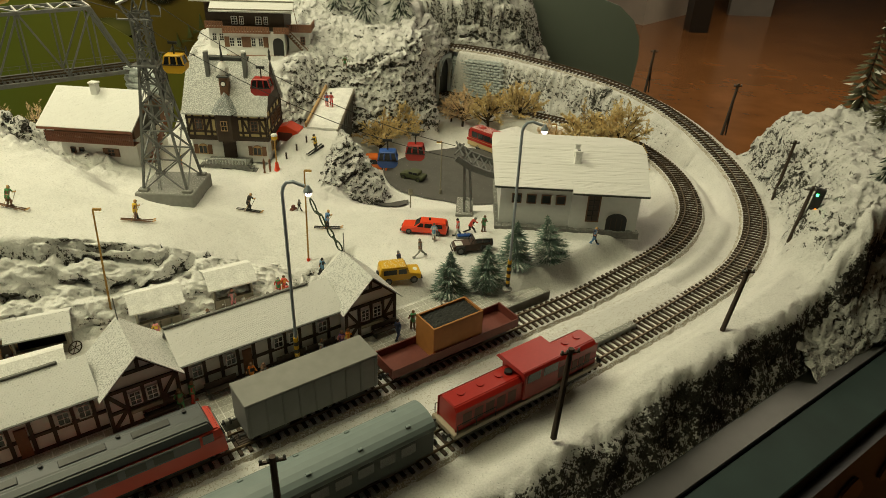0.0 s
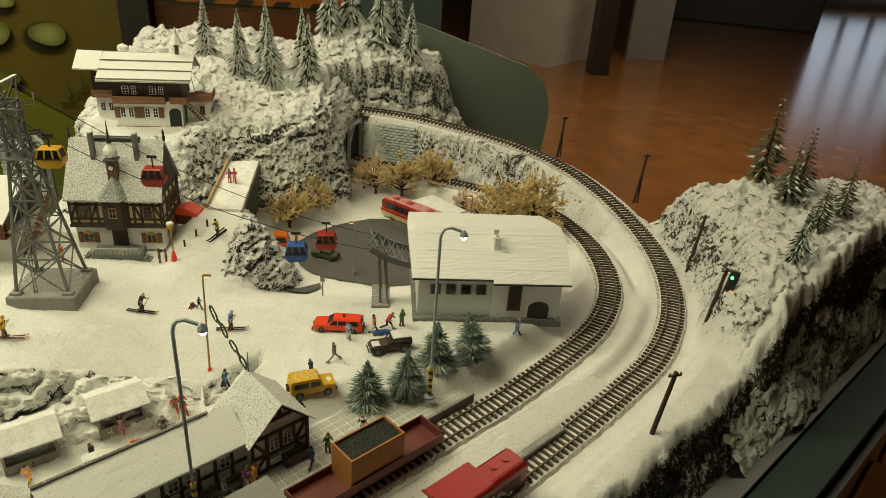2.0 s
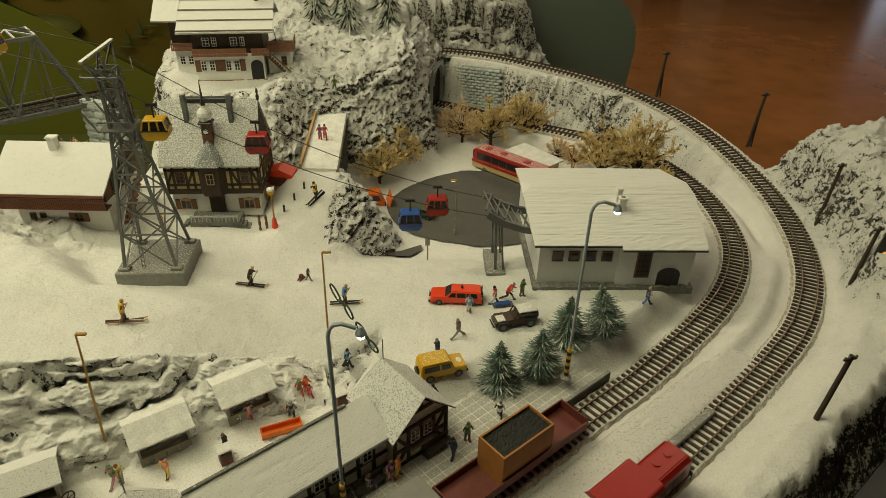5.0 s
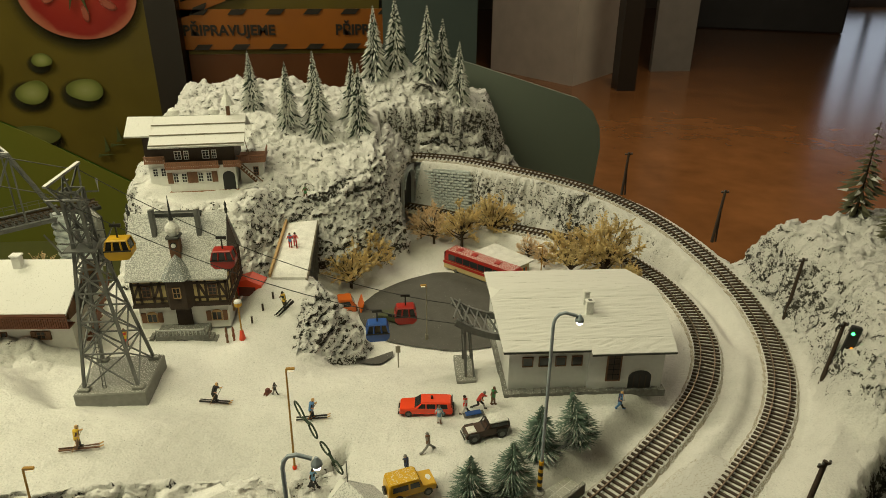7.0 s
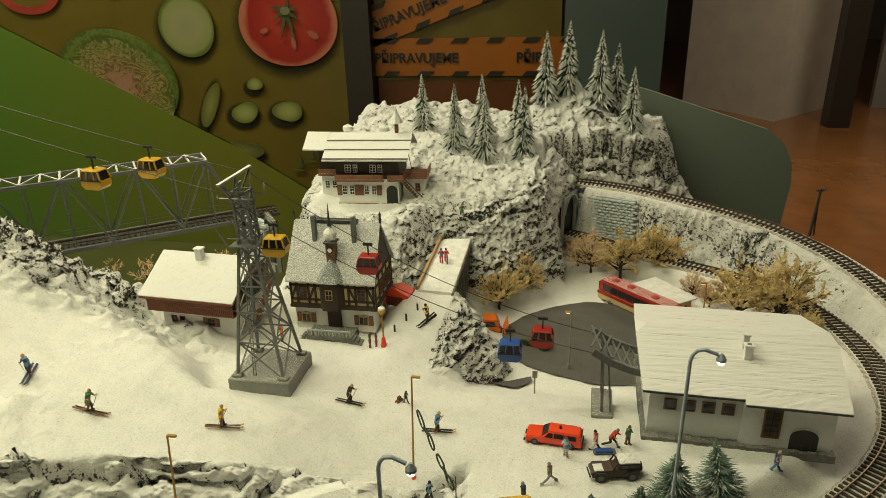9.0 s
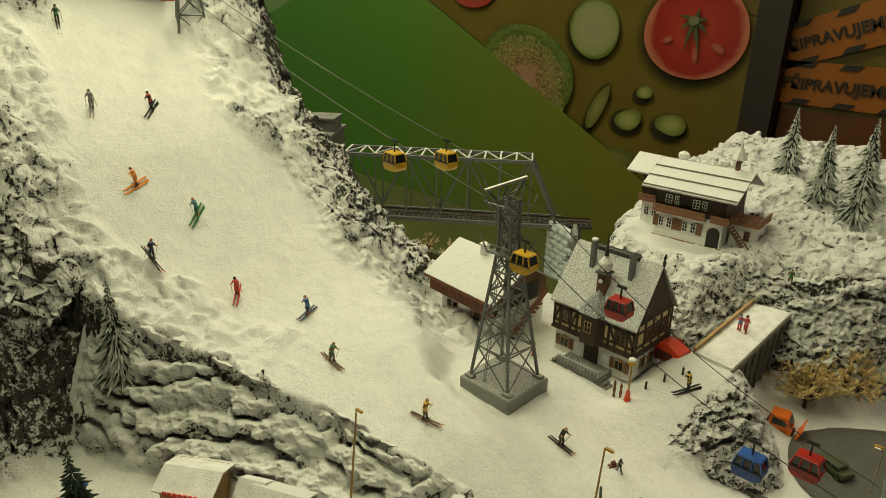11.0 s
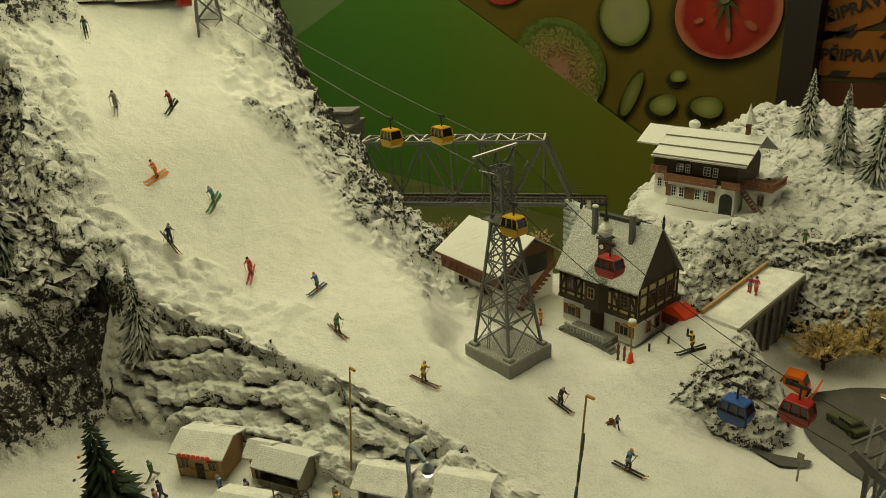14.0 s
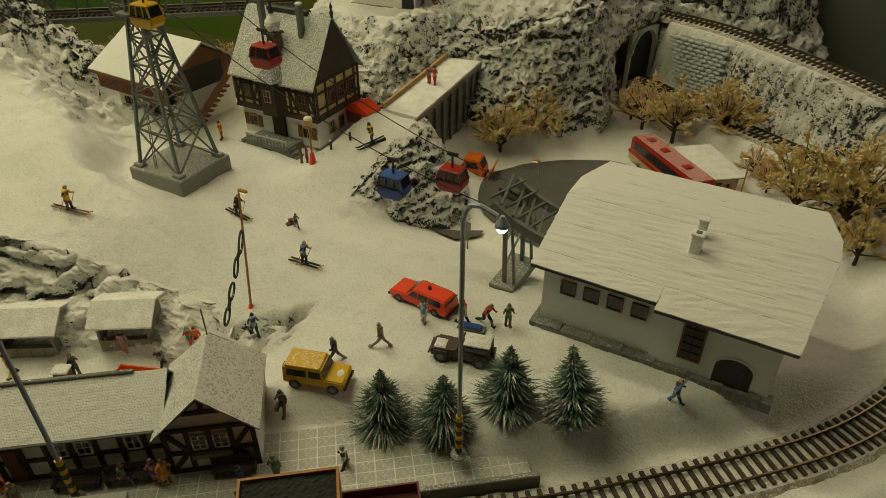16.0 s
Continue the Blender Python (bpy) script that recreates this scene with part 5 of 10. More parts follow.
def portal(name, m, w, h, depth, label, crown=False, stone=STONE):
    """A tunnel mouth: a wall with an arched opening that goes through it, and a flat black sheet behind for the
    darkness within.
    """
    t = thing(name, m, label, "tunnel portal", kind="structure")
    n = 14
    r = w / 2
    sp = h - r
    arch = [(r * math.cos(math.pi * i / n), sp + r * math.sin(math.pi * i / n)) for i in range(n + 1)]
    W, H = (w * 0.95, h * 1.42) if crown else (w * 0.56, h * 1.03)
    bm = B()
    inner = [(r, 0)] + arch + [(-r, 0)]
    outer = [(W, 0)] + [(W if a[0] > 0 else -W, H) if abs(a[0]) > r * 0.75 else (a[0] / r * W, H) for a in arch] + [(-W, 0)]
    rows = []
    for y in (0.0, depth):
        rows.append(([bm.verts.new((x, y, z)) for x, z in inner], [bm.verts.new((x, y, z)) for x, z in outer]))
    k = len(inner)
    for i in range(k - 1):
        bm.faces.new((rows[0][0][i], rows[0][0][i + 1], rows[0][1][i + 1], rows[0][1][i]))
        bm.faces.new((rows[0][0][i], rows[1][0][i], rows[1][0][i + 1], rows[0][0][i + 1]))
        bm.faces.new((rows[0][1][i], rows[1][1][i], rows[1][1][i + 1], rows[0][1][i + 1]))
    bmesh.ops.remove_doubles(bm, verts=bm.verts, dist=1e-6)
    bmesh.ops.recalc_face_normals(bm, faces=bm.faces)
    part("front_wall", bm, stone, t)
    # black sheet close behind the arch paints the darkness of the tunnel
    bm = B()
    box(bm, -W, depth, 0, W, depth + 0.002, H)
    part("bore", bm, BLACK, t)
    for i in range(n):
        a0, a1 = math.pi * (i + 0.06) / n, math.pi * (i + 0.94) / n
        bm = B()
        q = [(r * math.cos(a0), sp + r * math.sin(a0)), (r * 1.10 * math.cos(a0), sp + r * 1.10 * math.sin(a0)), (r * 1.10 * math.cos(a1), sp + r * 1.10 * math.sin(a1)), (r * math.cos(a1), sp + r * math.sin(a1))]
        prism(bm, q, -0.003, 0.001)
        part("voussoir", bm, stone, t)
    if crown:
        bm = B()
        box(bm, -W * 1.06, -0.004, H, W * 1.06, depth, H + h * 0.08, bevel=0.001)
        box(bm, -W * 0.45, -0.003, H + h * 0.08, W * 0.45, depth, H + h * 0.30, bevel=0.001)
        box(bm, -W * 0.55, -0.004, H + h * 0.30, W * 0.55, depth, H + h * 0.36, bevel=0.001)
        part("parapet", bm, STONE, t)
    return t


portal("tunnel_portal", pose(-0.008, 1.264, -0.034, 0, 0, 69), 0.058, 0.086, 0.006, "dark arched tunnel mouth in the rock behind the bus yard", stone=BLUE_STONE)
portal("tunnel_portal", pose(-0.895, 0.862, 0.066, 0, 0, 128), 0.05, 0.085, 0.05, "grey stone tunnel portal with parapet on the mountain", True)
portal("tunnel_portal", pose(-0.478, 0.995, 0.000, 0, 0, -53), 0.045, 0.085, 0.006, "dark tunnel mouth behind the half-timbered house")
block_wall("retaining_wall", (0.006, 1.294), (0.106, 1.256), -0.03, 0.045, "pale blue-grey block retaining wall beside the tunnel mouth", rows=13)
block_wall("retaining_wall", (-0.555, 1.035), (-0.495, 1.012), -0.02, 0.070, "blue-grey block retaining wall under the bridge end", rows=8)
wl = block_wall("retaining_wall", (LEFT_UP[25][0] + 0.02, LEFT_UP[25][1] - 0.02), (LEFT_UP[0][0] + 0.02, LEFT_UP[0][1] - 0.02), 0.0, 0.054, "grey block retaining wall beside the mountain", rows=6)


# ---------------------------------------------------------------- platform and yard surfaces
def platform():
    pf = thing("platform", pose(*tp(0, 0), 0, 0, 0, YAW_T), "snow-dusted grey station platform with paving slabs", "platform", kind="structure")
    bm = B()
    box(bm, -0.80, 0.019, -0.03, -0.165, 0.135, -0.0135)
    part("slab_base", bm, WHITE, pf)
    bm = B()
    box(bm, -0.80, 0.0185, -0.03, -0.160, 0.0225, -0.0115, bevel=0.0006)
    part("kerb", bm, CONCRETE, pf)
    bm = B()
    box(bm, 0.0004, 0.0004, -0.0012, 0.0118, 0.0078, -0.00058)
    me = bpy.data.meshes.new("paving_slab")
    bm.to_mesh(me)
    bm.free()
    me.materials.append(PAVING)
    for i in range(42):
        for j in range(7 if i < 29 else 5):
            ob = new("paving_slab", me)
            ob.parent = pf
            n = 0.023 + j * 0.0082
            ob.matrix_basis = Matrix.Translation((-0.165 - (i + 1) * 0.0122, n, -0.0128))
    # low slab between the tracks
    sl = thing("low_kerb", pose(*tp(0, -0.068), -0.02, 0, 0, YAW_T), "narrow grey concrete kerb between the tracks", "kerb", kind="structure")
    bm = B()
    box(bm, -0.70, -0.005, -0.004, -0.125, 0.003, 0.006, bevel=0.0008)
    part("kerb_stone", bm, CONCRETE, sl)
    gr = sheet_patch("track_gravel", -0.75, -0.02, -0.066, -0.024, -0.0195, BALLAST)
    tagged(gr, "snow-dusted brown gravel between the tracks", "gravel", kind="structure")
    for s0, s1 in ((-0.318, -0.272), (-0.520, -0.468)):
        cr = thing("board_crossing", pose(*tp(0, 0), -0.02, 0, 0, YAW_T), "dark wooden boards between the rails", "crossing")
        for k in range(5):
            n = -0.0066 + k * 0.0027
            bm = B()
            box(bm, s0, n, 0.0012, s1, n + 0.0024, 0.0032, bevel=0.0003)
            part("board", bm, TIMBER, cr)


def sheet_patch(name, s0, s1, n0, n1, z, m):
    bm = B()
    rng = random.Random(8)
    rows = []
    for i in range(91):
        row = []
        for j in range(9):
            p = tp(s0 + (s1 - s0) * i / 90, n0 + (n1 - n0) * j / 8)
            e = -0.004 if j in (0, 8) or i in (0, 90) else 0
            row.append(bm.verts.new((p[0], p[1], z + e + rng.uniform(0, 0.0008))))
        rows.append(row)
    for a, b in zip(rows[:-1], rows[1:]):
        for j in range(8):
            bm.faces.new((a[j], b[j], b[j + 1], a[j + 1]))
    return link(name, bm, m, smooth=True)


platform()


def yard():
    """The asphalt turning place of the buses and its little side patch."""
    pts = [(-0.10, 0.905), (-0.085, 0.955), (-0.04, 1.00), (0.02, 1.03), (0.07, 1.02), (0.11, 0.97), (0.13, 0.90), (0.12, 0.83), (0.05, 0.80), (-0.02, 0.815), (-0.075, 0.845)]
    n = len(pts)
    bm = B()
    fine = []
    for i in range(n):
        p0, p1, p2, p3 = (Vector(pts[(i + k - 1) % n]) for k in range(4))
        for t in (0, 0.25, 0.5, 0.75):
            v = 0.5 * (2 * p1 + (p2 - p0) * t + (2 * p0 - 5 * p1 + 4 * p2 - p3) * t * t + (3 * p1 - p0 - 3 * p2 + p3) * t**3)
            fine.append(v)
    c = bm.verts.new((0.02, 0.91, gz(0.02, 0.91) + 0.0030))
    ringv = []
    for k in (0.5, 1.0):
        ringv.append([bm.verts.new((0.02 + (v.x - 0.02) * k, 0.91 + (v.y - 0.91) * k, gz(0.02 + (v.x - 0.02) * k, 0.91 + (v.y - 0.91) * k) + (0.0030 if k < 1 else 0.0020))) for v in fine])
    m = len(fine)
    for i in range(m):
        bm.faces.new((c, ringv[0][i], ringv[0][(i + 1) % m]))
        bm.faces.new((ringv[0][i], ringv[1][i], ringv[1][(i + 1) % m], ringv[0][(i + 1) % m]))
    bmesh.ops.recalc_face_normals(bm, faces=bm.faces)
    tagged(link("road", bm, ASPHALT, smooth=True), "grey asphalt bus turning place with snowy edges", "road", kind="structure")
    bm = B()
    q = [(-0.104, 0.777), (-0.053, 0.806), (-0.052, 0.795), (-0.070, 0.769)]
    vs = [bm.verts.new((x, y, gz(x, y) + 0.002)) for x, y in q]
    bm.faces.new(vs)
    bmesh.ops.subdivide_edges(bm, edges=bm.edges, cuts=3, use_grid_fill=True)
    for v in bm.verts:
        v.co.z = gz(v.co.x, v.co.y) + 0.0030
    tagged(link("road", bm, ASPHALT, smooth=True), "small bare asphalt patch beside the rock", "road", kind="structure")


yard()


# ---------------------------------------------------------------- buildings
def wall_block(name, parent, x0, y0, x1, y1, z0, z1, m, bevel=0.0):
    bm = B()
    box(bm, x0, y0, z0, x1, y1, z1, bevel=bevel)
    return part(name, bm, m, parent)


def railway_station():
    st = thing("railway_station", pose(*tp(-0.362, 0.058), -0.0135, 0, 0, YAW_T), "long half-timbered railway station with snowy tiled roof", "station")
    # long hall and the two cross wings
    wall_block("wall", st, -0.36, 0.009, -0.028, 0.050, 0, 0.0385, PLASTER)
    wings = ((0.0, 0.056), (-0.208, 0.056))
    for cx, w in wings:
        bm = B()
        prism(bm, [(cx - w / 2, 0), (cx + w / 2, 0), (cx + w / 2, 0.040), (cx, 0.066), (cx - w / 2, 0.040)], 0.0, 0.060)
        part("gable_wall", bm, PLASTER, st)
        h = w / 2
        beams(st, -0.0006, [((cx - h, 0.0015), (cx + h, 0.0015)), ((cx - h, 0.018), (cx + h, 0.018)), ((cx - h, 0.038), (cx + h, 0.038)), ((cx - h + 0.0015, 0), (cx - h + 0.0015, 0.040)), ((cx + h - 0.0015, 0), (cx + h - 0.0015, 0.040)), ((cx - 0.013, 0), (cx - 0.013, 0.038)), ((cx + 0.013, 0), (cx + 0.013, 0.038)), ((cx - h, 0.039), (cx, 0.065)), ((cx + h, 0.039), (cx, 0.065)), ((cx - 0.012, 0.052), (cx + 0.012, 0.052)), ((cx, 0.052), (cx, 0.064)), ((cx - h + 0.002, 0.002), (cx - 0.014, 0.018)), ((cx + h - 0.002, 0.002), (cx + 0.014, 0.018)), ((cx - h + 0.002, 0.037), (cx - 0.014, 0.019)), ((cx + h - 0.002, 0.037), (cx + 0.014, 0.019)), ((cx, 0.018), (cx, 0.038))])
        for dx in (-0.0065, 0.0065):
            window(st, cx + dx, 0.020, 0.009, 0.013, -0.0004, cols=2, rows=3)
        wall_block("planter", st, cx - 0.012, -0.004, cx + 0.012, -0.0008, 0.014, 0.0175, GREY_WOOD)
        for sx in (-1, 1):
            q = [(cx + sx * (w / 2 + 0.004), -0.006, 0.0372), (cx + sx * (w / 2 + 0.004), 0.060, 0.0372), (cx, 0.052, 0.0690), (cx, -0.006, 0.0690)]
            snow_slab("wing_roof", q if sx > 0 else [q[1], q[0], q[3], q[2]], 0.0014, ROOF_TILE, st, cells=10, rough=0.0007)
        q = [(cx - w / 2 - 0.004, 0.060, 0.0372), (cx + w / 2 + 0.004, 0.060, 0.0372), (cx + 0.0005, 0.052, 0.0690), (cx - 0.0005, 0.052, 0.0690)]
        snow_slab("hip_roof", q, 0.0014, ROOF_TILE, st, cells=6, rough=0.0007)
        bm = B()
        rod(bm, (cx, 0.050, 0.068), (cx, 0.050, 0.090), 0.0005, 6)
        part("antenna", bm, GREY_METAL, st)
    # long roof between and beyond the wings
    for x0, x1 in ((-0.178, -0.026), (-0.385, -0.238)):
        snow_slab("roof", [(x0, 0.002, 0.0385), (x1, 0.002, 0.0385), (x1, 0.038, 0.0545), (x0, 0.038, 0.0545)], 0.0014, ROOF_TILE, st, cells=14, rough=0.0008)
        snow_slab("roof", [(x0, 0.038, 0.0545), (x1, 0.038, 0.0545), (x1, 0.057, 0.0290), (x0, 0.057, 0.0290)], 0.0014, ROOF_TILE, st, cells=10, rough=0.0008)
        bm = B()
        box(bm, x0, 0.0365, 0.0538, x1 - 0.02, 0.0395, 0.0562, bevel=0.0005)
        part("ridge_cap", bm, STONE, st)
        bm = B()
        rod(bm, (x0, 0.0012, 0.0378), (x1, 0.0012, 0.0378), 0.0008, 6)
        part("gutter", bm, GREY_METAL, st)
    y = 0.0084
    segs = []
    x = -0.36
    while x < -0.03:
        if abs(x + 0.208) > 0.028:
            segs.append(((x, 0), (x, 0.038)))
        x += 0.0145
    for x0, x1 in ((-0.178, -0.028), (-0.36, -0.236)):
        segs += [((x0, 0.0015), (x1, 0.0015)), ((x0, 0.017), (x1, 0.017)), ((x0, 0.0365), (x1, 0.0365))]
    beams(st, y, segs)
    x = -0.352
    i = 0
    while x < -0.035:
        if abs(x + 0.208) > 0.036:
            if i % 6 == 4:
                wall_block("door", st, x - 0.004, 0.0074, x + 0.004, 0.0092, 0.001, 0.028, WOOD)
            elif i % 3 != 2:
                window(st, x, 0.0185, 0.009, 0.012, 0.0078, cols=2, rows=2)
        x += 0.0145
        i += 1


railway_station()


def cable_station():
    st = thing("cable_car_station", pose(0.0690, 0.6440, -0.001, 0, 0, -2), "pale grey cable car station with a snow-covered half-hipped roof", "station")
    W, D, H = 0.168, 0.165, 0.0605
    wall_block("wall", st, 0, 0, W, D, 0, H, PLASTER_GREY)
    wall_block("wall_step", st, 0.086, -0.004, W, 0.001, 0, H - 0.002, PLASTER_GREY)
    for x0, x1 in ((0.0, 0.0005), (W - 0.0005, W)):
        bm = B()
        bm.faces.new([bm.verts.new((x0, p[0], p[1])) for p in ((0, H), (D, H), (0.126, 0.0680), (0.040, 0.0675))])
        r = bmesh.ops.extrude_face_region(bm, geom=bm.faces[:])
        bmesh.ops.translate(bm, verts=[v for v in r["geom"] if isinstance(v, bmesh.types.BMVert)], vec=(x1 - x0, 0, 0))
        bmesh.ops.recalc_face_normals(bm, faces=bm.faces)
        part("gable", bm, PLASTER_GREY, st)
    # boards run along the roof; the gables lean out a little and the top board is cut back for the small half hips
    x_left, x_right, ridge = -0.008, W + 0.008, (0.088, 0.0800)
    left = lambda f: np.interp(f, [0, 5 / 6, 1], [x_left, -0.012, 0.001])
    right = lambda f: np.interp(f, [0, 5 / 6, 1], [x_right, 0.186, 0.162])
    for sign, eave in ((1, (-0.010, 0.0588)), (-1, (D + 0.008, 0.0605))):
        at = lambda f: (eave[0] + (ridge[0] - eave[0]) * f, eave[1] + (ridge[1] - eave[1]) * f)
        for k in range(6):
            f0, f1 = k / 6, (k + 1) / 6
            (y0, z0), (y1, z1) = at(f0), at(f1)
            lift = 0.0001 if k % 2 else 0.0
            strips = [(left(f0), right(f0), left(f1), right(f1), y0, z0)]
            if k == 0 and sign > 0:
                strips = [(left(f0), 0.085, left(f1), 0.085, y0, z0), (0.085, right(f0), 0.085, right(f1), y0 - 0.005, z0 - 0.0022)]
            for xa0, xb0, xa1, xb1, ya, za in strips:
                q = [(xa0, ya, za + lift), (xb0, ya, za + lift), (xb1, y1, z1), (xa1, y1, z1)]
                snow_slab("roof_board", q if sign > 0 else q[::-1], 0.0022, ROOF_SNOW, st, "snow-covered roof board" if k == 0 else "", cells=7, rough=0.0016)
    for end in (left, right):
        bm = B()
        slab(bm, [(end(5 / 6), 0.0717, 0.0764), (end(5 / 6), 0.1022, 0.0768), (end(1), 0.088, 0.0800)], 0.002)
        part("half_hip", bm, ROOF_SNOW, st)
    bm = B()
    box(bm, -0.0075, -0.0105, 0.0562, 0.0850, -0.0092, 0.0582)
    box(bm, 0.0850, -0.0155, 0.0540, W + 0.0075, -0.0142, 0.0560)
    box(bm, W + 0.0070, -0.0140, 0.0545, W + 0.0078, 0.03, 0.0570)
    part("eave_board", bm, DARK_METAL, st)
    for k in range(4):
        window(st, 0.0200 + k * 0.0178, 0.0335, 0.0118, 0.0122, -0.0006, WOOD, 1, 1)
    window(st, 0.1130, 0.0150, 0.0160, 0.0370, -0.0046, WOOD, 1, 1, name="tall_window")
    bm = B()
    for i in range(5):
        for j in range(2):
            box(bm, 0.1063 + j * 0.0070, -0.0058, 0.0170 + i * 0.0068, 0.1122 + j * 0.0070, -0.0050, 0.0226 + i * 0.0068)
    part("grille", bm, TIMBER, st)
    arch = [(0.1305, 0.001)] + [(0.1430 - 0.0125 * math.cos(a), 0.019 + 0.0085 * math.sin(a)) for a in [math.pi * i / 10 for i in range(11)]] + [(0.1555, 0.001)]
    bm = B()
    prism(bm, arch, -0.0056, -0.0030)
    d = part("door", bm, BLACK, st, "dark arched gateway")
    for dx in (0.1365, 0.1430, 0.1495):
        wall_block("door_rail", d, dx - 0.0005, -0.0062, dx + 0.0005, -0.0054, 0.001, 0.0215, TIMBER)
    big = [(0.1285, 0.0)] + [(0.1430 - 0.0145 * math.cos(a), 0.019 + 0.0105 * math.sin(a)) for a in [math.pi * i / 10 for i in range(11)]] + [(0.1575, 0.0)]
    bm = B()
    prism(bm, big, -0.0048, -0.0040)
    part("door_surround", bm, PLASTER, st)
    base = thing_part("stone_base", st)
    for i in range(22):
        wall_block("stone", base, -0.004 + i * 0.0080, -0.0095, 0.0037 + i * 0.0080, 0.001, -0.004, 0.0042 + 0.0006 * (i % 3), STONE)
    wall_block("stone", base, -0.005, -0.009, 0.001, D, -0.004, 0.0045, STONE)
    ch = wall_block("chimney", st, 0.091, 0.042, 0.099, 0.049, 0.066, 0.0850, WHITE, 0.0005)
    wall_block("cap", ch, 0.0902, 0.0412, 0.0998, 0.0498, 0.0850, 0.0872, WHITE, 0.0006)
    wall_block("opening", ch, 0.0930, 0.0435, 0.0970, 0.0475, 0.0865, 0.0876, GREY_METAL)
    ch = wall_block("chimney", st, 0.092, 0.058, 0.098, 0.064, 0.070, 0.0890, WHITE, 0.0005)
    wall_block("cap", ch, 0.0912, 0.0572, 0.0988, 0.0648, 0.0890, 0.0908, WHITE, 0.0005)
    # arms of the cable way that leave the left gable, and their trestle
    for y in (0.022, 0.066):
        bm = B()
        pts = [(0.004, y, 0.056), (-0.018, y, 0.060), (-0.038, y, 0.067), (-0.056, y, 0.078)]
        for a, b in zip(pts[:-1], pts[1:]):
            bar(bm, a, b, 0.004, 0.0075)
        part("cable_arm", bm, GREY_METAL, st)
    for k in range(5):
        x = -0.006 - k * 0.0105
        z = 0.0565 + 0.0035 * k + 0.0006 * k * k
        bm = B()
        bar(bm, (x, 0.022, z), (x - 0.010, 0.066, z + 0.003), 0.0018)
        bar(bm, (x - 0.010, 0.022, z + 0.003), (x, 0.066, z), 0.0018)
        part("cross_brace", bm, GREY_METAL, st)
    struts = [((-0.043, y, 0), (-0.046, y, 0.072), 0.003) for y in (0.026, 0.062)] + [((-0.034, y, 0), (-0.040, y, 0.066), 0.002) for y in (0.026, 0.062)]
    struts += [((-0.044, 0.026, z), (-0.044, 0.062, z + 0.018), 0.0016) for z in (0.02, 0.045)]
    for a, b, w in struts:
        bm = B()
        bar(bm, a, b, w)
        part("trestle_strut", bm, GREY_METAL, st)
    wall_block("trestle_foot", st, -0.054, 0.018, -0.032, 0.070, -0.004, 0.004, CONCRETE, 0.0008)


def thing_part(name, parent):
    ob = new(name)
    ob.empty_display_size = 0.01
    ob.parent = parent
    return ob


cable_station()


BAY_SLATE = mat("snowy_bay_slate", color=(0.22, 0.24, 0.24), rough=0.8, grain=0.3, scale=900, bump=0.6, dust=0.40, tiles=160)
PALE_STONE = mat("pale_grey_stone", color=(0.36, 0.37, 0.36), rough=0.85, grain=0.25, scale=300, bump=0.4, dust=0.15)


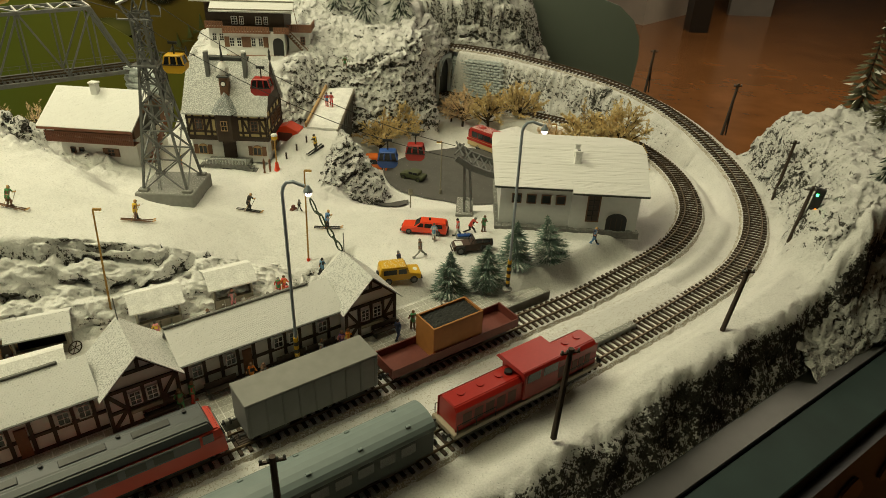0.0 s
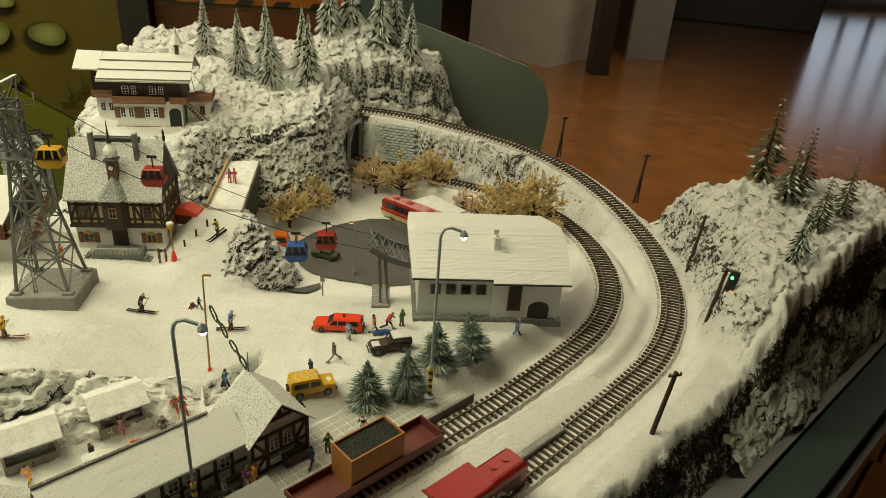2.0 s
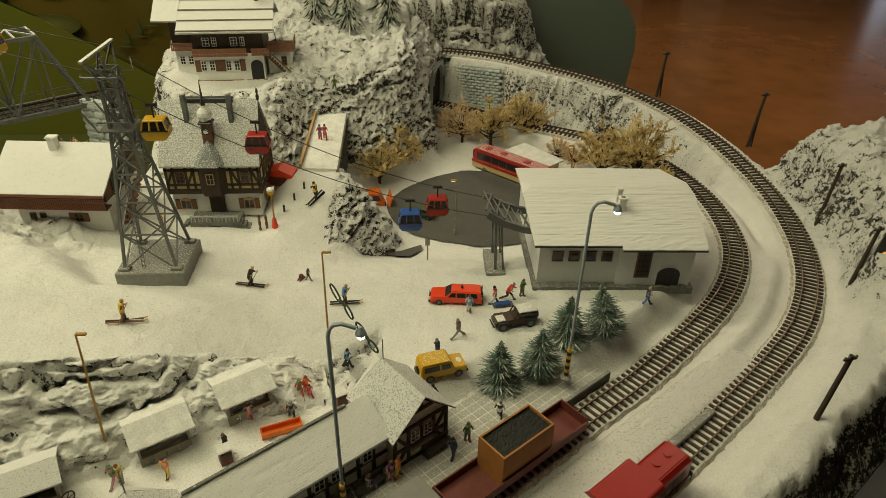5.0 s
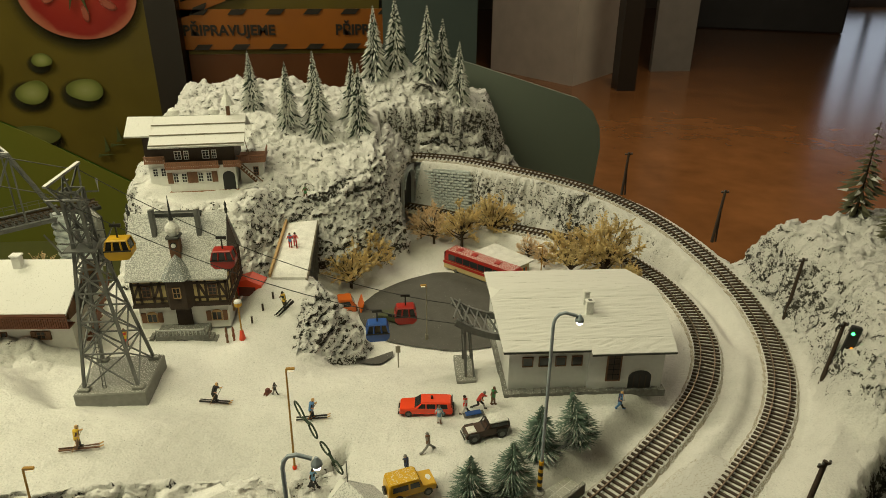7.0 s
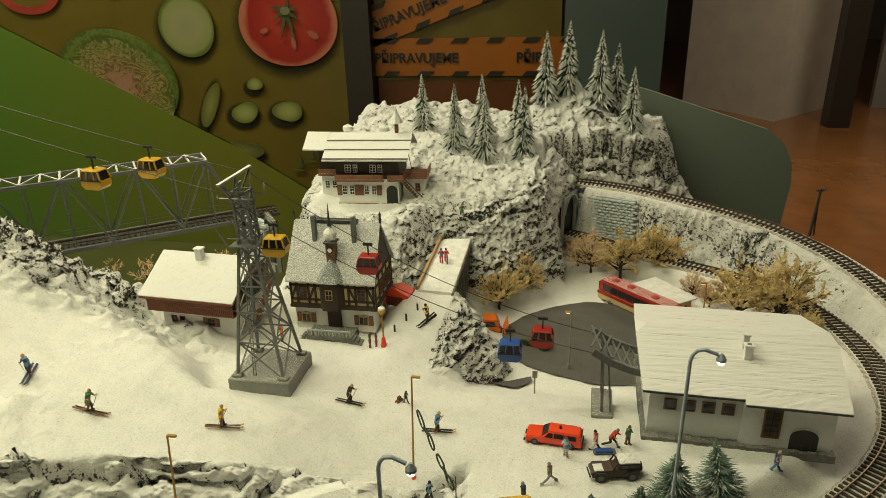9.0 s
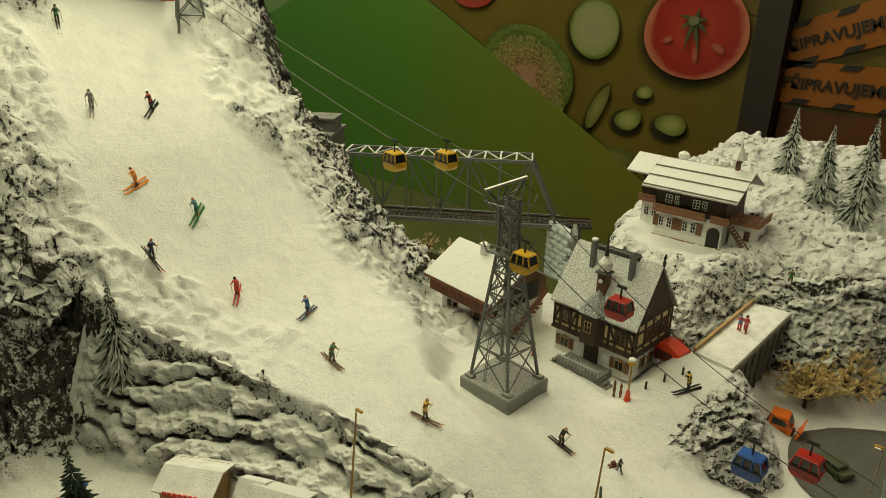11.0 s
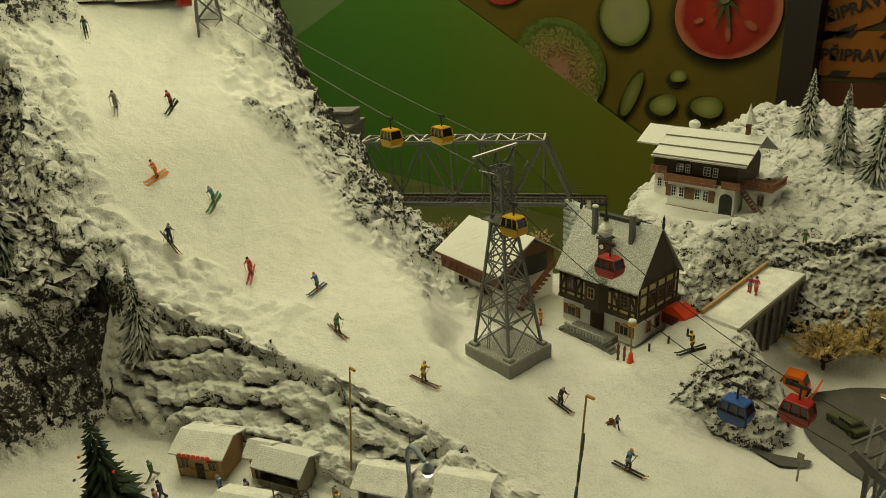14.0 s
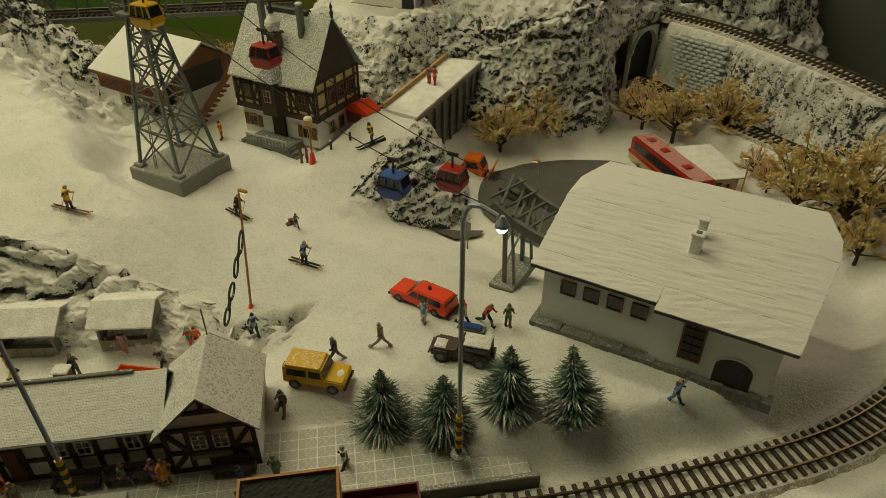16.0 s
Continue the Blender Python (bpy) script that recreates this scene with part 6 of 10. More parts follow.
def town_house():
    h = thing("town_house", pose(-0.3055, 0.792, 0.009, 0, 0, 0), "half-timbered town house with steep snowy roof and clock turret", "house")
    W2, D = 0.053, 0.080
    wall_block("ground_floor", h, -W2, 0.002, W2, D, 0, 0.034, PLASTER)
    wall_block("upper_floor", h, -W2 - 0.003, -0.001, W2 + 0.003, D + 0.002, 0.034, 0.076, CREAM)
    wall_block("floor_band", h, -W2 - 0.0045, -0.0025, W2 + 0.0045, D + 0.003, 0.0325, 0.036, TIMBER)
    y = -0.0016
    segs = [((-0.056, 0.0375), (0.056, 0.0375)), ((-0.056, 0.0445), (0.056, 0.0445)), ((-0.056, 0.0640), (0.056, 0.0640)), ((-0.056, 0.0745), (0.056, 0.0745))]
    for x in (-0.0545, -0.046, -0.031, -0.022, 0.022, 0.031, 0.046, 0.0545):
        segs.append(((x, 0.037), (x, 0.075)))
    segs += [((-0.054, 0.046), (-0.047, 0.062)), ((0.054, 0.046), (0.047, 0.062)), ((-0.030, 0.046), (-0.023, 0.062)), ((0.030, 0.046), (0.023, 0.062))]
    beams(h, y, segs)
    for x in (-0.0385, 0.0385):
        window(h, x, 0.047, 0.010, 0.015, -0.0016, WOOD, 2, 3)
        bm = B()
        arch = [(x - 0.0065, 0.010)] + [(x - 0.0065 * math.cos(a), 0.020 + 0.005 * math.sin(a)) for a in [math.pi * i / 7 for i in range(8)]] + [(x + 0.0065, 0.010)]
        prism(bm, arch, 0.0005, 0.0025)
        f = part("window", bm, PALE_WOOD, h)
        for dx in (-0.0028, 0.0028):
            wall_block("pane", f, x + dx - 0.0022, 0.0, x + dx + 0.0022, 0.001, 0.0115, 0.0215, GLASS)
        for sx in (-1, 1):
            wall_block("shutter", h, x + sx * 0.0098 - 0.0027, 0.0004, x + sx * 0.0098 + 0.0027, 0.0022, 0.010, 0.0235, WOOD)
    # bay with pointed roof over the door
    bm = B()
    out = [(-0.017, 0.0), (-0.010, -0.012), (0.010, -0.012), (0.017, 0.0)]
    lo = [bm.verts.new((x, yy, 0.034)) for x, yy in out]
    hi = [bm.verts.new((x, yy, 0.074)) for x, yy in out]
    for i in range(3):
        bm.faces.new((lo[i], lo[i + 1], hi[i + 1], hi[i]))
    bm.faces.new(lo[::-1])
    bm.faces.new(hi)
    bmesh.ops.recalc_face_normals(bm, faces=bm.faces)
    bay = part("bay", bm, TIMBER, h, "dark wooden bay")
    window(bay, 0, 0.050, 0.009, 0.014, -0.0125, PALE_WOOD, 2, 2)
    bm = B()
    ring_ = [bm.verts.new((x * 1.2, yy * 1.25 - 0.001, 0.0735)) for x, yy in [(-0.018, 0.012)] + out + [(0.018, 0.012)]]
    apex = bm.verts.new((0, 0.004, 0.100))
    for i in range(len(ring_)):
        bm.faces.new((ring_[i], ring_[(i + 1) % len(ring_)], apex))
    bm.faces.new(ring_[::-1])
    bmesh.ops.recalc_face_normals(bm, faces=bm.faces)
    part("bay_roof", bm, BAY_SLATE, h, "pointed slate bay roof with snow")
    # door, stairs and terrace
    wall_block("door", h, -0.009, -0.0005, 0.009, 0.003, 0.006, 0.031, TIMBER)
    wall_block("terrace", h, -0.030, -0.026, 0.030, 0.004, -0.014, 0.0060, STONE, 0.0006)
    for sx in (-1, 1):
        for k in range(5):
            wall_block("step", h, sx * (0.030 + 0.0045 * k) - 0.00225 * (1 - sx) - 0.0022, -0.026, sx * (0.030 + 0.0045 * k) + 0.0045 - 0.00225 * (1 - sx) - 0.0022, -0.012, -0.014, 0.0040 - 0.0034 * k, STONE)
    bm = B()
    for x in range(-6, 7):
        box(bm, x * 0.0046 - 0.0006, -0.0258, 0.0060, x * 0.0046 + 0.0006, -0.0246, 0.0130)
    box(bm, -0.0285, -0.0262, 0.0125, 0.0285, -0.0242, 0.0142)
    part("balustrade", bm, PALE_STONE, h)
    bm = B()
    prism(bm, [(-0.013, -0.013)] + [(-0.013 * math.cos(a), -0.009 + 0.010 * math.sin(a)) for a in [math.pi * i / 8 for i in range(9)]] + [(0.013, -0.013)], -0.0266, -0.0256)
    part("cellar_arch", bm, BLACK, h)
    # roof
    ez, rz, ry = 0.0715, 0.138, 0.040
    for q in ([(-0.059, -0.007, ez), (0.059, -0.007, ez), (0.057, ry, rz), (-0.057, ry, rz)], [(-0.057, ry, rz), (0.057, ry, rz), (0.059, D + 0.009, ez), (-0.059, D + 0.009, ez)]):
        snow_slab("roof", q, 0.0018, ROOF_TILE, h, "steep grey tiles dusted with snow", cells=16, rough=0.0007)
    for x0, x1 in ((-W2 - 0.0032, -W2 - 0.0022), (W2 + 0.0022, W2 + 0.0032)):
        bm = B()
        bm.faces.new([bm.verts.new((x0, p[0], p[1])) for p in ((0.0, 0.074), (D, 0.074), (ry, 0.1345))])
        r = bmesh.ops.extrude_face_region(bm, geom=bm.faces[:])
        bmesh.ops.translate(bm, verts=[v for v in r["geom"] if isinstance(v, bmesh.types.BMVert)], vec=(x1 - x0, 0, 0))
        bmesh.ops.recalc_face_normals(bm, faces=bm.faces)
        part("gable", bm, TIMBER, h, "dark boarded gable")
    # right side wall beams and windows
    for yy in (0.001, 0.018, 0.036, 0.054, 0.072, 0.080):
        wall_block("beam", h, W2 + 0.0028, yy - 0.0012, W2 + 0.0044, yy + 0.0012, 0.036, 0.076, TIMBER)
    for zz in (0.0385, 0.046, 0.064, 0.0748):
        wall_block("beam", h, W2 + 0.0028, 0.0, W2 + 0.0043, 0.081, zz - 0.0012, zz + 0.0012, TIMBER)
    for yy in (0.027, 0.045, 0.063):
        window(h, yy, 0.048, 0.010, 0.014, W2 + 0.0036, WOOD, 2, 3, side=1)
        window(h, yy, 0.010, 0.009, 0.014, W2 + 0.0006, PALE_WOOD, 2, 2, side=1)
    for x in (-0.026, 0.026):
        c = wall_block("chimney", h, x - 0.0028, 0.023, x + 0.0028, 0.030, 0.106, 0.148, GREY_METAL, 0.0006)
        bm = B()
        bmesh.ops.create_uvsphere(bm, u_segments=8, v_segments=6, radius=0.0042, matrix=Matrix.Translation((x, 0.0265, 0.1495)) @ Matrix.Diagonal((1, 1, 0.5, 1)))
        part("snow_cap", bm, WHITE, c)
    bm = B()
    box(bm, -0.028, 0.036, 0.134, 0.028, 0.044, 0.140, bevel=0.001)
    part("ridge_board", bm, DARK_METAL, h)
    # clock turret with onion and spire
    t = wall_block("turret", h, -0.0058, 0.006, 0.0058, 0.0175, 0.084, 0.1185, WOOD, 0.0004)
    bm = B()
    rod(bm, (0, 0.0056, 0.1105), (0, 0.0048, 0.1105), 0.0038, 16)
    part("clock_face", bm, BLACK, t)
    bm = B()
    rod(bm, (0, 0.0050, 0.1105), (0, 0.0044, 0.1105), 0.0028, 16)
    part("dial", bm, WHITE, t)
    wall_block("turret_roof", t, -0.0080, 0.0038, 0.0080, 0.0198, 0.1185, 0.1215, DARK_METAL, 0.0008)
    bm = B()
    lathe(bm, [(0.0056, 0.1215), (0.0070, 0.124), (0.0086, 0.1285), (0.0080, 0.1325), (0.0052, 0.136), (0.0028, 0.1385), (0.0030, 0.1405)], 14, 0, 0.0118)
    part("onion_dome", bm, WHITE, t, "onion dome white with snow")
    bm = B()
    lathe(bm, [(0.0024, 0.1395), (0.0030, 0.1415), (0.0016, 0.147), (0.0012, 0.155), (0.0005, 0.167), (0.0002, 0.171)], 10, 0, 0.0118)
    part("spire", bm, DARK_METAL, t, "dark spire")
    for x in (-0.057, 0.057):
        bm = B()
        lathe(bm, [(0.0014, 0.136), (0.0022, 0.141), (0.0010, 0.144), (0.0018, 0.147), (0.0003, 0.152)], 8, x, ry)
        part("finial", bm, DARK_METAL, h)


town_house()


def plain_gable(parent, x0, x1, y0, y1, yr, ze, zr, m, name="gable"):
    """Triangles under a roof whose ridge runs along x."""
    for xa, xb in ((x0, x0 + 0.001), (x1 - 0.001, x1)):
        bm = B()
        bm.faces.new([bm.verts.new((xa, p[0], p[1])) for p in ((y0, ze), (y1, ze), (yr, zr))])
        r = bmesh.ops.extrude_face_region(bm, geom=bm.faces[:])
        bmesh.ops.translate(bm, verts=[v for v in r["geom"] if isinstance(v, bmesh.types.BMVert)], vec=(xb - xa, 0, 0))
        bmesh.ops.recalc_face_normals(bm, faces=bm.faces)
        part(name, bm, m, parent)


def balcony(parent, x0, x1, y, z, h, m=RED_WOOD, depth=0.009):
    b = wall_block("balcony", parent, x0, y, x1, y + depth, z - 0.0012, z, m)
    wall_block("rail", b, x0, y - 0.0008, x1, y + 0.0008, z + h - 0.0012, z + h, m)
    n = int((x1 - x0) / 0.0026)
    for i in range(n):
        x = x0 + (i + 0.5) * (x1 - x0) / n
        wall_block("baluster", b, x - 0.0010, y - 0.0004, x + 0.0010, y + 0.0004, z, z + h - 0.001, m)


CHALET_WOOD = mat("rosy_brown_wood", color=(0.27, 0.125, 0.070), rough=0.65, grain=0.25, scale=400, bump=0.2)


def chalet():
    c = thing("chalet", pose(-0.328, 1.062, 0.104, 0, 0, 4), "alpine chalet with white ground floor and snowy board roof", "chalet")
    wall_block("ground_floor", c, -0.052, 0, 0.046, 0.075, -0.018, 0.030, PLASTER)
    wall_block("side_floor", c, -0.085, 0.022, -0.051, 0.075, -0.014, 0.034, PLASTER)
    wall_block("upper_floor", c, -0.054, -0.002, 0.048, 0.075, 0.030, 0.062, TIMBER)
    wall_block("side_upper", c, -0.087, 0.020, -0.053, 0.075, 0.034, 0.072, TIMBER)
    wall_block("plinth", c, -0.054, -0.002, 0.048, 0.004, -0.020, -0.0105, CHALET_WOOD)
    for x in (-0.036, 0.000):
        for dx in (-0.006, 0.006):
            window(c, x + dx, 0.004, 0.008, 0.015, -0.0006, WHITE, 2, 3)
        for sx in (-1, 1):
            wall_block("shutter", c, x + sx * 0.0145 - 0.004, -0.0012, x + sx * 0.0145 + 0.004, 0.0006, 0.003, 0.0200, WOOD)
    bm = B()
    prism(bm, [(0.026, -0.014)] + [(0.035 - 0.009 * math.cos(a), 0.011 + 0.008 * math.sin(a)) for a in [math.pi * i / 8 for i in range(9)]] + [(0.044, -0.014)], -0.0008, 0.002)
    part("archway", bm, BLACK, c)
    for x in (-0.034, 0.006):
        window(c, x, 0.041, 0.010, 0.013, -0.0026, WHITE, 2, 3)
        window(c, x + 0.012, 0.041, 0.007, 0.013, -0.0026, WHITE, 2, 3)
    balcony(c, -0.054, 0.024, -0.011, 0.029, 0.0105, CHALET_WOOD)
    balcony(c, 0.030, 0.056, -0.009, 0.029, 0.0095, CHALET_WOOD)
    for x in (-0.076, -0.064):
        window(c, x, 0.008, 0.008, 0.013, 0.0214, WHITE, 2, 3)
    balcony(c, -0.088, -0.056, 0.012, 0.032, 0.0105, CHALET_WOOD)
    for q, nm in (([(-0.070, -0.022, 0.066), (0.066, -0.022, 0.066), (0.066, 0.038, 0.097), (-0.070, 0.038, 0.097)], "roof"), ([(-0.106, 0.000, 0.078), (-0.069, 0.000, 0.0775), (-0.069, 0.038, 0.0975), (-0.106, 0.038, 0.0985)], "roof"), ([(-0.106, 0.038, 0.0985), (0.066, 0.038, 0.097), (0.066, 0.088, 0.070), (-0.106, 0.088, 0.070)], "roof")):
        snow_slab(nm, q, 0.0022, ROOF_SNOW, c, "board roof under snow", cells=10, rough=0.0010)
    for k in range(3):
        wall_block("roof_board", c, -0.070, -0.021 + k * 0.0195, 0.066, -0.0195 + k * 0.0195, 0.0675 + k * 0.0101, 0.0690 + k * 0.0101, GREY_WOOD)
    plain_gable(c, -0.054, 0.048, -0.002, 0.075, 0.038, 0.062, 0.094, TIMBER)
    for x, y in ((-0.042, 0.050), (0.018, 0.046)):
        bm = B()
        bmesh.ops.create_icosphere(bm, subdivisions=2, radius=0.008, matrix=Matrix.Translation((x, y, 0.100)) @ Matrix.Diagonal((1.1, 0.8, 0.9, 1)))
        rng = random.Random(3)
        for v in bm.verts:
            v.co += Vector((rng.uniform(-1, 1), rng.uniform(-1, 1), rng.uniform(-1, 1))) * 0.0012
        part("snowy_chimney", bm, WHITE, c)
    bel = wall_block("belfry", c, 0.0378, 0.0358, 0.0432, 0.0412, 0.090, 0.112, WOOD)
    bm = B()
    lathe(bm, [(0.011, 0.112), (0.0075, 0.119), (0.003, 0.128), (0.0006, 0.138)], 8, 0.0405, 0.0385)
    part("belfry_roof", bm, WHITE, bel, "pointed snowy belfry roof")
    # annexe with terrace and outer stair
    wall_block("annexe", c, 0.050, 0.020, 0.086, 0.062, -0.018, 0.026, PLASTER)
    wall_block("terrace", c, 0.046, 0.014, 0.090, 0.066, 0.026, 0.029, CHALET_WOOD)
    bm = B()
    for i in range(14):
        box(bm, 0.0465 + i * 0.0033, 0.0140, 0.029, 0.0480 + i * 0.0033, 0.0150, 0.037)
    box(bm, 0.046, 0.0136, 0.0365, 0.091, 0.0154, 0.0385)
    for i in range(15):
        box(bm, 0.0892, 0.015 + i * 0.0034, 0.029, 0.0902, 0.0165 + i * 0.0034, 0.037)
    box(bm, 0.0888, 0.014, 0.0365, 0.0906, 0.066, 0.0385)
    part("railing", bm, CHALET_WOOD, c)
    window(c, 0.074, 0.004, 0.008, 0.014, 0.0196, CHALET_WOOD, 2, 3)
    stair = thing_part("stair", c)
    for k in range(11):
        wall_block("tread", stair, 0.050 + k * 0.0032, 0.006, 0.0530 + k * 0.0032, 0.014, 0.024 - k * 0.0038, 0.0255 - k * 0.0038, WOOD)
    bm = B()
    bar(bm, (0.048, 0.005, 0.036), (0.084, 0.005, -0.002), 0.0014)
    bar(bm, (0.048, 0.006, 0.026), (0.084, 0.006, -0.014), 0.0018)
    part("handrail", bm, WOOD, stair)
    bm = B()
    rod(bm, (0.068, 0.016, 0.03), (0.060, 0.012, 0.080), 0.0006, 6)
    part("flagpole", bm, WOOD, c)


chalet()


def farm_house():
    c = thing("farmhouse", pose(-0.474, 0.752, 0.013, 0, 0, -4), "white farmhouse with brown balcony and snowy roof", "house")
    wall_block("wall", c, -0.052, 0.004, 0.055, 0.090, -0.006, 0.052, PLASTER)
    wall_block("loft", c, -0.056, 0.002, 0.056, 0.092, 0.040, 0.066, WOOD)
    balcony(c, -0.062, 0.060, -0.010, 0.036, 0.014, RED_WOOD, 0.014)
    for x in (-0.036, -0.024):
        window(c, x, 0.014, 0.007, 0.009, 0.0034, WOOD, 1, 1)
    window(c, 0.018, 0.013, 0.011, 0.011, 0.0034, WOOD, 2, 2)
    shutters(c, 0.018, 0.013, 0.011, 0.011, 0.0034, WOOD)
    for q in ([(-0.068, -0.016, 0.058), (0.064, -0.016, 0.058), (0.064, 0.048, 0.094), (-0.068, 0.048, 0.094)], [(-0.068, 0.048, 0.094), (0.064, 0.048, 0.094), (0.064, 0.104, 0.060), (-0.068, 0.104, 0.060)]):
        snow_slab("roof", q, 0.0024, ROOF_SNOW, c, "thick snow on the roof", cells=12, rough=0.0009)
    wall_block("eave_board", c, -0.067, -0.0165, 0.063, -0.0150, 0.0540, 0.0572, RED_WOOD)
    plain_gable(c, -0.0565, 0.0565, 0.002, 0.092, 0.048, 0.066, 0.088, WOOD)
    ch = wall_block("chimney", c, -0.014, 0.036, -0.004, 0.044, 0.084, 0.102, PLASTER, 0.0006)
    wall_block("cap", ch, -0.0152, 0.0348, -0.0028, 0.0452, 0.102, 0.1045, WHITE, 0.0008)
    # gable opening, a black panel in place of its inner shade, and outer stair on the right side
    wall_block("loft_opening", c, 0.0565, 0.020, 0.0575, 0.076, 0.040, 0.066, BLACK)
    st = thing_part("stair", c)
    for k in range(9):
        wall_block("tread", st, 0.058, 0.020 + k * 0.006, 0.068, 0.026 + k * 0.006, 0.000 + k * 0.0042, 0.0016 + k * 0.0042, RED_WOOD)
    bm = B()
    slab(bm, [(0.069, 0.016, 0.016), (0.069, 0.080, 0.060), (0.069, 0.080, 0.050), (0.069, 0.016, 0.004)], 0.0014)
    part("stair_board", bm, RED_WOOD, st)


farm_house()


def pylon():
    t = thing("cable_car_pylon", pose(-0.344, 0.678, 0.008, 0, 0, 0), "grey steel lattice cable car pylon on a concrete plinth", "pylon")
    pl = wall_block("plinth", t, -0.036, -0.035, 0.036, 0.035, -0.006, 0.017, CONCRETE, 0.0012)
    H = 0.225
    half = lambda z: 0.027 - 0.0185 * min(1, z / 0.15) - (0.001 if z > 0.15 else 0)
    cx = lambda z: -0.006 * z / H
    cor = ((-1, -1), (1, -1), (1, 1), (-1, 1))

    def P(i, z):
        return (cx(z) + cor[i][0] * half(z), cor[i][1] * half(z), z + 0.017)

    lv = [0, 0.040, 0.075, 0.105, 0.130, 0.150, 0.170, 0.190, 0.208]
    for i in range(4):
        bm = B()
        tube(bm, [P(i, a) for a in lv], 0.0019, 4)
        part("leg", bm, GREY_METAL, t)
        f = wall_block("foot", t, P(i, 0)[0] - 0.006, P(i, 0)[1] - 0.004, P(i, 0)[0] + 0.006, P(i, 0)[1] + 0.004, 0.016, 0.0205, CONCRETE, 0.001)
        for a, b in zip(lv[:-1], lv[1:]):
            j = (i + 1) % 4
            for p, q in ((P(i, a), P(j, b)), (P(j, a), P(i, b))):
                bm = B()
                bar(bm, p, q, 0.0014)
                part("brace", bm, GREY_METAL, t)
            bm = B()
            bar(bm, P(i, b), P(j, b), 0.0015)
            part("strut", bm, GREY_METAL, t)
    # working platform with outriggers
    z = 0.150 + 0.017
    pf = wall_block("work_platform", t, -0.020, -0.016, 0.010, 0.016, z, z + 0.0014, GREY_METAL)
    for y in (-0.016, 0.016):
        bm = B()
        bar(bm, (-0.020, y, z), (-0.032, y, z + 0.020), 0.0013)
        bar(bm, (-0.020, y, z + 0.010), (0.010, y, z + 0.010), 0.0010)
        bar(bm, (0.010, y, z), (0.020, y, z + 0.018), 0.0013)
        part("outrigger", bm, GREY_METAL, pf)
    # head: cross arms that carry the cables
    zt = H + 0.006
    for y0 in (-0.012, 0.012):
        bm = B()
        tube(bm, [(-0.018, y0 * 2.2, zt - 0.004), (-0.026, y0, zt - 0.012), (0.014, y0, zt - 0.012), (0.008, y0 * 2.2, zt - 0.004)], 0.0012, 4)
        part("cross_arm", bm, GREY_METAL, t)
    for sx in (-0.012, 0.0):
        for p, q in (((sx, -0.008, zt - 0.014), (-0.013, -0.030, zt + 0.008)), ((sx, 0.008, zt - 0.014), (-0.003, 0.020, zt + 0.014)), ((sx, -0.008, zt - 0.014), (-0.008, -0.004, zt + 0.010))):
            bm = B()
            bar(bm, p, q, 0.0015)
            part("head_strut", bm, GREY_METAL, t)
    bm = B()
    bar(bm, (-0.013, -0.032, zt + 0.008), (-0.003, 0.022, zt + 0.014), 0.0035, 0.0022)
    part("head_beam", bm, mat("snowy_metal", color=(0.3, 0.3, 0.29), rough=0.6, grain=0.2, dust=0.4), t, "snow-topped head beam")
    bm = B()
    for x in (-0.0015, 0.0015):
        bar(bm, (-0.008 + x, -0.024, 0.017), (-0.008 + x, -0.009, 0.167), 0.0006)
    for k in range(30):
        zz = 0.02 + k * 0.0048
        y = -0.024 + 0.015 * (zz - 0.017) / 0.15
        bar(bm, (-0.0095, y, zz), (-0.0065, y, zz), 0.0005)
    part("ladder", bm, GREY_METAL, t)


pylon()


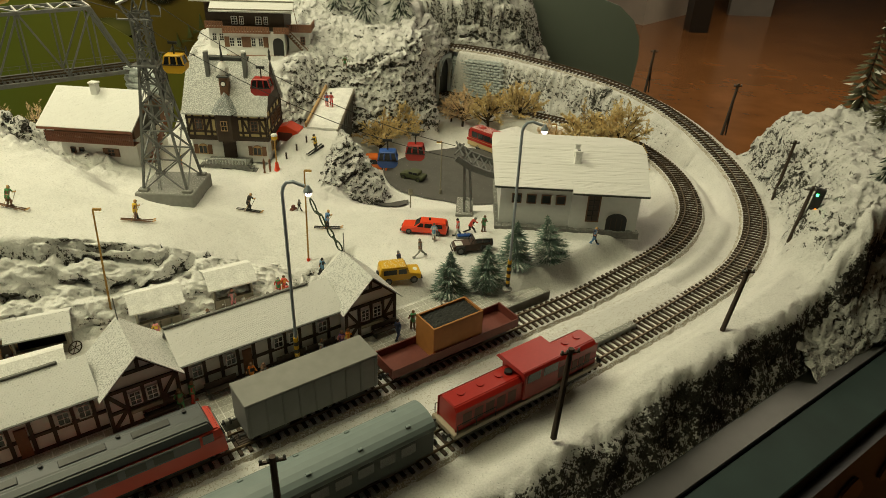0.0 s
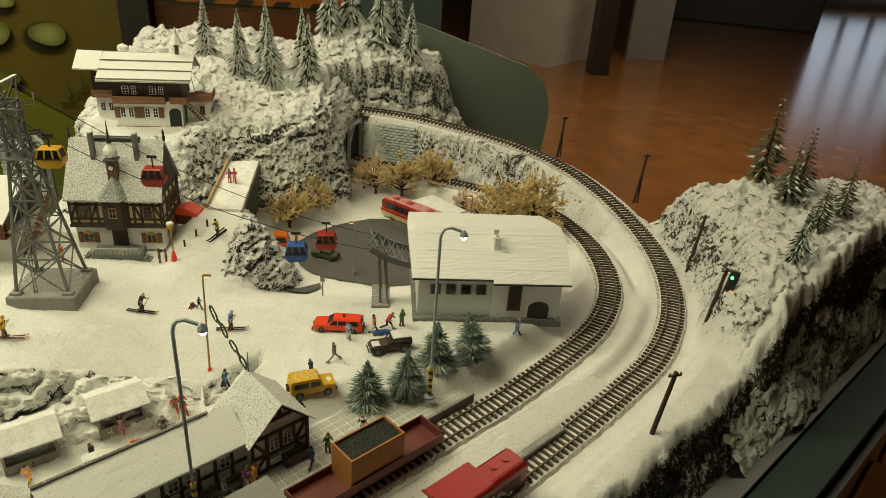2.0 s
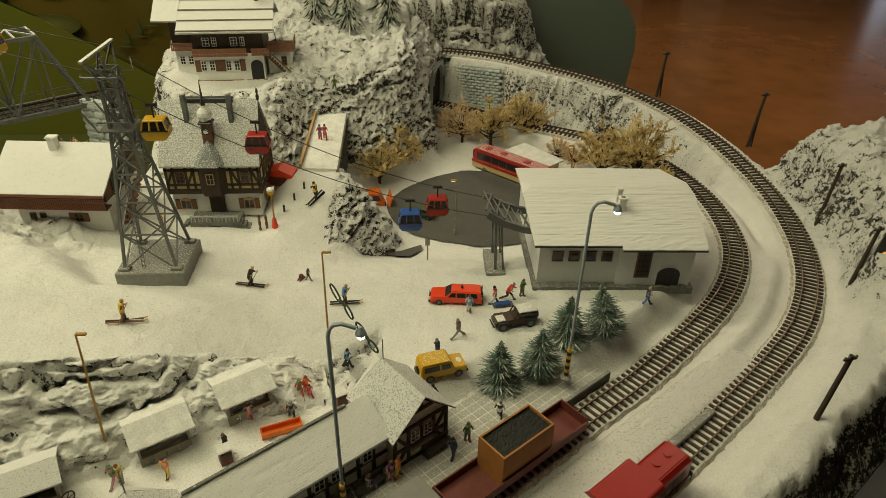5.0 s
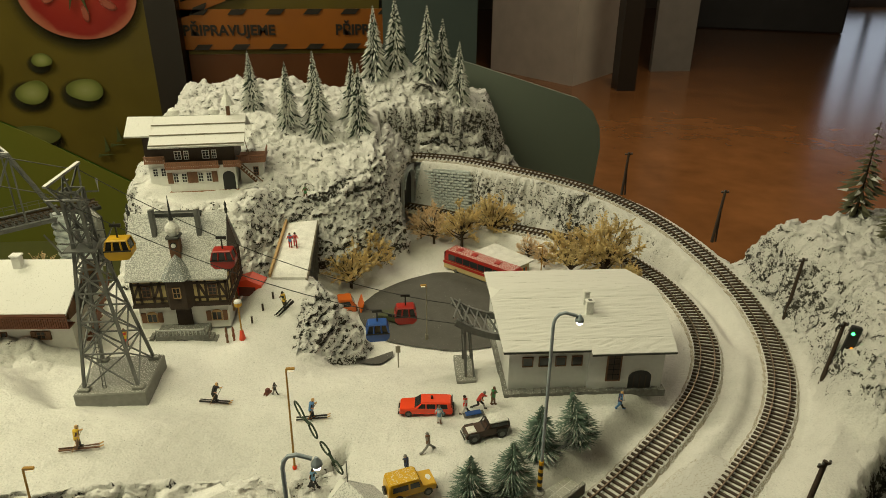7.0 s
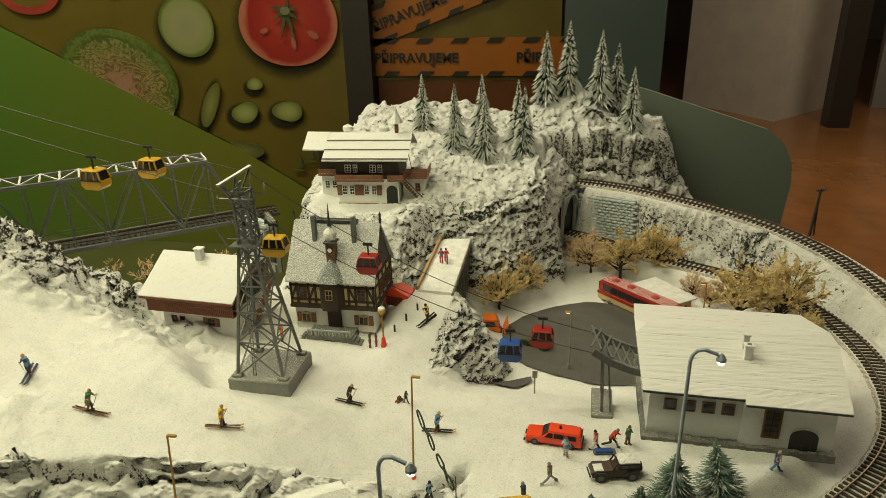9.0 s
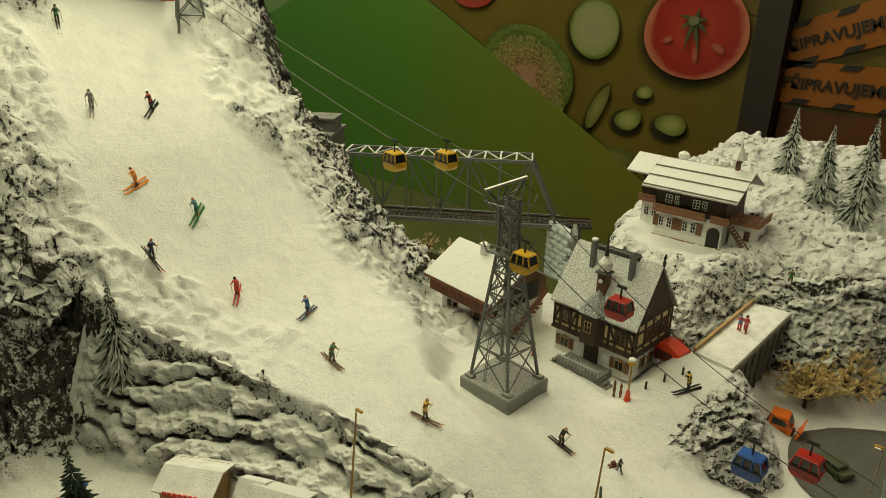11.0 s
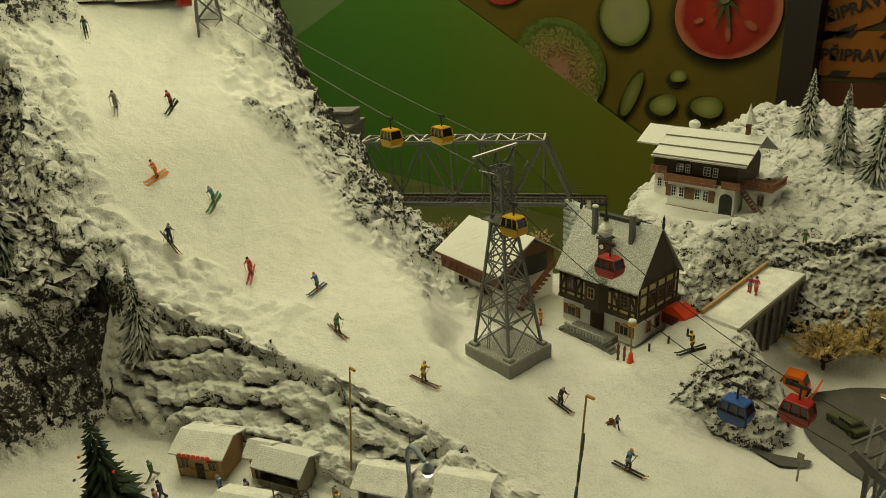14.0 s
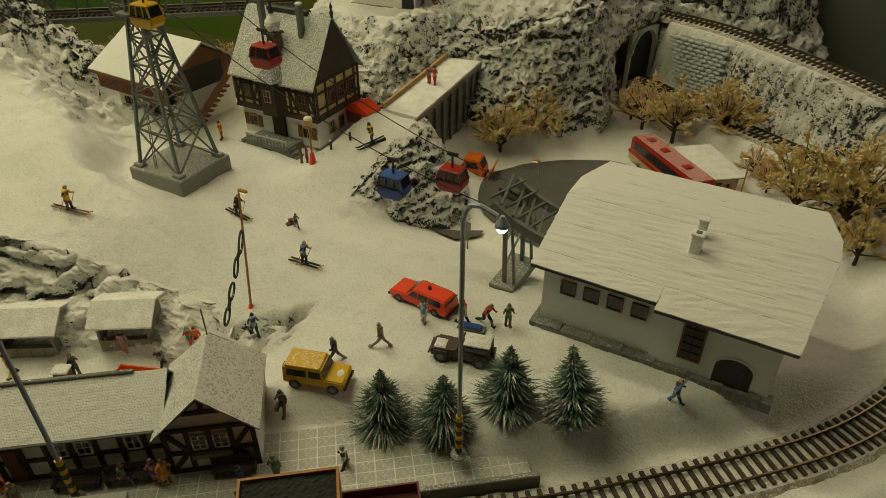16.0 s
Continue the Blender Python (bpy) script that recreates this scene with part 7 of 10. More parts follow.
def truss_bridge():
    A, Bp = Vector((-0.555, 1.055, 0.070)), Vector((-0.868, 0.812, 0.070))
    L = (Bp - A).length
    b = thing("truss_bridge", Matrix.Translation(A) @ Matrix.Rotation(math.atan2(Bp.y - A.y, Bp.x - A.x), 4, "Z"), "grey steel truss railway bridge dusted with snow", "bridge")
    wall_block("deck", b, -0.06, -0.020, L + 0.05, 0.020, -0.008, -0.003, DARK_METAL)
    H, W = 0.102, 0.027
    top0, top1 = 0.045, L - 0.045
    n = 6
    for sy in (-W, W):
        for nm, p, q, w in (("bottom_chord", (-0.01, sy, -0.004), (L + 0.01, sy, -0.004), 0.006), ("top_chord", (top0, sy, H), (top1, sy, H), 0.005), ("end_post", (0, sy, 0), (top0, sy, H), 0.0045), ("end_post", (L, sy, 0), (top1, sy, H), 0.0045)):
            bm = B()
            bar(bm, p, q, w)
            part(nm, bm, GREY_METAL, b)
        step = (top1 - top0) / n
        for k in range(n + 1):
            x = top0 + k * step
            bm = B()
            bar(bm, (x, sy, 0), (x, sy, H), 0.0022)
            part("vertical", bm, GREY_METAL, b)
            if k < n:
                bm = B()
                up = k % 2 == 0
                bar(bm, (x, sy, H if up else 0), (x + step, sy, 0 if up else H), 0.0026)
                part("diagonal", bm, GREY_METAL, b)
        bm = B()
        for k in range(28):
            x = -0.02 + k * (L + 0.04) / 27
            bar(bm, (x, sy * 1.25, -0.003), (x, sy * 1.25, 0.010), 0.0006)
        bar(bm, (-0.02, sy * 1.25, 0.010), (L + 0.02, sy * 1.25, 0.010), 0.0007)
        bar(bm, (-0.02, sy * 1.25, 0.005), (L + 0.02, sy * 1.25, 0.005), 0.0006)
        part("railing", bm, GREY_METAL, b)
    sn = mat("snowy_steel", color=(0.25, 0.25, 0.24), rough=0.6, grain=0.2, dust=0.30)
    step = (top1 - top0) / 12
    for k in range(13):
        x = top0 + k * step
        bm = B()
        bar(bm, (x, -W, H + 0.002), (x, W, H + 0.002), 0.0028)
        part("top_strut", bm, sn, b)
        if k < 12:
            bm = B()
            bar(bm, (x, -W if k % 2 else W, H + 0.002), (x + step, W if k % 2 else -W, H + 0.002), 0.0022)
            part("top_brace", bm, sn, b)
    for o in (-0.00825, 0.00825):
        wall_block("rail", b, -0.06, o - 0.0005, L + 0.05, o + 0.0005, 0.0, 0.0026, RAIL)
    bm = B()
    box(bm, -0.0016, -0.015, -0.003, 0.0016, 0.015, 0.0)
    me = bpy.data.meshes.new("sleeper")
    bm.to_mesh(me)
    bm.free()
    me.materials.append(SLEEPER)
    for k in range(int((L + 0.1) / 0.0085)):
        ob = new("sleeper", me)
        ob.parent = b
        ob.matrix_basis = Matrix.Translation((-0.055 + k * 0.0085, 0, 0))


truss_bridge()


def plank_bridge():
    b = thing("plank_bridge", pose(0, 0, 0), "snow-covered wooden foot bridge against the rock", "bridge")
    snow_slab("deck", [(-0.211, 0.866, 0.0385), (-0.163, 0.858, 0.0405), (-0.160, 1.018, 0.0560), (-0.204, 1.012, 0.0560)], 0.004, WHITE, b, cells=8, rough=0.0008)
    for (x0, y0, z0), (x1, y1, z1), m in (((-0.212, 0.866, 0.041), (-0.205, 1.012, 0.059), PALE_WOOD), ((-0.163, 0.857, 0.036), (-0.160, 1.018, 0.052), GREY_WOOD)):
        bm = B()
        bar(bm, (x0, y0, z0), (x1, y1, z1), 0.003, 0.006)
        part("side_beam", bm, m, b)
    for k in range(9):
        t = k / 8
        bm = B()
        x, y, z = -0.1625 + 0.003 * t, 0.862 + 0.152 * t, 0.034 + 0.015 * t
        bar(bm, (x, y, z), (x, y, z - 0.06), 0.0026)
        part("post", bm, STONE, b)
    bm = B()
    slab(bm, [(-0.166, 0.860, 0.034), (-0.164, 1.016, 0.048), (-0.164, 1.016, -0.04), (-0.166, 0.860, -0.04)], 0.002)
    part("side_wall", bm, STONE, b)


plank_bridge()


INN_WOOD = mat("dark_brown_logs", color=(0.085, 0.045, 0.024), rough=0.7, grain=0.35, scale=300, bump=0.3)


def top_station():
    """Cable car top station and mountain inn on the peak."""
    s = thing("top_station", pose(-1.030, 0.566, 0.420, 0, 0, 72.5), "white cable car top station with snowy roof on the peak", "station")
    bm = B()
    prism(bm, [(-0.106, 0), (0.060, 0), (0.060, 0.076), (-0.005, 0.094), (-0.106, 0.072)], 0.010, 0.075)
    part("wall", bm, PLASTER, s)
    bm = B()
    prism(bm, [(-0.030, -0.004), (0.078, -0.004), (0.078, 0.068), (0.034, 0.083), (-0.030, 0.068)], 0.0, 0.060)
    part("front_wing", bm, PLASTER, s)
    for q in ([(-0.124, 0.002, 0.074), (-0.124, 0.085, 0.074), (-0.004, 0.085, 0.100), (-0.004, 0.002, 0.100)], [(-0.004, 0.002, 0.100), (-0.004, 0.085, 0.100), (0.074, 0.085, 0.080), (0.074, 0.002, 0.080)], [(-0.054, -0.014, 0.065), (-0.054, 0.060, 0.065), (0.034, 0.060, 0.087), (0.034, -0.014, 0.087)], [(0.034, -0.014, 0.087), (0.034, 0.060, 0.087), (0.090, 0.060, 0.071), (0.090, -0.014, 0.071)]):
        snow_slab("roof", q, 0.0022, ROOF_SNOW, s, "snow-covered roof", cells=6, rough=0.001)
    # black panels on the wall stand for the shade inside the open bays
    for x0, x1 in ((0.002, 0.024), (0.058, 0.0775)):
        wall_block("bay_opening", s, x0, -0.0015, x1, 0.002, 0.003, 0.060, BLACK)
    for x0, x1 in ((0.004, 0.012), (0.060, 0.068)):
        wall_block("vent", s, x0, -0.0015, x1, 0.002, 0.064, 0.072, BLACK)
    for k in range(3):
        wall_block("window", s, -0.0275 + k * 0.0085, -0.0012, -0.0220 + k * 0.0085, 0.002, 0.026, 0.040, GLASS)
    for x0, x1, z0, z1 in ((-0.080, -0.062, 0.016, 0.029), (-0.092, -0.088, 0.016, 0.029), (-0.102, -0.084, 0.048, 0.066), (-0.072, -0.068, 0.058, 0.066)):
        wall_block("window", s, x0, 0.0086, x1, 0.012, z0, z1, GLASS)
    bl = wall_block("balcony", s, -0.108, -0.004, -0.070, 0.010, 0.040, 0.0425, BRIGHT_RED)
    for k in range(8):
        wall_block("baluster", bl, -0.1075 + k * 0.0052, -0.004, -0.1055 + k * 0.0052, -0.0028, 0.0425, 0.050, BRIGHT_RED)
    wall_block("handrail", bl, -0.108, -0.0045, -0.070, -0.0025, 0.050, 0.0515, BRIGHT_RED)
    for x in (-0.040, -0.020):
        bm = B()
        lathe(bm, [(0.0040, 0.084), (0.0040, 0.102), (0.0056, 0.103), (0.0056, 0.108), (0.0030, 0.110)], 10, x, 0.035)
        part("chimney", bm, WHITE, s)
    for dx in (0.010, 0.066):
        pts = [(dx, -0.001, 0.054), (dx + 0.020, -0.012, 0.056), (dx + 0.040, -0.026, 0.049), (dx + 0.056, -0.040, 0.038)]
        bm = B()
        tube(bm, pts, 0.0034, 6)
        part("cable_arm", bm, DARK_METAL, s)
    for k in range(6):
        f = 0.30 + 0.13 * k
        bm = B()
        bar(bm, (0.010 + 0.056 * f, -0.001 - 0.039 * f, 0.056 - 0.014 * f * f), (0.066 + 0.056 * f, -0.001 - 0.039 * f, 0.056 - 0.014 * f * f), 0.0022)
        part("arm_brace", bm, DARK_METAL, s)
    legs = [((0.090 + 0.022 * i, -0.030 - 0.014 * j, 0.036), (0.078 + 0.046 * i, -0.022 - 0.030 * j, -0.085)) for i in (0, 1) for j in (0, 1)]
    level = lambda k, f: tuple(p + (q - p) * f for p, q in zip(*legs[k]))
    struts = [(p, q, 0.0026) for p, q in legs]
    for f0, f1 in ((0.05, 0.32), (0.32, 0.60), (0.60, 0.92)):
        struts += [(level(i, f0), level(j, f1), 0.0016) for i, j in ((0, 2), (2, 0), (1, 3), (3, 1), (0, 1), (2, 3))]
        struts += [(level(i, f1), level(j, f1), 0.0016) for i, j in ((0, 2), (1, 3), (0, 1), (2, 3))]
    for a, b, w in struts:
        bm = B()
        bar(bm, a, b, w)
        part("strut", bm, GREY_METAL, s)
    # inn
    i = thing("mountain_inn", pose(-1.105, 0.408, 0.446, 0, 0, 107.5), "brown wooden mountain inn with snowy roof on the peak", "inn")
    bm = B()
    prism(bm, [(0, -0.01), (0.140, -0.01), (0.140, 0.066), (0.070, 0.094), (0, 0.066)], 0.0, 0.140)
    part("wall", bm, INN_WOOD, i)
    for q in ([(-0.020, -0.022, 0.060), (-0.020, 0.160, 0.060), (0.070, 0.160, 0.0965), (0.070, -0.022, 0.0965)], [(0.070, -0.022, 0.0965), (0.070, 0.160, 0.0965), (0.160, 0.160, 0.060), (0.160, -0.022, 0.060)]):
        snow_slab("roof", q, 0.0028, ROOF_SNOW, i, "snow-covered roof", cells=7, rough=0.001)
    for x in (0.020, 0.060, 0.100):
        window(i, x, 0.040, 0.012, 0.015, -0.0006, PALE_WOOD, 2, 2)
    window(i, 0.070, 0.066, 0.010, 0.012, -0.0006, PALE_WOOD, 2, 2)
    for yy in (0.03, 0.07, 0.11):
        wall_block("window", i, -0.0008, yy, 0.001, yy + 0.014, 0.036, 0.050, GLASS)
    for k in range(9):
        wall_block("log", i, -0.0014, 0.0, 0.0, 0.140, 0.002 + k * 0.0066, 0.0070 + k * 0.0066, INN_WOOD)
    balcony(i, 0.0, 0.145, -0.024, 0.024, 0.012, WOOD, 0.024)
    wall_block("stone_floor", i, 0.045, -0.020, 0.140, 0.0, -0.030, 0.023, BROWN_RED, 0.001)
    for y in (0.030, 0.125):
        c = wall_block("chimney", i, 0.036, y - 0.007, 0.050, y + 0.007, 0.070, 0.104, WOOD, 0.001)
        wall_block("cap", c, 0.033, y - 0.010, 0.053, y + 0.010, 0.104, 0.107, WOOD, 0.001)
    tr = thing("terrace_fence", pose(-1.040, 0.300, 0.446, 0, 0, 78), "white snow-covered terrace fence on the peak", "fence")
    for z0 in (-0.012, 0.0):
        wall_block("plank", tr, 0.0005, -0.003, 0.0535, 0.003, z0, z0 + 0.0112, WHITE, 0.001)
        wall_block("plank", tr, 0.0545, -0.003, 0.082, 0.003, z0, z0 + 0.0105, WHITE, 0.001)
    for x in (0.002, 0.028, 0.054, 0.080):
        wall_block("fence_post", tr, x - 0.0015, 0.0031, x + 0.0015, 0.006, -0.014, 0.014, GREY_WOOD, 0.0004)


top_station()


# ---------------------------------------------------------------- trees
def fir_mesh(name, seed, tiers, per, spread, droop, height, ragged=0.15, w=0.16, top_taper=1.0, frost=0.0):
    """A crown of many drooping, folded needle branches round a stem, for a tree of height 1 (scaled)."""
    rng = random.Random(seed)
    bm = B()
    for t in range(tiers):
        f = t / (tiers - 1)
        z = height * (0.10 + 0.87 * f)
        R = spread * height * (1 - f) ** top_taper * (1 + rng.uniform(-ragged, ragged)) + 0.012 * height
        k = max(4, int(per * (1 - 0.65 * f)))
        ph = rng.uniform(0, 6.28)
        for i in range(k):
            a = ph + 2 * math.pi * (i + rng.uniform(-0.3, 0.3)) / k
            L = R * rng.uniform(0.75, 1.1)
            d = droop * L * rng.uniform(0.7, 1.3)
            ca, sa = math.cos(a), math.sin(a)
            ww = w * R * rng.uniform(0.7, 1.2) + 0.004 * height
            z0 = z + rng.uniform(-0.01, 0.01) * height
            p0 = bm.verts.new((0, 0, z0 + 0.01 * height))
            mid = (ca * L * 0.55, sa * L * 0.55)
            pm = bm.verts.new((mid[0], mid[1], z0 - d * 0.35 + 0.006 * height))
            pl = bm.verts.new((mid[0] - sa * ww, mid[1] + ca * ww, z0 - d * 0.55 - 0.010 * height))
            pr = bm.verts.new((mid[0] + sa * ww, mid[1] - ca * ww, z0 - d * 0.55 - 0.010 * height))
            pe = bm.verts.new((ca * L, sa * L, z0 - d))
            fs = [bm.faces.new(c) for c in ((p0, pl, pm), (p0, pm, pr), (pm, pl, pe), (pm, pe, pr))]
            for k_, fc in enumerate(fs):
                fc.material_index = 1 if rng.random() < (frost if k_ > 1 else frost * 0.25) else 0
    me = bpy.data.meshes.new(name)
    bm.to_mesh(me)
    bm.free()
    return me


def make_fir(name, label, seed, m, height, spread, droop, tiers=24, per=15, ragged=0.15, w=0.16, group="", taper=1.0, frost=0.0):
    t = thing(name, pose(0, 0, -5), label, "fir tree", group)
    me = fir_mesh("crown", seed, tiers, per, spread, droop, height, ragged, w, taper, frost)
    me.materials.append(m)
    me.materials.append(FROST)
    cr = new("crown", me)
    cr.parent = t
    bm = B()
    rod(bm, (0, 0, -0.004), (0, 0, height * 0.96), height * 0.016, 7, height * 0.002)
    part("trunk", bm, TRUNK, t)
    return t


def plant(src, x, y, s=1.0, turn=0.0, lean=0.0, z=None, label=""):
    z = gz(x, y) - 0.002 if z is None else z
    m = Matrix.Translation((x, y, z)) @ Matrix.Rotation(turn, 4, "Z") @ Matrix.Rotation(lean, 4, "X") @ Matrix.Scale(s, 4)
    ob = copy_thing(src, m)
    ob.scale = (s, s, s)
    if label:
        ob["label"] = label
    return ob


def remove(ob):
    for o in [*ob.children_recursive, ob]:
        bpy.data.objects.remove(o)


spruce = [make_fir("spruce", "tall snow-dusted dark spruce on the rock", 10 + k, FIR, 0.125, 0.240, 0.55, 30, 22, 0.12, 0.062, group="snowy spruces", frost=0.80) for k in range(2)]
rng = random.Random(2)
for i, (x, y, s) in enumerate(((-0.288, 1.298, 0.88), (-0.2195, 1.25, 0.88), (-0.175, 1.288, 1.06), (-0.163, 1.2275, 0.89), (-0.108, 1.275, 0.98), (-0.0943, 1.239, 1.03), (-0.066, 1.44, 1.12), (-0.022, 1.475, 1.17), (0.0406, 1.455, 1.12), (0.075, 1.485, 1.15), (0.1025, 1.417, 1.02))):
    plant(spruce[i % 2], x, y, s, rng.uniform(0, 6))
for i, (x, y, s) in enumerate(((-0.742, 0.203, 1.12), (-0.715, 0.230, 1.18), (-0.800, 0.252, 1.25), (-0.742, 0.272, 1.20))):
    plant(spruce[i % 2], x, y, s, rng.uniform(0, 6))
plant(spruce[0], -0.606, 0.361, 0.92, 1.0, z=0.044)
plant(spruce[1], 0.520, 0.640, 0.66, 2.0, 0.1)
for s in spruce:
    remove(s)
dark = make_fir("fir_tree", "thin olive-green fir beside the glass", 31, FIR_TAN, 0.105, 0.27, 0.25, 15, 10, 0.3, 0.13, "firs on the rock", frost=0.12)
for x, y, s, t in ((0.613, 0.888, 1.35, 0), (0.600, 0.800, 0.95, 2), (0.600, 0.720, 0.8, 4), (0.645, 0.84, 1.05, 1), (0.66, 0.76, 0.85, 3)):
    plant(dark, x, y, s, t)
remove(dark)
green = [make_fir("young_fir", "small blue-green fir dusted with snow", 41 + k, FIR_GREEN, 0.058, 0.36, 0.02, 30, 40, 0.45, 0.040, "young firs before the cable car station", 0.70, 0.16) for k in range(2)]
for i, (x, y, s, ln) in enumerate(((0.010, 0.506, 1.0, 0), (0.050, 0.517, 0.98, 0), (0.082, 0.549, 1.0, 0), (0.125, 0.560, 1.02, 0.22))):
    plant(green[i % 2], x, y, s, i * 1.3, ln)
for g in green:
    remove(g)
xmas = make_fir("christmas_tree", "dark christmas tree with coloured baubles at the market", 51, FIR_DARK, 0.11, 0.30, 0.35, 20, 15, 0.2)
for k, col in enumerate((BRIGHT_RED, YELLOW, BLUE, BRIGHT_RED, YELLOW, BRIGHT_RED, BLUE, YELLOW)):
    bm = B()
    f = 0.15 + 0.09 * k
    r = 0.30 * 0.11 * (1 - f) + 0.001
    bmesh.ops.create_icosphere(bm, subdivisions=1, radius=0.0017, matrix=Matrix.Translation((r * math.cos(k * 2.2), r * math.sin(k * 2.2), 0.11 * (0.1 + 0.85 * f) - 0.004)))
    part("bauble", bm, col, xmas)
xmas.matrix_basis = pose(-0.470, 0.268, -0.030)
top_tree = make_fir("christmas_tree", "dark christmas tree with tiny lights before the inn", 53, FIR_DARK, 0.085, 0.16, 0.35, 20, 13, 0.2)
for k in range(9):
    bm = B()
    f = 0.12 + 0.085 * k
    r = 0.16 * 0.085 * (1 - f) + 0.0012
    bmesh.ops.create_icosphere(bm, subdivisions=1, radius=0.0010, matrix=Matrix.Translation((r * math.cos(k * 2.2), r * math.sin(k * 2.2), 0.085 * (0.1 + 0.85 * f) - 0.004)))
    part("bulb", bm, BULB, top_tree)
top_tree.matrix_basis = pose(-1.078, 0.446, 0.440)


def leaf_tree(name, label, seed, height, limbs, n, group, leaves, spread=1.0):
    """A dark trunk whose limbs splay upwards into sprays of many narrow leaf tufts, with gaps between them."""
    rng = random.Random(seed)
    t = thing(name, pose(0, 0, -5), label, "tree", group)
    bm = B()
    rod(bm, (0, 0, -0.003), (0, 0, height * 0.30), height * 0.034, 7, height * 0.026)
    sprays = []
    for k in range(limbs):
        a = 2 * math.pi * k * 0.382 + rng.uniform(-0.3, 0.3)
        up = rng.uniform(0.40, 1.45)
        L = height * rng.uniform(0.42, 0.68) * (0.80 + 0.20 * math.sin(up))
        z0 = height * rng.uniform(0.18, 0.36)
        d = Vector((math.cos(a) * math.cos(up) * spread, math.sin(a) * math.cos(up) * spread, math.sin(up)))
        m_ = Vector((0, 0, z0)) + d * L * 0.5
        e = m_ + (d + Vector((0, 0, rng.uniform(-0.25, 0.3)))).normalized() * L * 0.5
        rod(bm, (0, 0, z0), m_, height * 0.016, 5, height * 0.009)
        rod(bm, m_, e, height * 0.009, 4, height * 0.003)
        sprays.append((Vector((0, 0, z0)), m_, e))
    part("trunk", bm, TRUNK, t)
    verts, faces = [], []
    per = max(1, n // limbs)
    for o, m_, e in sprays:
        twigs = []
        for _ in range(7):
            f = rng.uniform(0.25, 1.0)
            base = m_.lerp(e, f) if rng.random() < 0.72 else o.lerp(m_, rng.uniform(0.55, 1))
            d = ((e - o).normalized() + Vector((rng.gauss(0, 0.6), rng.gauss(0, 0.6), rng.gauss(0.1, 0.5)))).normalized()
            twigs.append((base, d, height * rng.uniform(0.10, 0.20)))
        for _ in range(per):
            base, d, tl = rng.choice(twigs)
            p = base + d * tl * rng.random() + Vector((rng.gauss(0, 1), rng.gauss(0, 1), rng.gauss(0, 1))) * height * 0.010
            w = (d + Vector((rng.gauss(0, 0.5), rng.gauss(0, 0.5), rng.gauss(0, 0.5)))).normalized()
            side = w.cross(Vector((rng.gauss(0, 1), rng.gauss(0, 1), rng.gauss(0, 1)))).normalized()
            L, q = height * rng.uniform(0.022, 0.045), height * rng.uniform(0.006, 0.012)
            k = len(verts)
            verts += [tuple(p - side * q * 0.5), tuple(p + side * q * 0.5), tuple(p + w * L * 0.6 + side * q), tuple(p + w * L), tuple(p + w * L * 0.5 - side * q)]
            faces.append((k, k + 1, k + 2, k + 3, k + 4))
    me = bpy.data.meshes.new("crown")
    me.from_pydata(verts, [], faces)
    me.materials.append(leaves)
    cr = new("crown", me)
    cr.parent = t
    return t


DRY = mat("dry_beige_leaves", color=(0.74, 0.56, 0.35), rough=0.85, grain=0.35, scale=140)
autumn = [leaf_tree("autumn_tree", "bare-trunked tree with tan autumn leaves", 60 + k, 0.090, 26, 6800, "autumn trees round the bus yard", AUTUMN, 1.0) for k in range(3)]
for i, (x, y, s) in enumerate(((0.077, 1.125, 0.98), (0.135, 1.150, 1.06), (-0.112, 0.982, 0.84), (-0.083, 1.030, 0.92), (0.284, 0.974, 1.28), (0.236, 0.988, 1.12), (0.300, 0.925, 0.72), (-0.70, 0.075, 0.9))):
    plant(autumn[i % 3], x, y, s, rng.uniform(0, 6), z=-0.052 if y > 0.8 else 0.0)
for a in autumn:
    remove(a)
dry = leaf_tree("dry_bush", "beige dry bush without a clear trunk", 66, 0.070, 26, 4800, "dry bushes round the bus yard", DRY, 1.3)
for x, y, s in ((0.030, 1.150, 1.12), (0.008, 1.175, 0.9), (0.186, 1.075, 0.66), (0.205, 1.040, 0.70)):
    plant(dry, x, y, s, x * 40, z=-0.055)
remove(dry)
bush = leaf_tree("bush", "brown dry bush under the truss bridge", 70, 0.05, 16, 1500, "bushes under the bridge", DRY, 1.2)
for x, y, s in ((-0.64, 0.90, 1.0), (-0.70, 0.90, 0.9), (-0.60, 0.93, 0.8), (-0.76, 0.86, 0.8), (-0.55, 0.97, 0.8)):
    plant(bush, x, y, s, x * 20, z=0.0)
remove(bush)


# ---------------------------------------------------------------- figures
COL = {}


def col(c):
    if c not in COL:
        COL[c] = mat("figure_paint_" + c, color=PAL[c], rough=0.55, grain=0.12, scale=500)
    return COL[c]


PAL = {"red": (0.62, 0.06, 0.04), "yellow": (0.75, 0.50, 0.03), "green": (0.06, 0.24, 0.08), "blue": (0.09, 0.24, 0.48), "navy": (0.03, 0.05, 0.12), "black": (0.015, 0.014, 0.013), "brown": (0.17, 0.09, 0.05), "grey": (0.24, 0.24, 0.22), "white": (0.65, 0.65, 0.62), "pink": (0.62, 0.22, 0.25), "orange": (0.75, 0.24, 0.03), "purple": (0.10, 0.04, 0.16), "sky": (0.15, 0.32, 0.48), "ski": (0.60, 0.37, 0.15)}


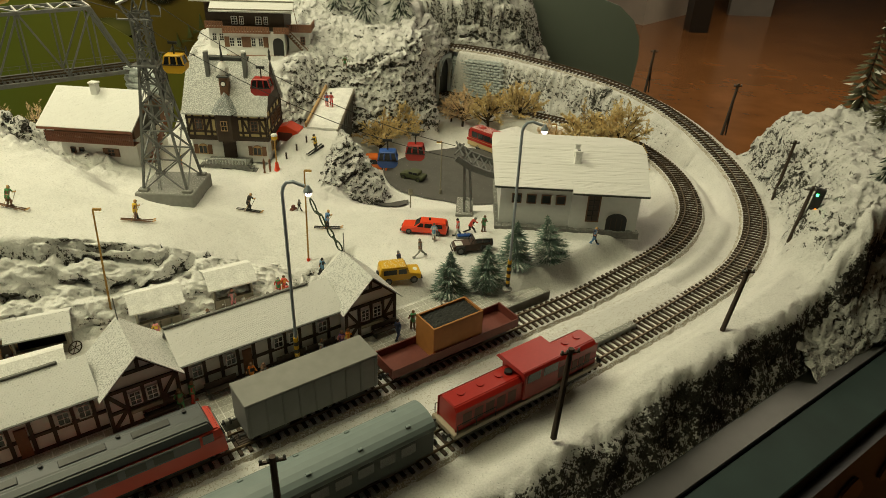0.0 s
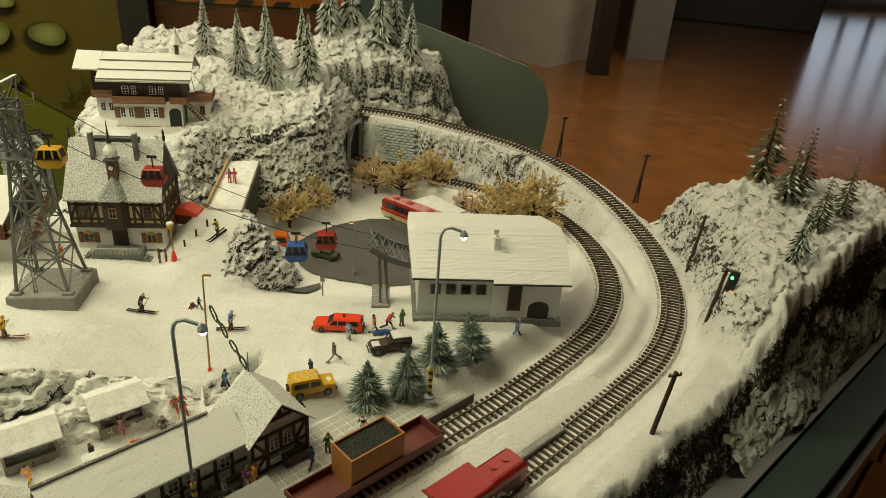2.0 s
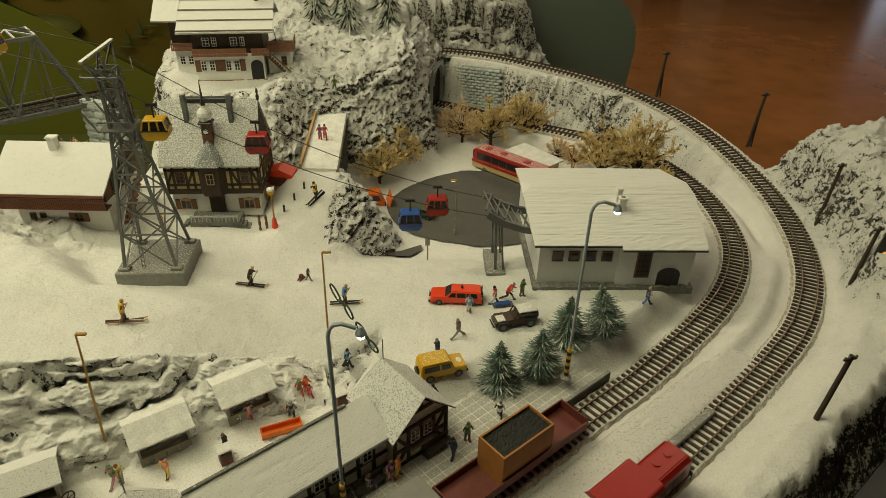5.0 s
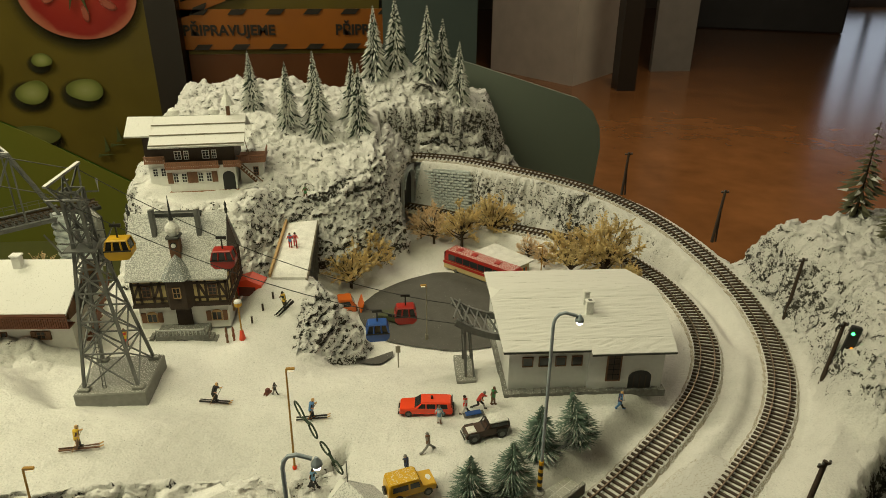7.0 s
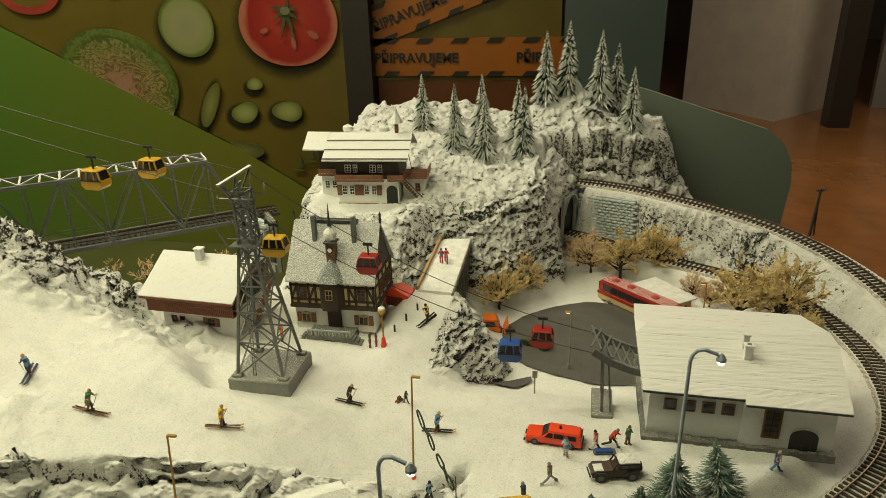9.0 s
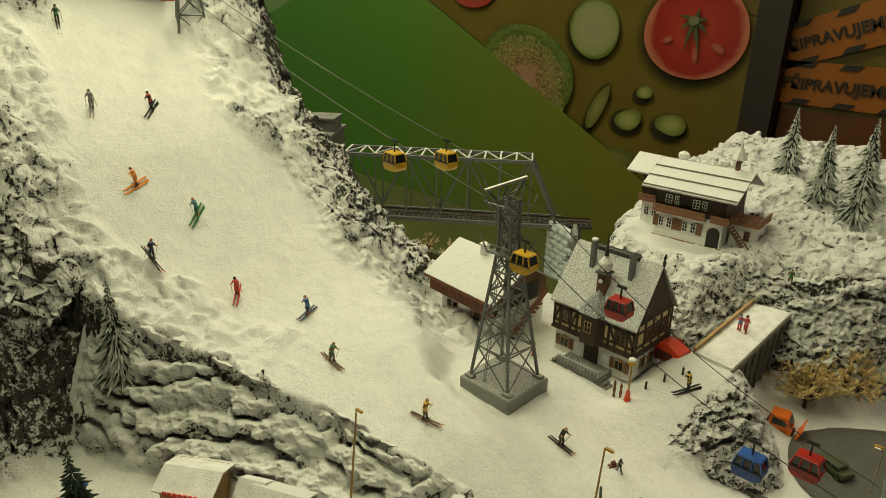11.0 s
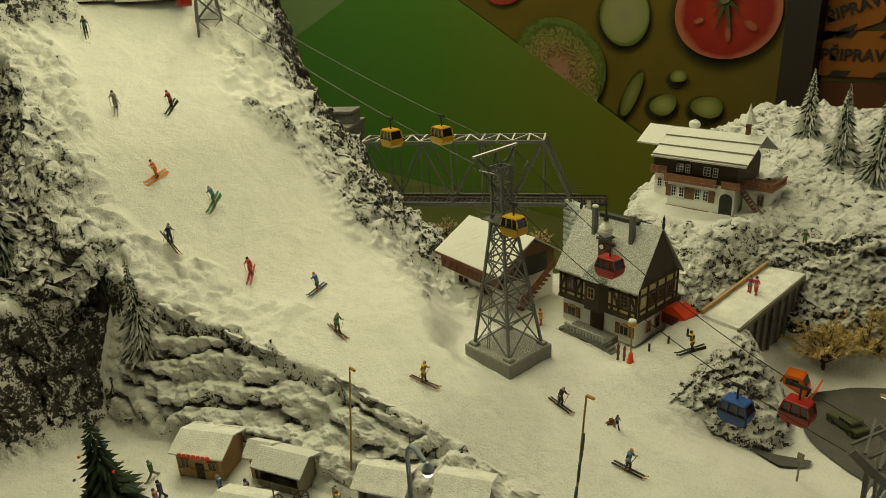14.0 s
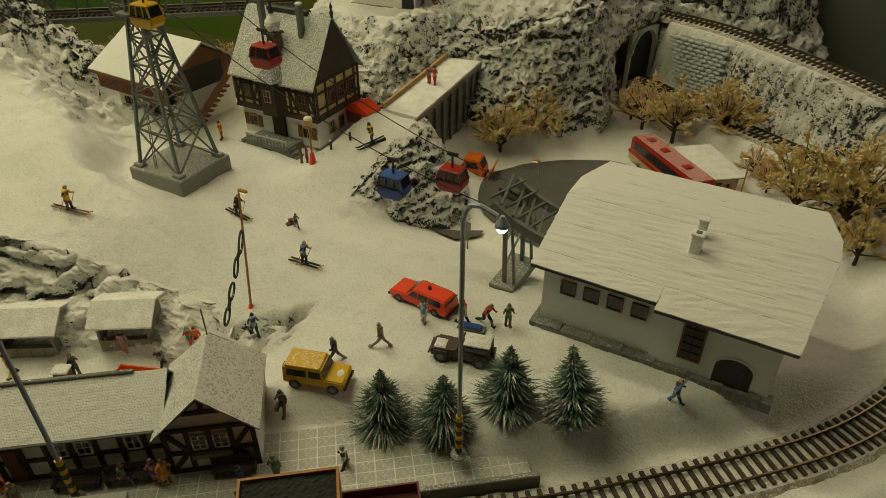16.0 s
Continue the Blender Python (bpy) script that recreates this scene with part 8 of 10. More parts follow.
def figurine(name, x, y, yaw, jacket, trousers, label, hat="brown", skis="", bend=0.0, size=1.0, z=None, walk_=0.25, arms=0.6, group="painted figures", slope=0.0, sit=False, load=""):
    """One plain painted figure in a single mesh: slots 0 trousers, 1 jacket, 2 skin, 3 hat, 4 skis."""
    bm = B()

    def put(slot, fn, *a, **k):
        n = len(bm.faces)
        fn(bm, *a, **k)
        bm.faces.ensure_lookup_table()
        for f in bm.faces[n:]:
            f.material_index = slot

    hip = 0.0095 if not sit else 0.0055
    st = 0.0035 * walk_
    for sx, sd in ((-1, 1), (1, -1)):
        kx = sx * 0.0013
        if sit:
            put(0, rod, (kx, 0, hip), (kx, 0.005, hip + 0.0005), 0.0013, 6, 0.0011)
            put(0, rod, (kx, 0.005, hip), (kx, 0.0055, 0.0005), 0.0011, 6, 0.0009)
        else:
            knee = (kx, sd * st * 0.5 + bend * 0.003, 0.005)
            foot = (kx, sd * st * 1.6, 0.0006)
            put(0, rod, (kx, 0, hip), knee, 0.0014, 6, 0.0011)
            put(0, rod, knee, foot, 0.0011, 6, 0.0009)
            put(3, box, kx - 0.0009, foot[1] - 0.0009, 0, kx + 0.0009, foot[1] + 0.0021, 0.0011)
    sh = Vector((0, bend * 0.005, hip + 0.0072))
    put(1, rod, (0, 0, hip - 0.0012), (0, bend * 0.0025, hip + 0.0035), 0.0021, 8, 0.0022)
    put(1, rod, (0, bend * 0.0025, hip + 0.0035), sh, 0.0022, 8, 0.0023)
    for sx, sg in ((-1, 1), (1, -1)):
        el = sh + Vector((sx * 0.0034, 0.0012 * arms * sg + bend * 0.001, -0.0036))
        ha = el + Vector((sx * 0.0006, 0.0026 * arms, -0.0018 + 0.002 * arms))
        put(1, rod, sh + Vector((sx * 0.0021, 0, -0.0006)), el, 0.0009, 5, 0.0008)
        put(1, rod, el, ha, 0.0008, 5, 0.0007)
        if skis:
            put(4, rod, ha + Vector((0, 0, 0.001)), (ha.x + sx * 0.0012, ha.y - 0.007, 0.0008), 0.00025, 4)
    hd = sh + Vector((0, 0.0006 + bend * 0.001, 0.0022))
    bmesh_n = len(bm.faces)
    bmesh.ops.create_icosphere(bm, subdivisions=1, radius=0.0016, matrix=Matrix.Translation(hd))
    bm.faces.ensure_lookup_table()
    for f in bm.faces[bmesh_n:]:
        f.material_index = 2
    put(3, rod, hd + Vector((0, 0, 0.0003)), hd + Vector((0, 0, 0.0019)), 0.0017, 7, 0.0010)
    if skis:
        on_ski = len(bm.verts)
        for sx in (-1, 1):
            o = sx * 0.0016
            put(4, box, o - 0.0007, -0.013, 0.0004, o + 0.0007, 0.014, 0.0011)
            put(4, rod, (o, 0.0138, 0.0008), (o, 0.0168, 0.0022), 0.0006, 4)
        e, cy, sy = 0.012, math.cos(math.radians(yaw)), math.sin(math.radians(yaw))
        ahead, across = ((gz(x + dx * e, y + dy * e) - gz(x - dx * e, y - dy * e)) / (2 * e) for dx, dy in ((-sy, cy), (cy, sy)))
        bm.verts.ensure_lookup_table()
        for v in bm.verts[on_ski:]:
            v.co.z += v.co.y * ahead + v.co.x * across
    if load == "box":
        put(3, box, 0.0022, -0.001, 0.004, 0.0042, 0.0035, 0.0078)
    if load == "pole":
        put(4, rod, (-0.008, 0.001, sh.z), (0.010, 0.002, sh.z + 0.001), 0.0004, 4)
        put(4, rod, (-0.008, 0.002, sh.z), (0.010, 0.003, sh.z + 0.001), 0.0004, 4)
    z = gz(x, y) + (0.0012 if skis else 0.0002) if z is None else z
    ob = link(name, bm, [col(trousers), col(jacket), SKIN, col(hat), col(skis or "ski")])
    ob.matrix_basis = Matrix.Translation((x, y, z)) @ Matrix.Rotation(math.radians(yaw), 4, "Z") @ Matrix.Rotation(math.radians(slope * 0.15), 4, "X") @ Matrix.Scale(size * 1.08, 4)
    return tagged(ob, label, "figurine", group)


SK = (("blue", "black", -0.1398, 0.6163, 272, "blue-jacketed skier figurine on light wooden skis", "ski", 0.3, -2), ("black", "black", -0.243, 0.6477, 262, "black-clad skier figurine on red-brown skis", "ski", 0.6, -8), ("yellow", "brown", -0.3328, 0.5438, 290, "yellow-jacketed skier figurine striding on brown skis", "ski", 0.2, -6), ("green", "brown", -0.4509, 0.5200, 272, "green-jacketed skier figurine with poles spread", "ski", 0.5, -8), ("blue", "navy", -0.5325, 0.5476, 200, "blue skier figurine with orange hat", "brown", 0.4, -10), ("red", "red", -0.5925, 0.4936, 230, "red santa skier figurine with white beard", "brown", 0.7, -18), ("blue", "green", -0.6945, 0.504, 215, "blue and green skier figurine crouching", "brown", 0.7, -30), ("navy", "black", -0.6464, 0.4245, 280, "dark skier figurine on orange skis", "orange", 0.2, -22), ("orange", "orange", -0.7368, 0.4535, 195, "orange skier figurine seen from behind", "ski", 0.4, -38), ("red", "black", -0.8249, 0.5191, 220, "red-jacketed skier figurine on dark skis", "black", 0.6, -40), ("grey", "grey", -0.8377, 0.4505, 245, "grey skier figurine on red skis", "ski", 0.8, -36), ("green", "black", -0.9839, 0.472, 255, "green skier figurine near the top", "black", 0.6, -30), ("yellow", "black", -0.1851, 0.800, 150, "yellow-jacketed skier figurine on the path", "black", 0.3, 0))
for j, t, x, y, yaw, lb, sk, bend, sl in SK:
    figurine("skier_figurine", x, y, yaw, j, t, lb, skis=sk, bend=bend, slope=sl, hat="orange" if j == "blue" else "black", arms=1.0, group="skiers on the piste", size=1.08)
bz = lambda y: 0.0395 + (y - 0.866) / 0.15 * 0.0170
FG = (
    (-0.192, 0.940, 190, "blue", "red", "figurine in blue jacket and red trousers on the foot bridge", bz(0.940)),
    (-0.185, 0.941, 190, "pink", "red", "figurine in pink jacket and red trousers on the foot bridge", bz(0.941)),
    (-0.178, 1.050, 200, "green", "brown", "green-jacketed walker figurine on the hill", None),
    (-0.366, 0.760, 160, "yellow", "red", "figurine in yellow jacket and red trousers by the house", None),
    (-0.182, 0.660, 240, "black", "grey", "child figurine pulling a small sled", None),
    (0.006, 0.466, 170, "white", "black", "figurine in white shirt and black trousers on the square", None),
    (-0.0252, 0.4373, 200, "green", "brown", "figurine in long green coat on the platform", -0.0118),
    (-0.0385, 0.4214, 150, "navy", "navy", "figurine in dark blue uniform on the platform", -0.0118),
    (-0.024, 0.5587, 110, "brown", "grey", "figurine in brown jacket carrying a load", None),
    (-0.0098, 0.598, 180, "sky", "white", "figurine in pale blue jacket beside the red car", None),
    (0.0185, 0.6113, 90, "red", "white", "rescue figurine in red at the stretcher", None),
    (0.0330, 0.6190, 250, "red", "black", "kneeling rescue figurine in red", None),
    (0.0500, 0.6250, 220, "green", "brown", "figurine in green jacket near the stretcher", None),
    (0.1816, 0.6065, 250, "navy", "blue", "dark blue figurine carrying skis past the station", None),
    (-0.1755, 0.511, 200, "green", "red", "figurine in green with red trousers at the market", None),
    (-0.1700, 0.513, 220, "red", "orange", "figurine in red with orange apron at the market", None),
    (-0.1665, 0.510, 220, "pink", "red", "small figurine in pink at the market", None),
    (-0.180, 0.4847, 200, "grey", "black", "grey figurine at the sled stall", None),
    (-0.2165, 0.4815, 30, "grey", "pink", "figurine in grey with pink skirt at the stall", None),
    (-0.274, 0.4243, 180, "pink", "yellow", "figurine in pink jacket and yellow trousers at the market", None),
    (-0.315, 0.4200, 170, "green", "pink", "figurine in green with pink skirt at the market", None),
    (-0.309, 0.4195, 170, "yellow", "grey", "figurine in yellow coat at the market", None),
    (-0.133, 0.5400, 240, "sky", "black", "figurine in grey blue coat with a suitcase", None),
    (-0.046, 0.531, 120, "navy", "black", "figurine in dark jacket behind the yellow car", None),
    (-0.230, 0.4470, 90, "black", "black", "dark figurine at the waste bin", None),
    (-0.053, 0.4790, 200, "black", "brown", "figurine in black coat with a brown case", None),
    (-0.406, 0.3498, 180, "sky", "navy", "figurine in turquoise jacket at the round table", None),
    (-0.387, 0.3538, 200, "green", "white", "small figurine in green and white at the market", None),
    (-0.383, 0.3667, 160, "purple", "black", "figurine in purple jacket at the market", None),
    (-0.377, 0.3640, 190, "red", "red", "figurine in red coat at the market", None),
    (-0.432, 0.2990, 190, "pink", "brown", "figurine in pink by the christmas tree", None),
    (-0.440, 0.3060, 170, "purple", "navy", "figurine in purple by the christmas tree", None),
    (-0.477, 0.3100, 190, "green", "brown", "figurine in green by the big stall", None),
)
for i, (x, y, yaw, j, t, lb, z) in enumerate(FG):
    figurine("figurine", x, y, yaw, j, t, lb, z=z, walk_=0.2 + 0.5 * (i % 3), arms=0.3 + 0.4 * (i % 2), bend=0.9 if "kneel" in lb else 0.05, size=0.7 if "child" in lb or "small" in lb else 1.0, load="box" if "case" in lb else ("pole" if "carrying skis" in lb else ""), hat=("brown", "black", "grey")[i % 3])
for i, (s, n, j, t, lb, sit) in enumerate(((-0.4846, 0.052, "orange", "black", "figurine in orange top on the platform", False), (-0.4760, 0.046, "brown", "grey", "figurine in brown coat on the platform", False), (-0.4173, 0.054, "grey", "navy", "grey figurine sitting on the platform bench", True), (-0.3975, 0.051, "purple", "pink", "figurine in lilac dress before the station", False), (-0.3915, 0.050, "orange", "yellow", "figurine in orange coat before the station", False), (-0.5344, 0.056, "green", "red", "figurine in green coat before the station", False), (-0.5454, 0.053, "brown", "green", "figurine in brown before the station", False), (-0.4818, 0.0368, "grey", "black", "figurine in grey suit near the platform edge", False))):
    x, y = tp(s, n)
    figurine("figurine", x, y, YAW_T + 180 + 40 * (i % 3), j, t, lb, z=-0.0118, sit=sit, group="travellers on the platform")
for lb, x, y, z in (("figurine in white standing before the top station", -1.040, 0.510, 0.4185), ("figurine in red walking up to the inn", -1.075, 0.450, 0.4185)):
    figurine("figurine", x, y, 140, "white" if "white" in lb else "red", "grey", lb, z=z, size=1.1)


# ---------------------------------------------------------------- market
def bench(s, n):
    b = thing("bench", pose(*tp(s, n), -0.0118, 0, 0, YAW_T), "dark wooden platform bench against the station wall", "bench", "platform benches")
    wall_block("seat", b, -0.014, -0.003, 0.014, 0.003, 0.005, 0.006, TIMBER)
    wall_block("backrest", b, -0.014, 0.0028, 0.014, 0.0038, 0.007, 0.0125, TIMBER)
    for x in (-0.012, 0.012):
        wall_block("leg", b, x - 0.0008, -0.003, x + 0.0008, 0.0036, 0, 0.007, BLACK)


for s in (-0.415, -0.350, -0.445, -0.56, -0.51):
    bench(s, 0.0545 if abs(s + 0.35) > 0.02 else 0.0505)


def stall(x, y, yaw, w, d, h, body, roof, label, sign=False, open_=True, stripe=False):
    s = thing("market_stall", pose(x, y, gz(x, y) - 0.001, 0, 0, yaw), label, "stall", "market stalls")
    t = 0.0016
    wall_block("back_wall", s, -w / 2, d - t, w / 2, d, 0, h + 0.004, body)
    wall_block("floor_board", s, -w / 2, 0, w / 2, d, -0.001, 0.0012, body)
    for sx in (-1, 1):
        bm = B()
        bm.faces.new([bm.verts.new((sx * w / 2 - (t if sx > 0 else 0), p[0], p[1])) for p in ((0, 0), (d, 0), (d, h + 0.004), (d * 0.5, h + 0.009), (0, h))])
        r = bmesh.ops.extrude_face_region(bm, geom=bm.faces[:])
        bmesh.ops.translate(bm, verts=[v for v in r["geom"] if isinstance(v, bmesh.types.BMVert)], vec=(t, 0, 0))
        bmesh.ops.recalc_face_normals(bm, faces=bm.faces)
        part("side_wall", bm, body, s)
    wall_block("counter", s, -w / 2, -0.001, w / 2, 0.004, 0.0095, 0.0110, body)
    for k in range(4):
        x0 = -w / 2 + k * w / 4
        wall_block("front_panel", s, x0 + 0.0004, 0, x0 + w / 4 - 0.0004, 0.0012, 0.0005, 0.0095, body)
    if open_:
        # black panel stands in for the shade inside the open stall
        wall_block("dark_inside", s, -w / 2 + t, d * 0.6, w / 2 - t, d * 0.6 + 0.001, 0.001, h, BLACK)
    else:
        wall_block("front_wall", s, -w / 2, 0.0002, w / 2, 0.0012, 0.0095, h, body)
        for dx in (-0.3, 0.3):
            window(s, dx * w, 0.012, w * 0.2, 0.010, -0.0002, PALE_WOOD, 2, 1)
        wall_block("door", s, -0.004, -0.0012, 0.004, 0.001, 0, 0.018, TIMBER)
    o = 0.005
    snow_slab("roof", [(-w / 2 - o, -o * 0.9, h - 0.001), (w / 2 + o, -o * 0.9, h - 0.001), (w / 2 + o, d * 0.5, h + 0.0105), (-w / 2 - o, d * 0.5, h + 0.0105)], 0.0016, roof, s, cells=6, rough=0.0005)
    snow_slab("roof", [(-w / 2 - o, d * 0.5, h + 0.0105), (w / 2 + o, d * 0.5, h + 0.0105), (w / 2 + o, d + o, h + 0.002), (-w / 2 - o, d + o, h + 0.002)], 0.0016, roof, s, cells=6, rough=0.0005)
    for sx in (-1, 1):
        wall_block("post", s, sx * (w / 2 - 0.001) - 0.0009, -0.0005, sx * (w / 2 - 0.001) + 0.0009, 0.0013, 0, h, body)
    if sign:
        for k in range(7):
            bm = B()
            box(bm, -0.018 + k * 0.0052, -o * 0.9 - 0.0012, h - 0.0035, -0.0142 + k * 0.0052, -o * 0.9 - 0.0004, h + 0.0010)
            part("sign_bar", bm, BRIGHT_RED, s)


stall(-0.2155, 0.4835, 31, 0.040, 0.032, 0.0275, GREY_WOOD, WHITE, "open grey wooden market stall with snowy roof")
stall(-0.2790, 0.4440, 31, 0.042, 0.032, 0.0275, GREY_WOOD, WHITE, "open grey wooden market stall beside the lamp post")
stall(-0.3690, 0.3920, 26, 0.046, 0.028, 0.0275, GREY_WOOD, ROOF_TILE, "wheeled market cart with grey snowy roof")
stall(-0.4430, 0.3460, 34, 0.050, 0.040, 0.031, PALE_WOOD, WHITE, "yellow-brown wooden market hut with red sign bars", True, False)
stall(-0.4000, 0.3870, 30, 0.018, 0.018, 0.028, PALE_WOOD, WHITE, "narrow yellow-brown hut beside the cart", False, False)
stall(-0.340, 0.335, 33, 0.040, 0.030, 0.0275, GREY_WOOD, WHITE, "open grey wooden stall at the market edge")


def cart_wheel(x, y, yaw):
    w = thing("cart_wheel", pose(x, y, gz(x, y) + 0.006, 90, 0, yaw), "old wooden spoked wheel leaning at the cart", "wheel", "cart wheels")
    bm = B()
    ring_bar(bm, Matrix.Identity(4), 0.0065, 0.0065, 0.0006)
    part("rim", bm, TIMBER, w)
    for k in range(3):
        a = math.pi * k / 3
        bm = B()
        rod(bm, (-0.0065 * math.cos(a), -0.0065 * math.sin(a), 0), (0.0065 * math.cos(a), 0.0065 * math.sin(a), 0), 0.0004, 5)
        part("spoke", bm, TIMBER, w)


cart_wheel(-0.352, 0.383, 20)
cart_wheel(-0.343, 0.400, 60)


def waste_house(x, y):
    b = thing("info_post", pose(x, y, gz(x, y), 0, 0, 30), "small dark red booth with a snowy cap", "booth", "small red booths")
    wall_block("body", b, -0.005, -0.004, 0.005, 0.004, 0, 0.015, BROWN_RED)
    wall_block("panel", b, -0.004, -0.0046, 0.004, -0.004, 0.005, 0.013, TIMBER)
    wall_block("cap", b, -0.006, -0.005, 0.006, 0.005, 0.015, 0.017, WHITE, 0.0005)


for x, y in ((-0.1363, 0.496), (-0.2288, 0.4369), (-0.300, 0.385), (-0.345, 0.350)):
    waste_house(x, y)
sled = thing("sled_crate", pose(-0.1870, 0.4690, gz(-0.187, 0.469), 0, 0, 20), "bright orange open sled crate", "crate")
wall_block("bottom", sled, -0.018, -0.005, 0.018, 0.005, 0, 0.001, ORANGE)
for a in ((-0.018, -0.005, 0.018, -0.004), (-0.018, 0.004, 0.018, 0.005), (-0.018, -0.004, -0.017, 0.004), (0.017, -0.004, 0.018, 0.004)):
    wall_block("side", sled, a[0], a[1], a[2], a[3], 0, 0.006, ORANGE)
tb = thing("round_table", pose(-0.390, 0.340, gz(-0.390, 0.340)), "round white standing table at the market", "table")
bm = B()
rod(bm, (0, 0, 0.0095), (0, 0, 0.0107), 0.009, 18)
part("tabletop", bm, WHITE, tb)
bm = B()
rod(bm, (0, 0, 0), (0, 0, 0.0095), 0.0012, 8)
part("leg", bm, WHITE, tb)
ks = thing("toy_sled", pose(-0.190, 0.662, gz(-0.190, 0.662) + 0.0003, 0, 0, 60), "tiny red-brown sled with a load", "sled")
wall_block("seat", ks, -0.004, -0.002, 0.004, 0.002, 0.0015, 0.0025, RED_WOOD)
wall_block("load", ks, -0.002, -0.0016, 0.002, 0.0016, 0.0025, 0.006, BROWN_RED)
for y in (-0.0016, 0.0016):
    wall_block("runner", ks, -0.005, y - 0.0003, 0.005, y + 0.0003, 0, 0.0015, RED_WOOD)
hoop = thing("manhole_ring", pose(0.0055, 0.466, gz(0.0055, 0.466) + 0.0012), "grey ring set into the snowy square", "ring")
bm = B()
for k in range(20):
    a, b = 2 * math.pi * k / 20, 2 * math.pi * (k + 1) / 20
    rod(bm, (0.0105 * math.cos(a), 0.0075 * math.sin(a), 0), (0.0105 * math.cos(b), 0.0075 * math.sin(b), 0), 0.0007, 5)
part("rim", bm, GREY_METAL, hoop)


# ---------------------------------------------------------------- lamps, posts and signals
def street_lamp(x, y, z, yaw, h=0.185):
    l = thing("street_lamp", pose(x, y, z, 0, 0, yaw), "tall grey-blue street lamp with striped base and lit bulb", "street lamp", "tall street lamps")
    bm = B()
    tube(bm, [(0, 0, 0), (0, 0, h * 0.5), (0, 0, h - 0.010), (0.0012, 0, h - 0.005), (0.004, 0, h - 0.0012), (0.009, 0, h), (0.018, 0, h - 0.003)], 0.0014, 8)
    part("pole", bm, LAMP_BLUE, l)
    bm = B()
    lathe(bm, [(0.0052, 0), (0.0052, 0.0012), (0.003, 0.0022)], 14)
    part("base_plate", bm, CONCRETE, l)
    for k in range(8):
        bm = B()
        rod(bm, (0, 0, 0.004 + k * 0.004), (0, 0, 0.008 + k * 0.004), 0.0022, 10)
        part("stripe", bm, YELLOW if k % 2 else BLACK, l)
    bm = B()
    lathe(bm, [(0.0036, h - 0.0078), (0.0034, h - 0.006), (0.0018, h - 0.0035), (0.0010, h - 0.002)], 12, 0.0205, 0)
    part("shade", bm, LAMP_BLUE, l)
    bm = B()
    bmesh.ops.create_icosphere(bm, subdivisions=2, radius=0.0027, matrix=Matrix.Translation((0.0205, 0, h - 0.0088)))
    part("bulb", bm, BULB, l)


street_lamp(0.0712, 0.498, -0.001, -2)
x, y = tp(-0.4440, 0.0465)
street_lamp(x, y, -0.0118, -5)


def small_lamp(x, y, h, label, pole_m, base_m, head=True, z=None, yaw=0, lean=0.0):
    z = gz(x, y) if z is None else z
    l = thing("lamp_post", pose(x, y, z, lean, 0, yaw), label, "lamp post", "small lamp posts")
    bm = B()
    rod(bm, (0, 0, 0), (0, 0, h), 0.0011, 8, 0.0008)
    part("pole", bm, pole_m, l)
    bm = B()
    lathe(bm, [(0.0034, 0), (0.0026, 0.002), (0.0020, 0.010)], 10)
    part("base", bm, base_m, l)
    if head:
        bm = B()
        box(bm, 0.0, -0.0014, h - 0.001, 0.008, 0.0014, h + 0.0012, bevel=0.0004)
        part("head", bm, OCHRE, l)
        bm = B()
        box(bm, 0.002, -0.0012, h - 0.0018, 0.0072, 0.0012, h - 0.0009)
        part("light", bm, DIM_BULB, l)
    return l


small_lamp(-0.1515, 0.5573, 0.114, "ochre wooden lamp post with red foot and snow garland", OCHRE, BRIGHT_RED, z=-0.018, lean=-6)
small_lamp(-0.3277, 0.4456, 0.118, "leaning ochre lamp post with red foot", OCHRE, BRIGHT_RED, lean=-6)
small_lamp(-0.006, 0.832, 0.085, "thin grey-green lamp post at the bus yard", GREY_WOOD, GREY_WOOD, yaw=180)
small_lamp(0.180, 0.962, 0.075, "ochre lamp post with red foot at the kiosk", OCHRE, BRIGHT_RED, yaw=180)
rl = thing("round_lamp", pose(-0.2305, 0.7526, gz(-0.2305, 0.7526)), "ochre lamp post with red foot and round yellow head", "lamp post")
bm = B()
rod(bm, (0, 0, 0), (0, 0, 0.046), 0.0010, 8)
part("pole", bm, OCHRE, rl)
bm = B()
lathe(bm, [(0.0042, 0), (0.0030, 0.006), (0.0022, 0.012)], 10)
part("foot", bm, BRIGHT_RED, rl)
bm = B()
lathe(bm, [(0.0028, 0.0445), (0.0044, 0.046), (0.0044, 0.050), (0.0020, 0.0515)], 12)
part("head", bm, YELLOW, rl)
bm = B()
lathe(bm, [(0.0046, 0.0502), (0.0040, 0.0522), (0.001, 0.0535)], 12)
part("snow_cap", bm, WHITE, rl)


